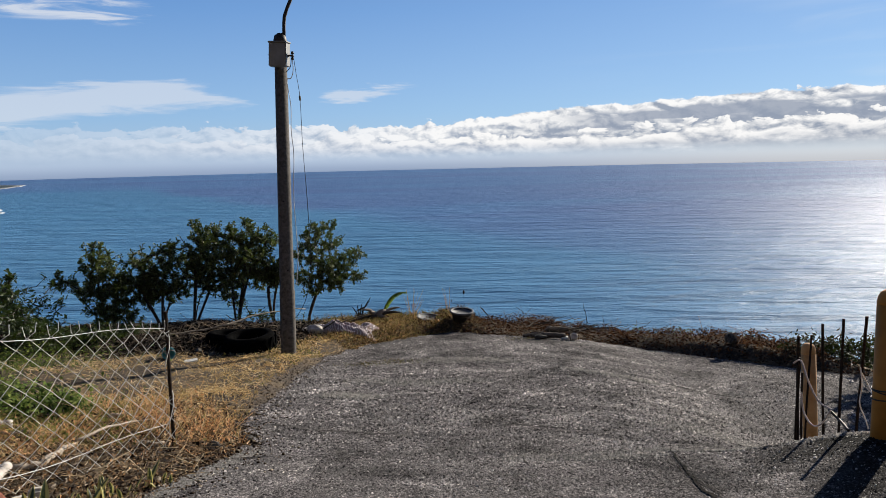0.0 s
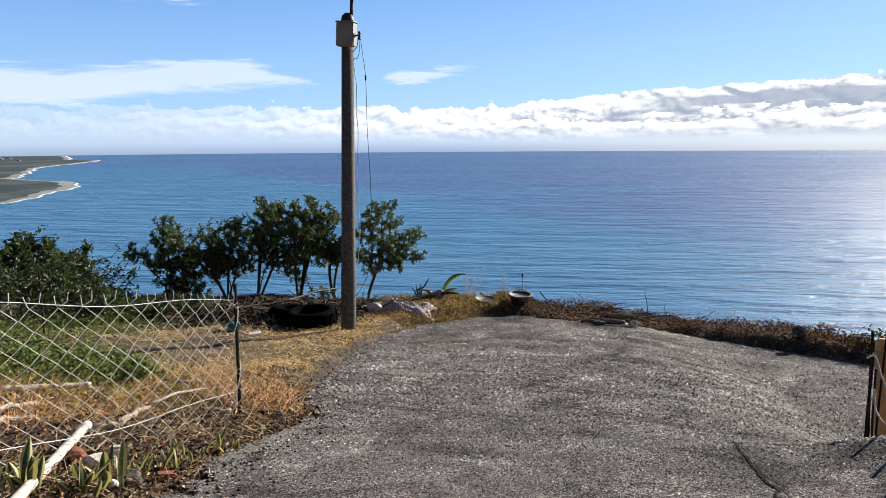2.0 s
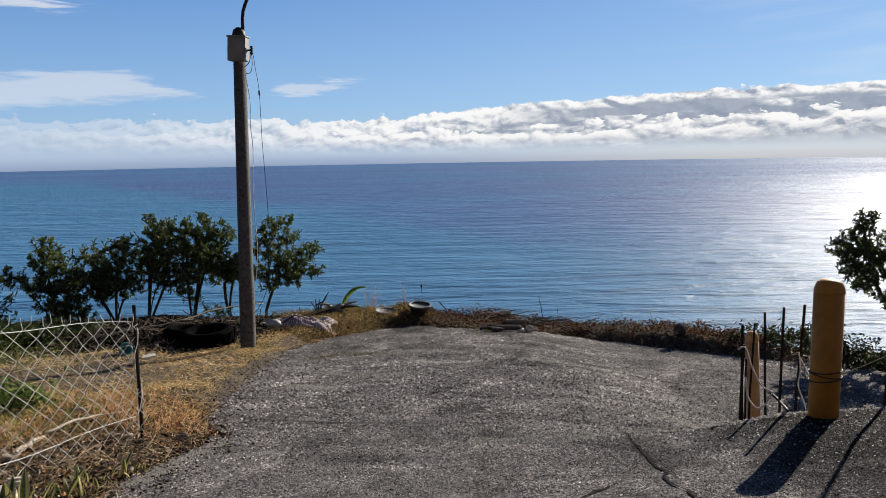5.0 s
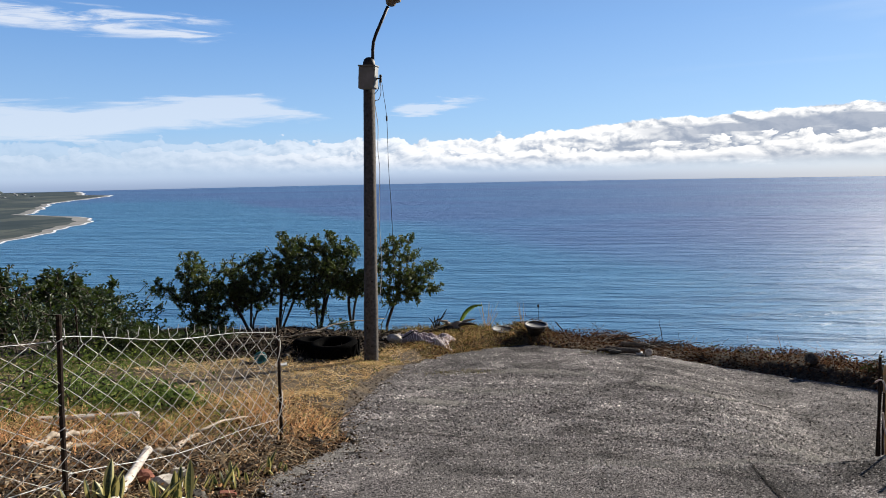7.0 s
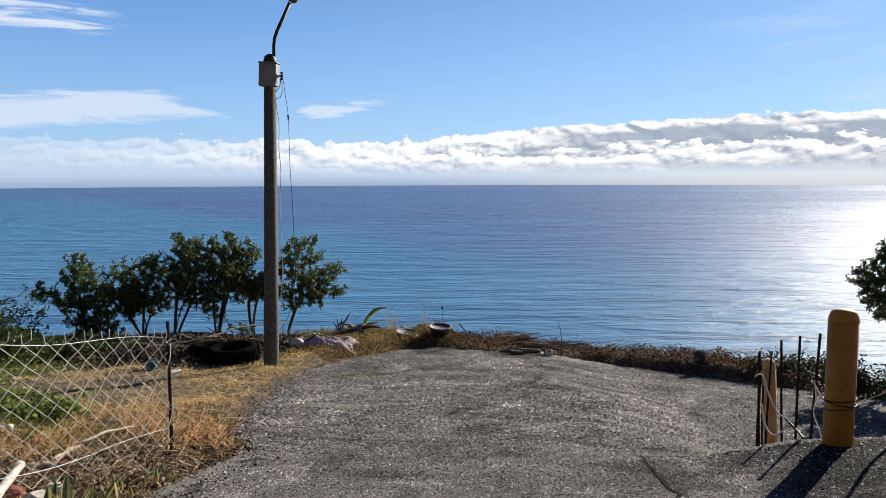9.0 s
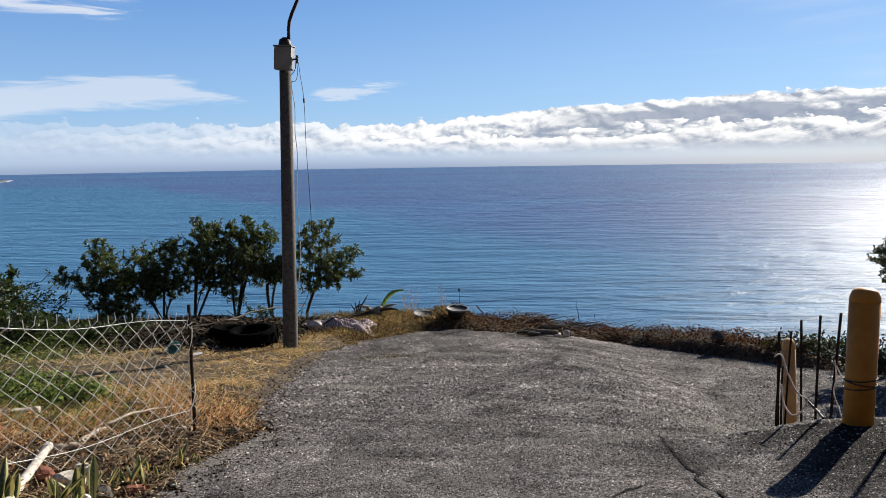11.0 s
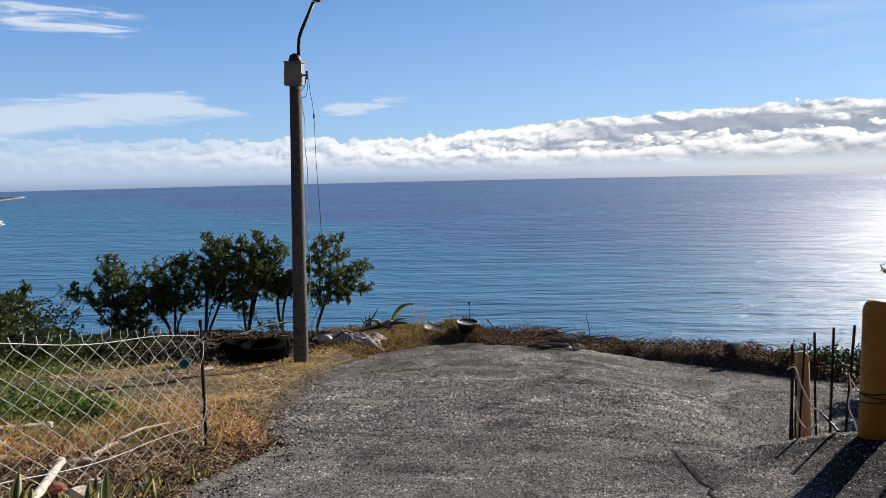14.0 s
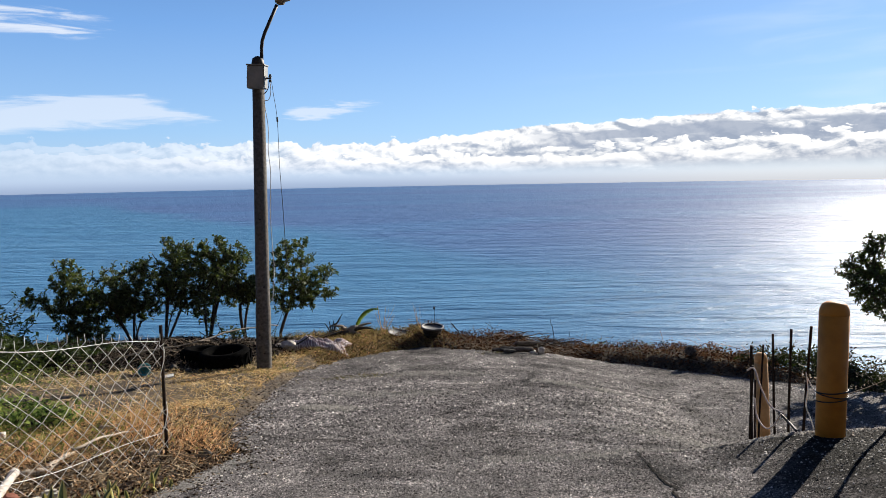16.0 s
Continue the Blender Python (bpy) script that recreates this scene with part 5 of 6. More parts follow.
# ---- things lying by the fence ----
def lying(name, label, category, a, b, r0, r1, material, bend=0.0, sides=12, wob=0.0, seed=0):
    """A pipe or stick from a to b."""
    rng = np.random.default_rng(seed)
    a, b = Vector(a), Vector(b)
    pts = []
    n = 8
    for k in range(n + 1):
        f = k / n
        p = a.lerp(b, f) + Vector((0, 0, bend * math.sin(math.pi * f)))
        pts.append(p - a + Vector(rng.normal(0, wob, 3)) * (0 < k < n))
    return single(name, mesh_of(name, *tube(pts, [r0 + (r1 - r0) * k / n for k in range(n + 1)], sides), material, True), label, category, at=a)


def ground_at(x, y, lift=0.0):
    return Vector((x, y, float(max(terrain(x, y), yard(x, y) if is_paved(x, y) else -99)) + lift))


def hollow_pipe(label, a, b, r):
    a, b = Vector(a), Vector(b)
    ob = thing("drain_pipe", label, "pipe", a)
    d = b - a
    verts, faces = joined([tube([(0, 0, 0), d * 0.5, d], r, 16, False), tube([d, d * 0.5, (0, 0, 0)], r * 0.88, 16, False)])
    part("tube", mesh_of("tube", verts, faces, PVC, True), ob)
    part("collar", mesh_of("collar", *tube([d * 0.93, d * 1.0], r * 1.12, 16), PVC, True), ob, "thick pale socket end")
    return ob


hollow_pipe("long weathered white plastic pipe lying under the fence", (-1.645, 2.38, -1.275), (-2.12, 3.66, -1.49), 0.022)
lying("dead_branch", "pale dead branch lying in the grass", "branch", ground_at(-2.02, 3.78, 0.03), ground_at(-2.17, 4.42, 0.04), 0.022, 0.012, PALE_WOOD, 0.02, 10, 0.006, 3)
lying("dead_branch", "thin bleached stick beside the fence", "branch", ground_at(-2.17, 4.42, 0.06), ground_at(-2.0, 5.2, 0.03), 0.011, 0.005, PALE_WOOD, 0.03, 8, 0.008, 11)
lying("dead_branch", "pale dead branch lying at the pipe's end", "branch", ground_at(-2.13, 3.7, 0.03), ground_at(-2.02, 3.79, 0.03), 0.02, 0.02, PALE_WOOD, 0.0, 8, 0.003, 12)
hollow_pipe("white plastic pipe lying in dry grass", ground_at(-3.37, 4.5, 0.06), ground_at(-2.87, 4.94, 0.06), 0.024)
lying("dead_branch", "grey split branch lying in the grass", "branch", ground_at(-2.84, 3.6, 0.03), ground_at(-2.85, 4.34, 0.03), 0.022, 0.014, PALE_WOOD, 0.03, 8, 0.012, 4)
lying("dead_branch", "grey split branch lying in the grass", "branch", ground_at(-2.69, 3.46, 0.02), ground_at(-2.63, 4.07, 0.03), 0.018, 0.01, PALE_WOOD, 0.02, 8, 0.01, 5)
lying("dead_branch", "thin bleached stick in the grass", "branch", ground_at(-2.34, 5.2, 0.03), ground_at(-2.18, 5.28, 0.03), 0.016, 0.01, PALE_WOOD, 0.01, 8, 0.006, 6)
lying("dead_branch", "thin bleached stick in the grass", "branch", ground_at(-1.88, 4.55, 0.02), ground_at(-1.72, 4.62, 0.03), 0.02, 0.012, PALE_WOOD, 0.0, 8, 0.006, 7)
lying("dead_branch", "thin bleached stick in the grass", "branch", ground_at(-2.9, 4.6, 0.02), ground_at(-2.5, 4.75, 0.03), 0.012, 0.008, WOOD, 0.01, 8, 0.01, 8)

STONE = plain("pale_stone", (0.3, 0.27, 0.23), (0.6, 0.56, 0.5), 16.0, 0.9, 0.5)
RED_BRICK = plain("red_brick", (0.12, 0.045, 0.03), (0.3, 0.12, 0.08), 30.0, 0.9, 0.4)
DARK_STONE = plain("dark_stone", (0.03, 0.028, 0.025), (0.12, 0.11, 0.095), 18.0, 0.9, 0.5)
WHITE_STONE = plain("white_stone", (0.62, 0.6, 0.55), (0.8, 0.78, 0.72), 10.0, 0.8, 0.3)


def rock(label, at, size, seed, material=None, name="rock", category="rock"):
    """A faceted stone cut from a subdivided ball."""
    rng = np.random.default_rng(seed)
    bm = bmesh.new()
    bmesh.ops.create_icosphere(bm, subdivisions=2, radius=1.0)
    cuts = [(Vector(rng.normal(size=3)).normalized(), rng.uniform(0.55, 0.9)) for _ in range(9)]
    for v in bm.verts:
        for d, h in cuts:
            over = v.co.dot(d) - h
            if over > 0:
                v.co -= d * over
        v.co = Vector((v.co.x * size[0], v.co.y * size[1], v.co.z * size[2])) * (1 + rng.normal(0, 0.02))
    bm.verts.index_update()
    verts, faces = [v.co.copy() for v in bm.verts], [tuple(v.index for v in f.verts) for f in bm.faces]
    bm.free()
    return single(name, mesh_of(name, verts, faces, material or STONE), label, category, at=at, rot=(0, 0, rng.uniform(0, 360)))


single("brick", mesh_of("brick", *box(0.09, 0.055, 0.04, 0.008), RED_BRICK), "broken red brick at the asphalt edge", "brick", at=ground_at(-1.46, 3.17, 0.02), rot=(0, 8, 25))
single("paving_block", mesh_of("paving_block", *box(0.075, 0.035, 0.07, 0.012), STONE), "pale stone block among snake plants", "block", at=ground_at(-1.77, 3.3, 0.05), rot=(20, 10, 40))
rock("rough red stone among snake plants", ground_at(-1.87, 3.17, 0.04), (0.055, 0.05, 0.045), 1, RED_BRICK)
rock("rough tan stone among snake plants", ground_at(-1.77, 3.13, 0.04), (0.07, 0.06, 0.05), 2)
rock("upright pale stone among snake plants", ground_at(-1.71, 3.17, 0.04), (0.03, 0.025, 0.055), 3, STONE)
rock("small white stone at the asphalt edge", ground_at(-1.57, 2.92, 0.02), (0.03, 0.025, 0.03), 8, WHITE_STONE)
rock("dark stone at the asphalt edge", ground_at(-1.56, 3.06, 0.02), (0.08, 0.05, 0.035), 4, DARK_STONE)
rock("dark stone at the asphalt edge", ground_at(-1.44, 4.72, 0.03), (0.06, 0.05, 0.045), 6, DARK_STONE)
rock("dark stone at the asphalt edge", ground_at(-1.3, 5.0, 0.02), (0.05, 0.05, 0.04), 7, DARK_STONE)

SNAKE = bpy.data.materials.new("snake_plant_leaf")
SNAKE.use_nodes = True


def snake_look():
    n = Nodes(SNAKE.node_tree)
    v = n.node("ShaderNodeTexCoord").outputs["UV"]
    u = n.node("ShaderNodeSeparateXYZ", {0: v}).outputs[0]
    rim = n.step(n.math("ABSOLUTE", n.math("SUBTRACT", u, 0.5)), 0.22, 0.3)
    band = n.noise(n.node("ShaderNodeMapping", {0: v, 3: (3.0, 26.0, 1)}).outputs[0], 1.0, 3.0, 0.6, 0.8)
    green = n.ramp(band, (0.4, (0.02, 0.035, 0.014)), (0.6, (0.07, 0.09, 0.035)))
    c = n.mix(rim, green, (0.42, 0.37, 0.13))
    p = n.node("ShaderNodeBsdfPrincipled", {"Base Color": c, "Roughness": 0.45})
    t = n.node("ShaderNodeBsdfTranslucent", {"Color": c})
    s = n.node("ShaderNodeMixShader", {0: 0.3, 1: p.outputs[0], 2: t.outputs[0]})
    out = n.node("ShaderNodeOutputMaterial")
    SNAKE.node_tree.links.new(s.outputs[0], out.inputs[0])


snake_look()


def sword_leaf(seed, length, width, lean, turn):
    """A thick, slightly twisted sword leaf with its width as u and its length as v."""
    rng = np.random.default_rng(seed)
    me = bpy.data.meshes.new("leaf")
    verts, faces, uvs = [], [], []
    rows, twist = 9, rng.normal(0, 0.5)
    for k in range(rows + 1):
        f = k / rows
        w = width * (0.55 + 1.1 * f - 0.2 * f * f) if f < 0.55 else width * 1.1 * max(0.02, (1 - ((f - 0.55) / 0.45) ** 2.2))
        cx, cz = lean * length * f ** 1.6, length * f * (1 - 0.18 * lean * f)
        a = turn + twist * f
        for j in range(5):
            s = (j / 4 - 0.5)
            cup = 0.35 * w * (4 * s * s - 0.5)
            x, y = cx, 0.0
            px = x * math.cos(turn) - (s * w) * math.sin(a) + cup * math.cos(a)
            py = x * math.sin(turn) + (s * w) * math.cos(a) + cup * math.sin(a)
            verts.append((px, py, cz))
            uvs.append((j / 4, f))
    for k in range(rows):
        for j in range(4):
            q = k * 5 + j
            faces.append((q, q + 1, q + 6, q + 5))
    me.from_pydata(verts, [], faces)
    layer = me.uv_layers.new(name="UVMap")
    for loop in me.loops:
        layer.data[loop.index].uv = uvs[loop.vertex_index]
    me.polygons.foreach_set("use_smooth", [True] * len(me.polygons))
    me.materials.append(SNAKE)
    me.update()
    return me


def snake_plant(at, count, size, seed):
    rng = np.random.default_rng(seed)
    ob = thing("snake_plant", "snake plant with yellow-edged upright sword leaves", "plant", at, "snake plants along the asphalt")
    for k in range(count):
        me = sword_leaf(seed * 20 + k, size * rng.uniform(0.4, 0.78), 0.026 * rng.uniform(0.8, 1.3) * size / 0.22, rng.uniform(0.05, 0.75), rng.uniform(0, 6.28))
        part("leaf", me, ob, at=(rng.normal(0, 0.035), rng.normal(0, 0.035), -0.01))


for k, (x, y, c, h) in enumerate([(-1.79, 2.66, 7, 0.29), (-1.9, 2.56, 5, 0.22), (-1.64, 2.8, 6, 0.24), (-1.59, 2.84, 5, 0.22), (-1.6, 2.96, 5, 0.3), (-1.59, 3.12, 4, 0.2), (-1.56, 3.24, 4, 0.16), (-1.49, 3.3, 6, 0.25), (-1.5, 3.46, 4, 0.18), (-1.48, 3.63, 3, 0.13), (-1.47, 3.74, 4, 0.22), (-1.43, 3.84, 2, 0.17)]):
    snake_plant(ground_at(x, y), c, h, k + 1)

# ---- by the lamp pole ----
RUBBER = surface("tyre_rubber", lambda n: n.ramp(n.noise(n.coords(), 30.0, 4.0, 0.6), (0.35, (0.002, 0.002, 0.002)), (0.68, (0.007, 0.007, 0.007))), 0.95, spec=0.03, ior=1.2)
TURQUOISE = plain("turquoise_plastic", (0.05, 0.22, 0.26), (0.1, 0.34, 0.38), 8.0, 0.5, 0.1)
BLACK_PLASTIC = plain("black_plastic", (0.014, 0.014, 0.014), (0.06, 0.058, 0.055), 14.0, 0.6, 0.2)
GREY_RIM = plain("grey_plastic", (0.08, 0.08, 0.08), (0.16, 0.157, 0.154), 14.0, 0.6, 0.2)
POT_SOIL = plain("pot_soil", (0.008, 0.007, 0.006), (0.03, 0.025, 0.02), 40.0, 1.0, 0.5)
PAPER = plain("white_litter", (0.55, 0.54, 0.5), (0.8, 0.79, 0.75), 12.0, 0.8, 0.2)


def tyre(at, r, label, tilt=(0, 0, 0)):
    ob = thing("tyre", label, "tyre", at, "old tyres")
    ob.rotation_euler = [radians(a) for a in tilt]
    h = r * 0.36
    prof = []
    for k in range(17):
        a = math.pi * 2 * k / 16
        prof.append((r * 0.78 + r * 0.22 * math.copysign(abs(math.cos(a)) ** 0.7, math.cos(a)), h + h * math.copysign(abs(math.sin(a)) ** 0.8, math.sin(a))))
    verts, faces = [], []
    sides = 36
    for rr, z in prof[:-1]:
        for j in range(sides):
            b = 2 * math.pi * j / sides
            verts.append((rr * math.cos(b), rr * math.sin(b), z))
    m = len(prof) - 1
    for k in range(m):
        for j in range(sides):
            faces.append((k * sides + j, k * sides + (j + 1) % sides, ((k + 1) % m) * sides + (j + 1) % sides, ((k + 1) % m) * sides + j))
    body = part("carcass", mesh_of("carcass", verts, faces, RUBBER, True), ob)
    lug = mesh_of("tread_lug", *box(0.022, 0.05, h * 1.5, 0.004), RUBBER)
    for j in range(30):
        b = 2 * math.pi * j / 30
        part("tread_lug", lug, body, at=(r * 1.0 * math.cos(b), r * 1.0 * math.sin(b), h), rot=(25 if j % 2 else -25, 0, math.degrees(b)))
    return ob


tyre(ground_at(-2.62, 10.0, -0.02), 0.36, "black worn tyre lying flat beside the lamp pole", (3, -2, 0))
tyre(ground_at(-3.05, 10.5, 0.0), 0.33, "black worn tyre lying flat under the trees", (-4, 3, 0))


def bucket():
    ob = thing("bucket", "faded turquoise plastic bucket lying on the ground", "bucket", ground_at(-3.5, 9.3, 0.07))
    ob.rotation_euler = (radians(80), 0, radians(30))
    part("pail", mesh_of("pail", *lathe([(0.06, -0.08), (0.078, 0.07), (0.084, 0.075), (0.084, 0.085), (0.074, 0.085), (0.056, -0.07)], 22), TURQUOISE, True), ob)
    arc = [(0.084 * math.cos(a), 0.04 * math.sin(a), 0.078 + 0.02 * math.sin(a)) for a in np.linspace(0, math.pi, 12)]
    part("handle", mesh_of("handle", *tube(arc, 0.004, 6), WIRE), ob, "thin wire handle")


bucket()
single("paper_scrap", mesh_of("paper_scrap", *box(0.16, 0.09, 0.02, 0.005), PAPER), "crumpled white paper scrap on dry grass", "litter", at=ground_at(-3.15, 9.15, 0.02), rot=(8, -6, 20))
rock("grey rubble stone by the tyres", ground_at(-3.0, 9.55, 0.02), (0.06, 0.05, 0.04), 21, DARK_STONE)
rock("grey rubble stone by the tyres", ground_at(-3.3, 9.9, 0.02), (0.07, 0.06, 0.045), 22, DARK_STONE)
rock("pale stone beside the cloth heap", ground_at(-1.95, 11.2, 0.07), (0.16, 0.1, 0.09), 23)
rock("pale stone beside the cloth heap", ground_at(-2.12, 11.5, 0.05), (0.1, 0.09, 0.06), 24)
lying("dead_branch", "long thin bleached branch over the tyres", "branch", (-3.4, 10.9, -2.45), (-2.3, 12.4, -2.5), 0.016, 0.008, WOOD, 0.05, 8, 0.015, 9)
lying("dead_branch", "thin dead branch under the trees", "branch", (-4.2, 10.4, -2.5), (-3.1, 11.0, -2.42), 0.014, 0.007, WOOD, 0.03, 8, 0.015, 10)
for k in range(9):
    x, y = -3.9 + 0.32 * k + rs.normal(0, 0.1), 11.3 + rs.normal(0, 0.35)
    lying("dead_branch", "dead brown branch in the heap of cuttings", "branch", ground_at(x, y, 0.05), ground_at(x + rs.normal(0, 0.5), y + rs.normal(0, 0.3), rs.uniform(0.1, 0.35)), 0.014, 0.006, BARK, 0.02, 6, 0.02, 30 + k)


def cutting_heap():
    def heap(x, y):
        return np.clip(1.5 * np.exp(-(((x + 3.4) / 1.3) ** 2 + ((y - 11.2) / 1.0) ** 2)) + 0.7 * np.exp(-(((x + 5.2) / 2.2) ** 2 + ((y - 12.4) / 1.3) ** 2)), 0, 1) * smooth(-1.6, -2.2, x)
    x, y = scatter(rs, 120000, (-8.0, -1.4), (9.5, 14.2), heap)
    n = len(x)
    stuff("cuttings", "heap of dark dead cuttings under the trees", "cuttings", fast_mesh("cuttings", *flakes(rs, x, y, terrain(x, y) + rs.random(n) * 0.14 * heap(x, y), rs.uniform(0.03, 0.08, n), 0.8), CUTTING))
    x, y = scatter(rs, 5200, (-6.5, -1.4), (9.5, 13.6), heap)
    n = len(x)
    stuff("cut_twigs", "tangle of cut twigs under the trees", "twigs", fast_mesh("cut_twigs", *stalks(rs, x, y, terrain(x, y) + rs.random(n) * 0.16 * heap(x, y), rs.uniform(0.15, 0.5, n), rs.uniform(0.002, 0.006, n), 0.15), TWIG))


cutting_heap()


def striped_cloth():
    """A crumpled cloth draped over the ground."""
    def stripes(n):
        v = n.node("ShaderNodeTexCoord").outputs["UV"]
        w = n.node("ShaderNodeTexWave", {"Vector": v, "Scale": 3.4, "Distortion": 9.0, "Detail": 2.0}).outputs[1]
        dirt = n.noise(v, 6.0, 4.0, 0.6)
        c = n.ramp(w, (0.3, (0.2, 0.15, 0.17)), (0.38, (0.7, 0.65, 0.65)), (0.68, (0.78, 0.74, 0.74)), (0.78, (0.22, 0.17, 0.19)))
        return n.mix(n.math("MULTIPLY", dirt, 0.35), c, (0.22, 0.18, 0.15)), dirt
    m = surface("striped_cloth", stripes, 0.95, bump=0.3, bump_size=0.01)
    rng = np.random.default_rng(8)
    nx, ny = 46, 26
    verts, uvs, faces = [], [], []
    ph = rng.uniform(0, 6.28, 8)
    for j in range(ny + 1):
        for i in range(nx + 1):
            u, v = i / nx, j / ny
            x = -2.02 + 1.0 * u + 0.05 * math.sin(9 * v + ph[0])
            y = 11.15 + 0.55 * v + 0.06 * math.sin(8 * u + ph[1])
            edge = math.sin(math.pi * min(max(u, 0.0), 1.0)) ** 0.5 * math.sin(math.pi * v) ** 0.5
            fold = abs(math.sin(11 * u + 4 * v + ph[2])) * 0.06 + abs(math.sin(17 * v - 7 * u + ph[3])) * 0.045 + 0.025 * math.sin(31 * u + 23 * v)
            z = float(terrain(x, y)) + 0.015 + edge * (0.02 + 1.0 * fold + 0.06 * math.exp(-((u - 0.3) / 0.25) ** 2))
            verts.append((x, y, z))
            uvs.append((u * 1.2, v))
    for j in range(ny):
        for i in range(nx):
            a = j * (nx + 1) + i
            faces.append((a, a + 1, a + nx + 2, a + nx + 1))
    me = mesh_of("cloth", verts, faces, m, True)
    layer = me.uv_layers.new(name="UVMap")
    for loop in me.loops:
        layer.data[loop.index].uv = uvs[loop.vertex_index]
    ob = single("cloth", me, "crumpled mauve and white striped cloth on the ground", "cloth")
    solid = ob.modifiers.new("solid", "SOLIDIFY")
    solid.thickness = 0.006


striped_cloth()

# ---- along the cliff edge ----
def dead_root():
    at = ground_at(-1.1, 12.7, 0.0)
    ob = thing("tree_stump", "grey dead root stump lying on the bank", "stump", at)
    ob.scale = (0.75, 0.75, 0.75)
    rng = np.random.default_rng(3)
    part("stump", mesh_of("stump", *tube([(-0.05, 0, -0.05), (0.02, 0, 0.08), (0.12, 0.02, 0.16), (0.2, 0.0, 0.18)], [0.13, 0.12, 0.09, 0.05], 10), WOOD, True), ob)
    for k, (dx, dy, dz) in enumerate([(-0.75, -0.35, -0.12), (-0.35, -0.2, 0.2), (0.55, -0.1, 0.08), (0.35, -0.35, -0.1), (-0.2, -0.4, -0.08), (0.5, 0.15, 0.16)]):
        pts = [(dx * f + rng.normal(0, 0.02), dy * f, 0.08 + dz * f + 0.05 * math.sin(3 * f)) for f in np.linspace(0, 1, 6)]
        part("root", mesh_of("root", *tube(pts, [0.06 * (1 - 0.75 * f) for f in np.linspace(0, 1, 6)], 8), WOOD if k % 2 else BARK, True), ob)


dead_root()


def spiky_plant():
    ob = thing("dead_agave", "grey-green spiky stems of a withered succulent", "plant", ground_at(-1.42, 12.75, 0.04))
    ob.scale = (0.75, 0.75, 0.75)
    for k, (dx, h) in enumerate([(-0.16, 0.3), (-0.05, 0.34), (0.06, 0.36), (0.2, 0.42), (0.26, 0.5)]):
        part("stem", mesh_of("stem", *tube([(0, 0, -0.1), (dx * 0.4, 0, h * 0.5), (dx, 0.02 * k, h)], [0.016, 0.018, 0.006], 6), BARK), ob)
        part("blade", mesh_of("blade", *tube([(dx * 0.5, 0, h * 0.55), (dx * 0.5 + 0.05, 0, h * 0.75), (dx * 0.5 + 0.12, 0, h * 0.85)], [0.008, 0.014, 0.003], 5), BARK), ob)


spiky_plant()


def fern_frond():
    ob = thing("palm_frond", "bright green arching palm frond", "plant", ground_at(-1.02, 12.9, 0.02))
    ob.scale = (0.8, 0.8, 0.85)
    pts = [Vector((0.52 * f ** 1.6, 0.0, 0.5 * math.sin(f * 1.75))) for f in np.linspace(0, 1, 14)]
    part("rib", mesh_of("rib", *tube(pts, [0.012 - 0.008 * k / 13 for k in range(14)], 6), GREEN_WEED), ob)
    verts, faces = [], []
    rng = np.random.default_rng(9)
    for k in range(3, 56):
        f = k / 56
        i = f * 13
        p = pts[int(i)].lerp(pts[min(int(i) + 1, 13)], i - int(i))
        for sg in (-1, 1):
            L = 0.085 * math.sin(math.pi * (0.15 + 0.8 * f)) + 0.015
            tip = p + Vector((0.05, sg * L * 0.6, -L * 0.75 + rng.normal(0, 0.01)))
            b = len(verts)
            verts += [p + Vector((-0.008, 0, 0)), p + Vector((0.01, 0, 0)), p.lerp(tip, 0.5) + Vector((0.012, sg * 0.01, 0.012)), tip]
            faces += [(b, b + 1, b + 2), (b, b + 2, b + 3)]
    part("frond_blade", mesh_of("frond_blade", verts, faces, leaf_material("frond_leaf", (0.07, 0.13, 0.02), (0.2, 0.28, 0.05), 0.4, 0.45)), ob)


fern_frond()


def basin(at, r, h, label, tilt, material):
    ob = thing("plant_pot", label, "pot", at, "pots at the cliff edge")
    ob.rotation_euler = [radians(a) for a in tilt]
    part("bowl", mesh_of("bowl", *lathe([(r * 0.62, 0.0), (r * 0.92, h * 0.9), (r * 0.95, h), (r * 0.86, h), (r * 0.82, h * 0.85), (r * 0.58, h * 0.15), (r * 0.02, h * 0.14)], 30), material, True), ob)
    part("rim", mesh_of("rim", *lathe([(r * 0.93, h * 0.88), (r * 1.02, h * 0.9), (r * 1.03, h * 1.03), (r * 0.88, h * 1.04), (r * 0.86, h * 0.9)], 30), GREY_RIM, True), ob, "lighter grey rolled rim")
    part("soil", mesh_of("soil", *lathe([(r * 0.8, h * 0.5), (r * 0.8, h * 0.6), (r * 0.4, h * 0.66), (r * 0.05, h * 0.67)], 20), POT_SOIL, True), ob)
    return ob


basin(ground_at(0.37, 12.45, -0.04), 0.2, 0.19, "black plastic basin used as a plant pot", (6, 2, 0), BLACK_PLASTIC)
basin(ground_at(-0.2, 12.65, -0.02), 0.22, 0.08, "shallow dark dish tipped on the bank", (4, 6, 0), BLACK_PLASTIC)


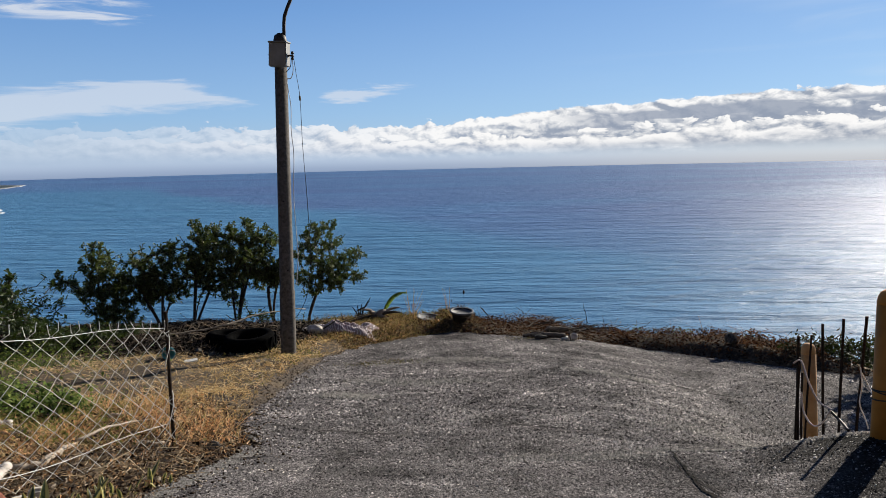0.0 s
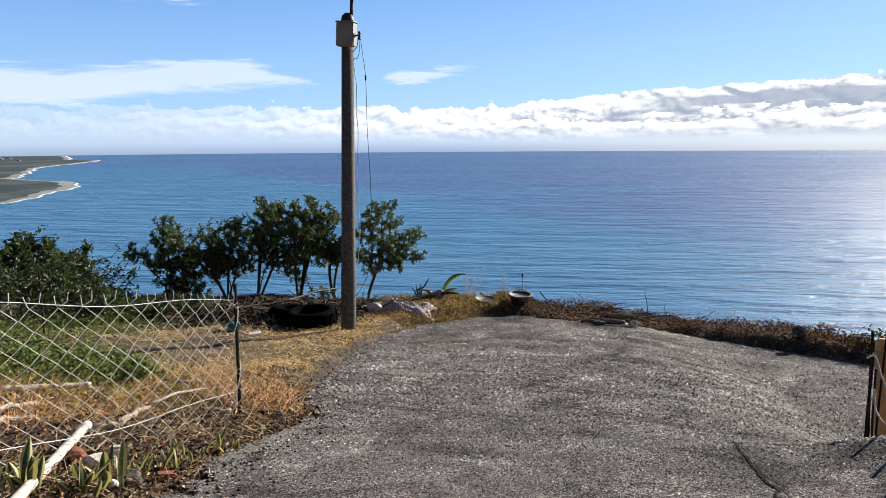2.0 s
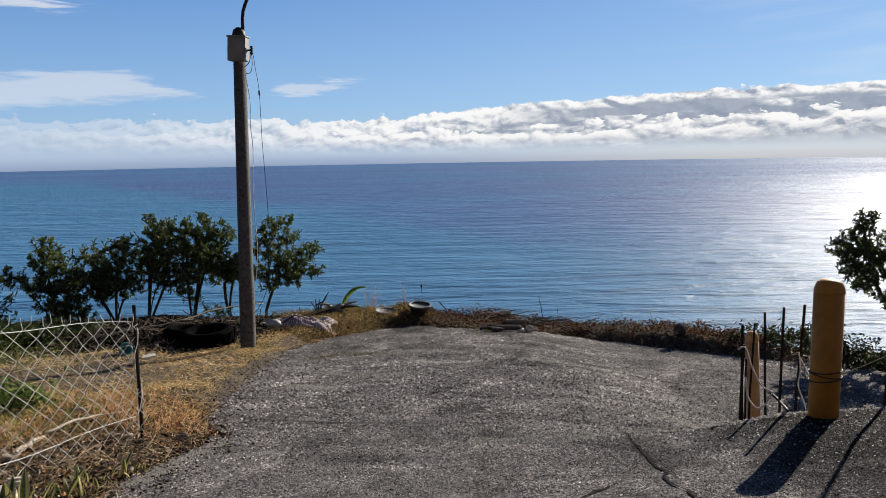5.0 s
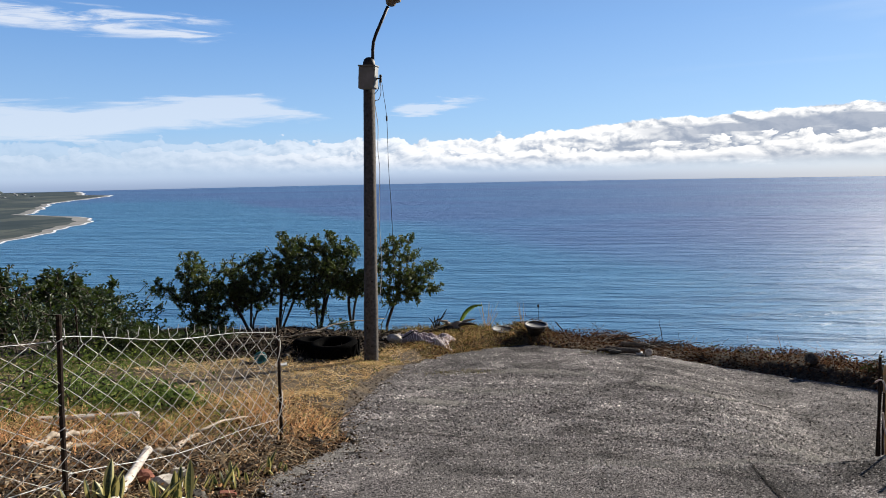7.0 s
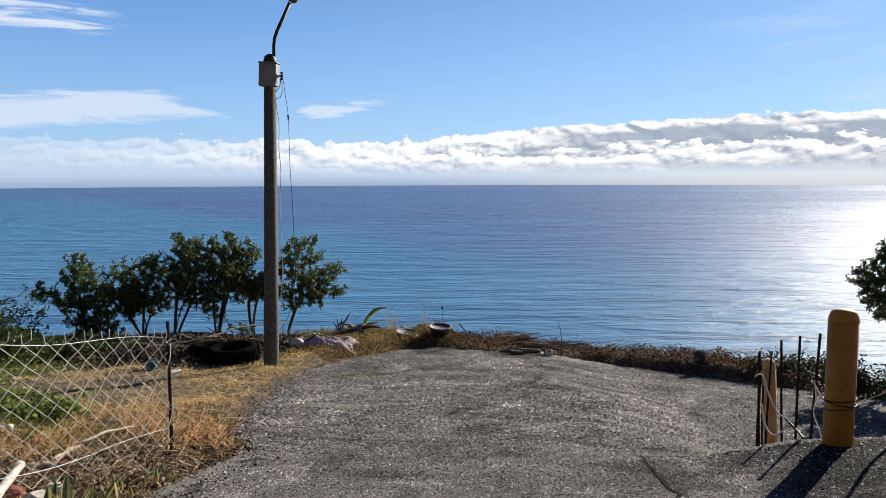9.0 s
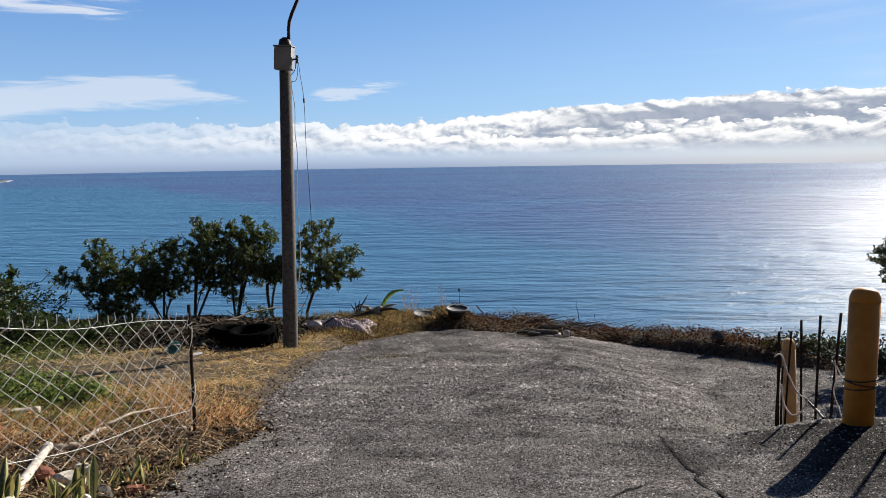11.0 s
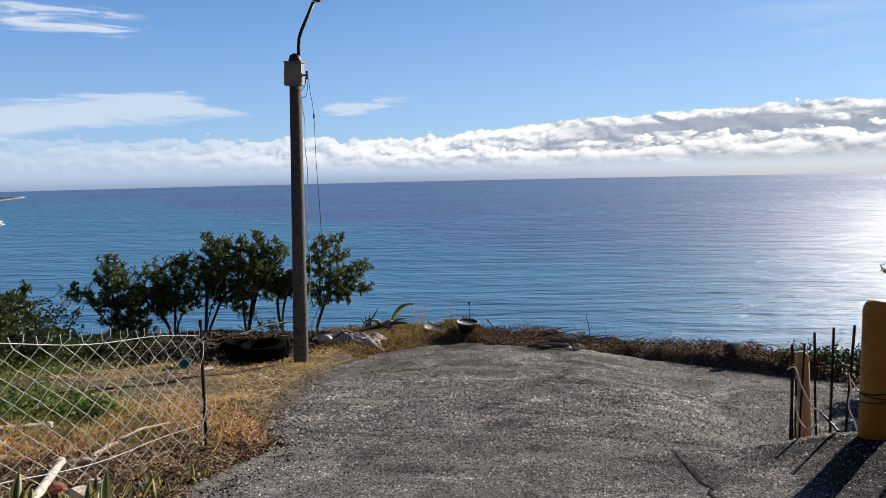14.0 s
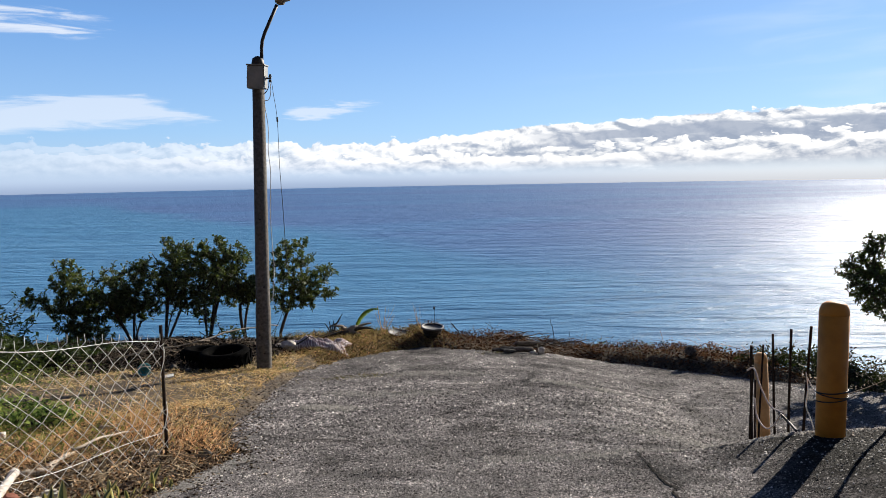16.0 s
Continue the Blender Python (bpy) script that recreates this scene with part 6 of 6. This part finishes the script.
def sprig(name, label, at, stems, seed, material):
    rng = np.random.default_rng(seed)
    ob = thing(name, label, "plant", at)
    for k in range(stems):
        h, a = rng.uniform(0.25, 0.55), rng.uniform(0, 6.28)
        dx, dy = rng.normal(0.02, 0.06), rng.normal(0, 0.04)
        pts = [(rng.normal(0, 0.02) if f == 0 else 0.02 * math.cos(a) + dx * f * 2, dy * f, h * f) for f in (0, 0.35, 0.7, 1)]
        part("stem", mesh_of("stem", *tube(pts, [0.005, 0.004, 0.003, 0.0015], 4), material), ob)
    return ob


sprig("dry_weed", "tall thin dry weed stalks at the cliff edge", ground_at(-0.5, 12.95), 12, 4, STRAW)
sprig("dry_weed", "thin dry weed stalks behind the pot", ground_at(0.16, 12.95), 4, 5, STRAW)
lying("stick", "dark broken stick leaning at the cliff edge", "stick", ground_at(0.95, 12.25, 0.0), ground_at(0.72, 12.5, 0.30), 0.012, 0.009, BARK, 0.02, 6, 0.006, 41)
lying("stick", "dark stick lying on the asphalt", "stick", ground_at(0.6, 12.1, 0.012), ground_at(0.83, 11.72, 0.014), 0.014, 0.01, BARK, 0.0, 6, 0.004, 42)
seed_head = thing("seed_stalk", "thin stalk with a dark seed head in the pot", "plant", ground_at(0.42, 12.55, 0.1))
part("stalk", mesh_of("stalk", *tube([(0, 0, 0), (0.005, 0, 0.2), (0, 0, 0.36)], 0.003, 4), BARK), seed_head)
part("seed_head", mesh_of("seed_head", *lathe([(0.004, 0.34), (0.017, 0.36), (0.015, 0.385), (0.003, 0.41)], 8), BARK, True), seed_head)


def log_heap():
    for k, (x, y, dx, dy, r, lift) in enumerate([(1.45, 11.35, 0.5, 0.12, 0.06, 0.05), (1.6, 11.2, 0.34, -0.05, 0.05, 0.05), (1.7, 11.42, 0.45, 0.1, 0.055, 0.13), (1.3, 11.3, 0.4, -0.02, 0.03, 0.03)]):
        lying("log", "short grey log in the heap on the bank", "log", ground_at(x, y, lift), ground_at(x + dx, y + dy, lift + 0.02), r * 0.85, r * 0.7, DARK_WOOD, 0.0, 10, 0.006, 50 + k)
    rock("round grey stone by the log heap", ground_at(2.08, 11.22, 0.06), (0.08, 0.07, 0.07), 31)
    rock("flat grey stone by the log heap", ground_at(1.55, 11.12, 0.03), (0.13, 0.07, 0.05), 32, DARK_STONE)
    single("white_cup", mesh_of("white_cup", *lathe([(0.024, -0.05), (0.03, 0.05), (0.026, 0.05), (0.02, -0.04)], 14), PAPER, True), "white plastic cup lying by the logs", "cup", at=ground_at(1.93, 11.14, 0.03), rot=(0, 90, 10))
    lying("stick", "short pale peg stuck by the logs", "stick", ground_at(2.02, 11.1, -0.02), ground_at(2.0, 11.12, 0.16), 0.012, 0.009, WOOD, 0, 6, 0.002, 55)
    for k in range(16):
        x, y = 1.75 + rs.normal(0, 0.28), 11.5 + rs.normal(0, 0.12)
        a = rs.uniform(-0.6, 0.6)
        lying("brushwood", "thin dry branch in the brushwood heap", "branch", ground_at(x, y, rs.uniform(0.05, 0.2)), ground_at(x + 0.5 * math.cos(a), y + 0.3 * math.sin(a), rs.uniform(0.1, 0.3)), 0.009, 0.004, BARK if k % 2 else WOOD, 0.03, 5, 0.012, 60 + k)
    lying("brushwood", "bare twig sticking out of the brushwood", "branch", ground_at(2.2, 11.5, 0.12), ground_at(2.95, 11.45, 0.32), 0.009, 0.004, BARK, 0.02, 5, 0.01, 80)
    lying("brushwood", "bare twig sticking out of the brushwood", "branch", ground_at(2.35, 11.5, 0.2), ground_at(2.3, 11.5, 0.62), 0.006, 0.003, BARK, 0.0, 5, 0.01, 81)
    lying("brushwood", "bare twig sticking out of the brushwood", "branch", ground_at(2.65, 11.45, 0.15), ground_at(2.6, 11.5, 0.45), 0.005, 0.002, BARK, 0.0, 5, 0.008, 82)


log_heap()
rock("dark round stone on the bank's crest", ground_at(4.17, 10.29, 0.07), (0.11, 0.1, 0.1), 33, DARK_STONE)

# ---- bollards, stakes and wire on the ramp ----
ROPE = plain("pale_rope", (0.4, 0.33, 0.29), (0.62, 0.53, 0.48), 40.0, 0.9, 0.3)
STAKE_G = "rebar stakes by the bollards"


def stake(az, r, top_el, label, lean=0.0, rad=0.009):
    at = polar(az, 0, r)
    at.z = float(yard(at.x, at.y))
    top = polar(az + lean, top_el, r)
    ob = thing("stake", label, "stake", at, STAKE_G)
    d = top - at
    pts = [d * f + Vector((0.004 * math.sin(9 * f), 0.004 * math.cos(7 * f), 0)) for f in (-0.15, 0.2, 0.45, 0.7, 1.0)]
    part("bar", mesh_of("bar", *tube(pts, rad, 8), RUST), ob)
    return ob


for az, r, el, lean, rad in [(26.95, 5.75, -12.9, -0.2, 0.011), (27.35, 5.8, -12.75, 0.25, 0.008), (26.75, 5.72, -14.4, 0.15, 0.01), (27.2, 5.66, -15.4, -0.1, 0.008), (28.7, 5.45, -11.9, -0.42, 0.009), (29.57, 5.25, -11.45, 0.02, 0.009), (30.5, 4.95, -11.15, 0.5, 0.009)]:
    stake(az, r, el, "rusty dark rebar stake driven in beside the ramp", lean, rad)


def rope(label, spots, r, rad, material, name="rope"):
    pts = [polar(a, e, r + d) for a, e, d in spots]
    smooth_pts = []
    for k in range(len(pts) - 1):
        p0, p1, p2, p3 = pts[max(k - 1, 0)], pts[k], pts[k + 1], pts[min(k + 2, len(pts) - 1)]
        for j in range(5):
            t = j / 5
            smooth_pts.append(0.5 * ((2 * p1) + (p2 - p0) * t + (2 * p0 - 5 * p1 + 4 * p2 - p3) * t * t + (3 * p1 - p0 - 3 * p2 + p3) * t ** 3))
    smooth_pts.append(pts[-1])
    return single(name, mesh_of(name, *tube(smooth_pts, rad, 6), material, True), label, "rope")


rope("pale pinkish rope hanging between rebar stakes", [(26.5, -14.8, 0.1), (27.0, -14.6, 0.1), (27.5, -15.9, 0.05), (28.2, -17.2, 0), (28.9, -17.6, -0.1), (29.2, -17.7, -0.15)], 5.4, 0.006, ROPE)
rope("pale pinkish rope hanging between rebar stakes", [(27.1, -16.8, 0.1), (27.3, -18.1, 0.1), (27.9, -18.9, 0.0), (28.5, -18.7, -0.05), (29.0, -17.8, -0.15)], 5.4, 0.006, ROPE)
rope("dark rope tied from stake to stake", [(28.9, -17.7, 0.1), (29.6, -18.3, 0), (30.2, -18.9, -0.2)], 5.2, 0.009, BLACK_PLASTIC)
rope("tattered white string on a rebar stake", [(30.75, -14.6, 0), (30.9, -15.8, 0), (30.8, -17.0, 0), (31.2, -18.0, 0), (31.4, -18.6, 0)], 4.93, 0.004, PAPER)
rope("tattered white string on a rebar stake", [(30.8, -14.9, 0), (31.3, -15.8, 0), (31.7, -16.6, -0.1)], 4.93, 0.004, PAPER)
for k, (z, tilt, rad) in enumerate([(0.27, 7, 0.004), (0.25, -6, 0.0035), (0.22, 10, 0.0035)]):
    ring = [(0.089 * math.cos(a), 0.089 * math.sin(a), 0.089 * math.tan(radians(tilt)) * math.cos(a + 0.6)) for a in np.linspace(0, 2 * math.pi, 22)]
    single("wire_loop", mesh_of("wire_loop", *tube(ring, rad, 6), BLACK_PLASTIC, True), "dark wire wound round the yellow bollard", "wire", at=(2.5, 4.02, float(yard(2.5, 3.95)) + z))


def wire_post(az, r, top_el, label, rad=0.011, lean=0.0):
    at = polar(az, 0, r)
    at.z = float(yard(at.x, at.y))
    d = polar(az + lean, top_el, r) - at
    ob = thing("fence_post", label, "fence post", at, "thin posts along the ramp")
    part("bar", mesh_of("bar", *tube([d * -0.2, d * 0.3 + Vector((0.006, 0, 0)), d * 0.65, d], rad, 8), RUST), ob)
    part("binding", mesh_of("binding", *tube([d * 0.02 + Vector((-0.02, 0, 0)), d * 0.05 + Vector((0.02, 0, 0)), d * 0.07 + Vector((-0.02, 0.01, 0))], 0.012, 6), RUST), ob)
    return ob


wire_post(36.4, 5.12, -4.8, "thin dark metal post at the ramp edge", 0.0105)
wire_post(40.3, 5.7, -2.2, "thin dark metal post at the ramp edge", 0.0115)
wire_post(44.1, 6.15, -3.2, "thin dark metal post at the ramp edge", 0.01, 0.2)
wire_post(50.5, 6.6, -1.0, "thin dark metal post at the ramp edge", 0.012)
for spots in ([(33.3, -16.0, 4.75), (34.8, -15.2, 4.95), (36.2, -14.3, 5.1)], [(36.2, -9.9, 5.12), (38.2, -10.2, 5.4), (40.2, -9.0, 5.68)], [(40.3, -8.7, 5.7), (42.0, -9.0, 5.9), (44.1, -8.4, 6.15)], [(40.4, -14.1, 5.7), (42.0, -14.4, 5.9), (44.2, -14.0, 6.15)], [(44.1, -8.4, 6.15), (47, -8.3, 6.3), (50.5, -8.0, 6.6)], [(44.2, -14.0, 6.15), (47, -14.3, 6.3), (50.5, -13.6, 6.6)], [(36.3, -12.4, 5.12), (38.2, -12.8, 5.4), (40.3, -12.5, 5.7)], [(44.2, -11.6, 6.15), (47, -11.5, 6.3), (50.5, -11.2, 6.6)]):
    rope("thin slack wire between the posts", [(a, e, r) for a, e, r in spots], 0.0, 0.003, TWIG, "fence_wire")
old = polar(40.3, -13.3, 10.4)
old.z = float(terrain(old.x, old.y))
wp = thing("wooden_post", "weathered pale wooden post beside the backlit tree", "post", old)
part("shaft", mesh_of("shaft", *tube([(0, 0, -0.2), (0.0, 0, 0.5), (-0.08, 0, float(polar(39.35, -5.6, 10.4).z - old.z))], [0.055, 0.05, 0.042], 10), WOOD, True), wp)
part("crossbar", mesh_of("crossbar", *box(0.34, 0.04, 0.05, 0.006, (-0.2, 0, 0.28)), WOOD), wp)
part("short_leg", mesh_of("short_leg", *box(0.05, 0.04, 0.34, 0.006, (-0.16, 0, 0.1)), WOOD), wp)


# ---- far coast ----
SAND = plain("grey_sand", (0.2, 0.2, 0.195), (0.3, 0.295, 0.28), 0.05, 0.95, 0.0)
FOAM = plain("surf_foam", (0.7, 0.72, 0.74), (0.85, 0.86, 0.87), 0.3, 0.8, 0.0)


def fields_look(n):
    v = n.node("ShaderNodeTexCoord").outputs["Object"]
    woods = n.noise(n.node("ShaderNodeMapping", {0: v, 3: (0.013, 0.005, 1)}).outputs[0], 1.0, 6.0, 0.65, 0.5)
    plots = n.node("ShaderNodeTexVoronoi", {"Vector": n.node("ShaderNodeMapping", {0: v, 3: (0.014, 0.006, 1)}).outputs[0], "Scale": 1.0}, distance="CHEBYCHEV").outputs["Color"]
    # field and wood tones with the blue of distance haze mixed in
    c = n.ramp(woods, (0.36, (0.014, 0.03, 0.036)), (0.5, (0.028, 0.046, 0.05)), (0.57, (0.05, 0.066, 0.06)), (0.64, (0.12, 0.13, 0.11)))
    plots = n.node("ShaderNodeRGBToBW", {0: plots}).outputs[0]
    return n.mix(0.4, c, n.ramp(plots, (0.25, (0.012, 0.026, 0.032)), (0.55, (0.03, 0.048, 0.05)), (0.75, (0.1, 0.11, 0.095))))


FIELDS = surface("fields", fields_look, 0.95)


def shore_x(y):
    return np.interp(y, [60, 150, 200, 247, 330, 416, 485, 603, 700, 756, 790, 850, 1023, 1300, 1700, 1900, 1960, 2050, 2300, 3159, 4000], [-75, -100, -150, -215, -285, -330, -349, -388, -425, -462, -505, -600, -700, -868, -1010, -1090, -1135, -1270, -1420, -1991, -2600])


def shore_band(name, label, category, inner, outer, z, material):
    """A strip of coast between two distances inland of the shoreline."""
    ys = np.concatenate([np.arange(60, 1200, 12), np.arange(1200, 2800, 40)])
    wave = 3.0 * np.sin(ys * 0.05) + 2.0 * np.sin(ys * 0.13)
    left = np.maximum(shore_x(ys) - outer(ys) + wave * (outer(ys) < 500), -np.sqrt(np.maximum(3470.0 ** 2 - ys ** 2, 0)))
    right = shore_x(ys) - inner(ys) + wave
    verts = [(a, y, z) for a, y in zip(left, ys)] + [(b, y, z) for b, y in zip(right, ys)]
    n = len(ys)
    return single(name, mesh_of(name, verts, [(k, k + n, k + n + 1, k + 1) for k in range(n - 1)], material), label, category, kind="structure")


beach_w = lambda y: np.interp(y, [60, 416, 603, 756, 1023, 1300, 2000, 4000], [8, 10, 15, 24, 16, 15, 22, 24])
shore_band("coastal_plain", "flat green coastal plain with fields", "land", lambda y: beach_w(y) - 4, lambda y: 0 * y + 4800, -39.5, FIELDS)
shore_band("beach", "grey sand beach curving along the bay", "beach", lambda y: 0 * y, beach_w, -39.7, SAND)
shore_band("surf", "white surf along the beach", "surf", lambda y: -(0.5 + 0.0035 * y), lambda y: 0.8 + 0.0 * y, -39.85, FOAM)


def city():
    m = plain("far_plaster", (0.2, 0.21, 0.22), (0.36, 0.36, 0.36), 0.02, 0.9, 0.0)
    rng = np.random.default_rng(17)
    for k in range(70):
        y = rng.uniform(1750, 2500)
        x = shore_x(y) - rng.uniform(200, 900)
        w, d, h = rng.uniform(6, 18), rng.uniform(6, 12), rng.uniform(1, 2.5) if k % 9 else rng.uniform(3, 5)
        single("building", mesh_of("building", *box(w, d, h, 0.8), m), "small pale building on the far plain", "building", at=(x, y, -39.5 + h / 2), group="far town")
    for k in range(7):
        y = rng.uniform(620, 1200)
        x = shore_x(y) - rng.uniform(90, 400)
        single("building", mesh_of("building", *box(rng.uniform(8, 20), rng.uniform(5, 9), 1.6, 0.3), m), "low pale farm building on the plain", "building", at=(x, y, -38.7), group="farm sheds")
    prof = [(80 * math.cos(a), 22 * math.sin(a) ** 1.5) for a in np.linspace(0, 1.55, 9)]
    single("hill", mesh_of("hill", *lathe(prof, 30), FIELDS, True), "low dark green hill behind the town", "hill", at=(-2056, 2645, -39.6), kind="structure")


city()


# ---- lamp and bollards ----
FADED = plain("faded_paint", (0.42, 0.22, 0.08), (0.58, 0.33, 0.14), 12.0, 0.7, 0.2)
LAMP_TAN = plain("tan_lamp_housing", (0.13, 0.105, 0.08), (0.24, 0.19, 0.14), 12.0, 0.6, 0.2)
def street_lamp():
    foot = Vector((-2.01, 9.62, -2.60))
    ob = thing("street_lamp", "grey concrete lamp pole with a small lamp on a bent arm", "street lamp", foot)
    ob.rotation_euler = (0, radians(1.25), 0)
    part("pole", mesh_of("pole", *lathe([(0.1, -0.3), (0.1, 0.0), (0.0995, 0.9), (0.094, 0.93), (0.076, 4.1)], 28), CONCRETE, True), ob)
    for z, a in ((0.55, -1.9), (1.2, -1.2), (2.1, -1.5), (0.3, -1.3)):
        part("bolt_hole", mesh_of("bolt_hole", *lathe([(0.012, -0.004), (0.012, 0.004), (0.006, 0.005)], 8), DARK_METAL), ob, at=(0.095 * math.cos(a), 0.095 * math.sin(a), z), rot=(90, 0, math.degrees(a) + 90))
    part("cap", mesh_of("cap", *lathe([(0.08, 4.08), (0.085, 4.13), (0.07, 4.19), (0.03, 4.22)], 16), DARK_METAL, True), ob)
    arm = [(0.05, 0, 4.0), (0.052, 0, 4.32), (0.062, 0, 4.42), (0.095, 0, 4.52), (0.26, 0, 4.88)]
    part("arm", mesh_of("arm", *tube(arm, 0.022, 10), DARK_METAL, True), ob)
    head = part("lamp_head", mesh_of("lamp_head", *lathe([(0.03, -0.09), (0.06, -0.075), (0.075, -0.03), (0.125, 0.0), (0.13, 0.045), (0.115, 0.05), (0.08, 0.06)], 8), LAMP_TAN), ob, "tan eight-sided lamp housing", at=(0.31, 0, 4.97), rot=(0, 14, 22))
    part("lamp_cap", mesh_of("lamp_cap", *lathe([(0.075, 0.05), (0.07, 0.085), (0.03, 0.105), (0.01, 0.108)], 12), DARK_METAL, True), head)
    body = part("switch_box", mesh_of("switch_box", *box(0.235, 0.13, 0.29, 0.01), GREY_METAL), ob, "grey metal switch box", at=(0.02, -0.16, 3.93), rot=(0, 2, -14))
    part("lid", mesh_of("lid", *box(0.25, 0.145, 0.02, 0.005, (0, -0.003, 0.152)), GREY_METAL), body)
    part("latch", mesh_of("latch", *box(0.035, 0.02, 0.012, 0.003, (-0.13, 0, 0.0)), DARK_METAL), body)
    bracket = part("bracket", mesh_of("bracket", *box(0.05, 0.025, 0.02, 0.004), DARK_METAL), ob, at=(0.155, -0.17, 3.92))
    for dz in (-0.035, 0.0, 0.035):
        part("insulator", mesh_of("insulator", *lathe([(0.01, -0.016), (0.024, -0.01), (0.014, 0.0), (0.022, 0.01), (0.008, 0.016)], 10), BLACK_PLASTIC, True), bracket, at=(0.03, 0, dz))

    def cable(name, pts, rad, material):
        path = [Vector(p) for p in pts]
        fine = []
        for k in range(len(path) - 1):
            p0, p1, p2, p3 = path[max(k - 1, 0)], path[k], path[k + 1], path[min(k + 2, len(path) - 1)]
            for j in range(4):
                t = j / 4
                fine.append(0.5 * (2 * p1 + (p2 - p0) * t + (2 * p0 - 5 * p1 + 4 * p2 - p3) * t * t + (3 * p1 - p0 - 3 * p2 + p3) * t ** 3))
        part(name, mesh_of(name, *tube(fine + [path[-1]], rad, 6), material, True), ob)

    cable("cable", [(0.17, -0.17, 3.93), (0.2, -0.17, 3.88), (0.225, -0.17, 3.7), (0.264, -0.16, 3.4), (0.281, -0.15, 2.8), (0.31, -0.13, 2.27), (0.333, -0.12, 1.73), (0.34, -0.1, 1.3), (0.27, -0.09, 0.85), (0.16, -0.08, 0.62), (0.1, -0.06, 0.56)], 0.0036, BLACK_PLASTIC)
    part("joint", mesh_of("joint", *tube([(0.262, -0.16, 3.43), (0.266, -0.16, 3.37)], 0.012, 8), BLACK_PLASTIC), ob)
    cable("cable", [(0.17, -0.17, 3.9), (0.16, -0.17, 3.8), (0.12, -0.16, 3.74), (0.09, -0.15, 3.72)], 0.005, BLACK_PLASTIC)
    cable("cable", [(0.18, -0.17, 3.9), (0.19, -0.17, 3.75), (0.16, -0.16, 3.65), (0.1, -0.13, 3.63), (0.105, -0.08, 3.5), (0.13, -0.07, 3.3), (0.125, -0.07, 3.0), (0.15, -0.07, 2.7), (0.135, -0.07, 2.2), (0.15, -0.07, 1.8), (0.17, -0.07, 1.4), (0.14, -0.07, 1.0)], 0.005, WIRE)


def bollard(at, paint=None, label="yellow-painted steel bollard with a domed top", r=0.083, h=0.815):
    ob = thing("bollard", label, "bollard", at, "yellow bollards")
    part("post", mesh_of("post", *lathe([(r, -0.3), (r, 0.2), (r, h - 0.08)], 24), paint or YELLOW, True), ob)
    part("cap", mesh_of("cap", *lathe([(r, h - 0.08), (r, h - 0.07), (r * 0.95, h - 0.045), (r * 0.82, h - 0.02), (r * 0.54, h - 0.005), (r * 0.18, h)], 24), paint or YELLOW, True), ob, "domed top")
    return ob


bollard((2.5, 4.02, float(yard(2.5, 3.95))))
leaning = bollard((2.86, 5.5, float(yard(2.86, 5.5))), FADED, "thin sun-faded yellow bollard among rebar stakes", 0.052, -1.449 - float(yard(2.86, 5.5)))
leaning.rotation_euler = (0, radians(-3.5), 0)

street_lamp()
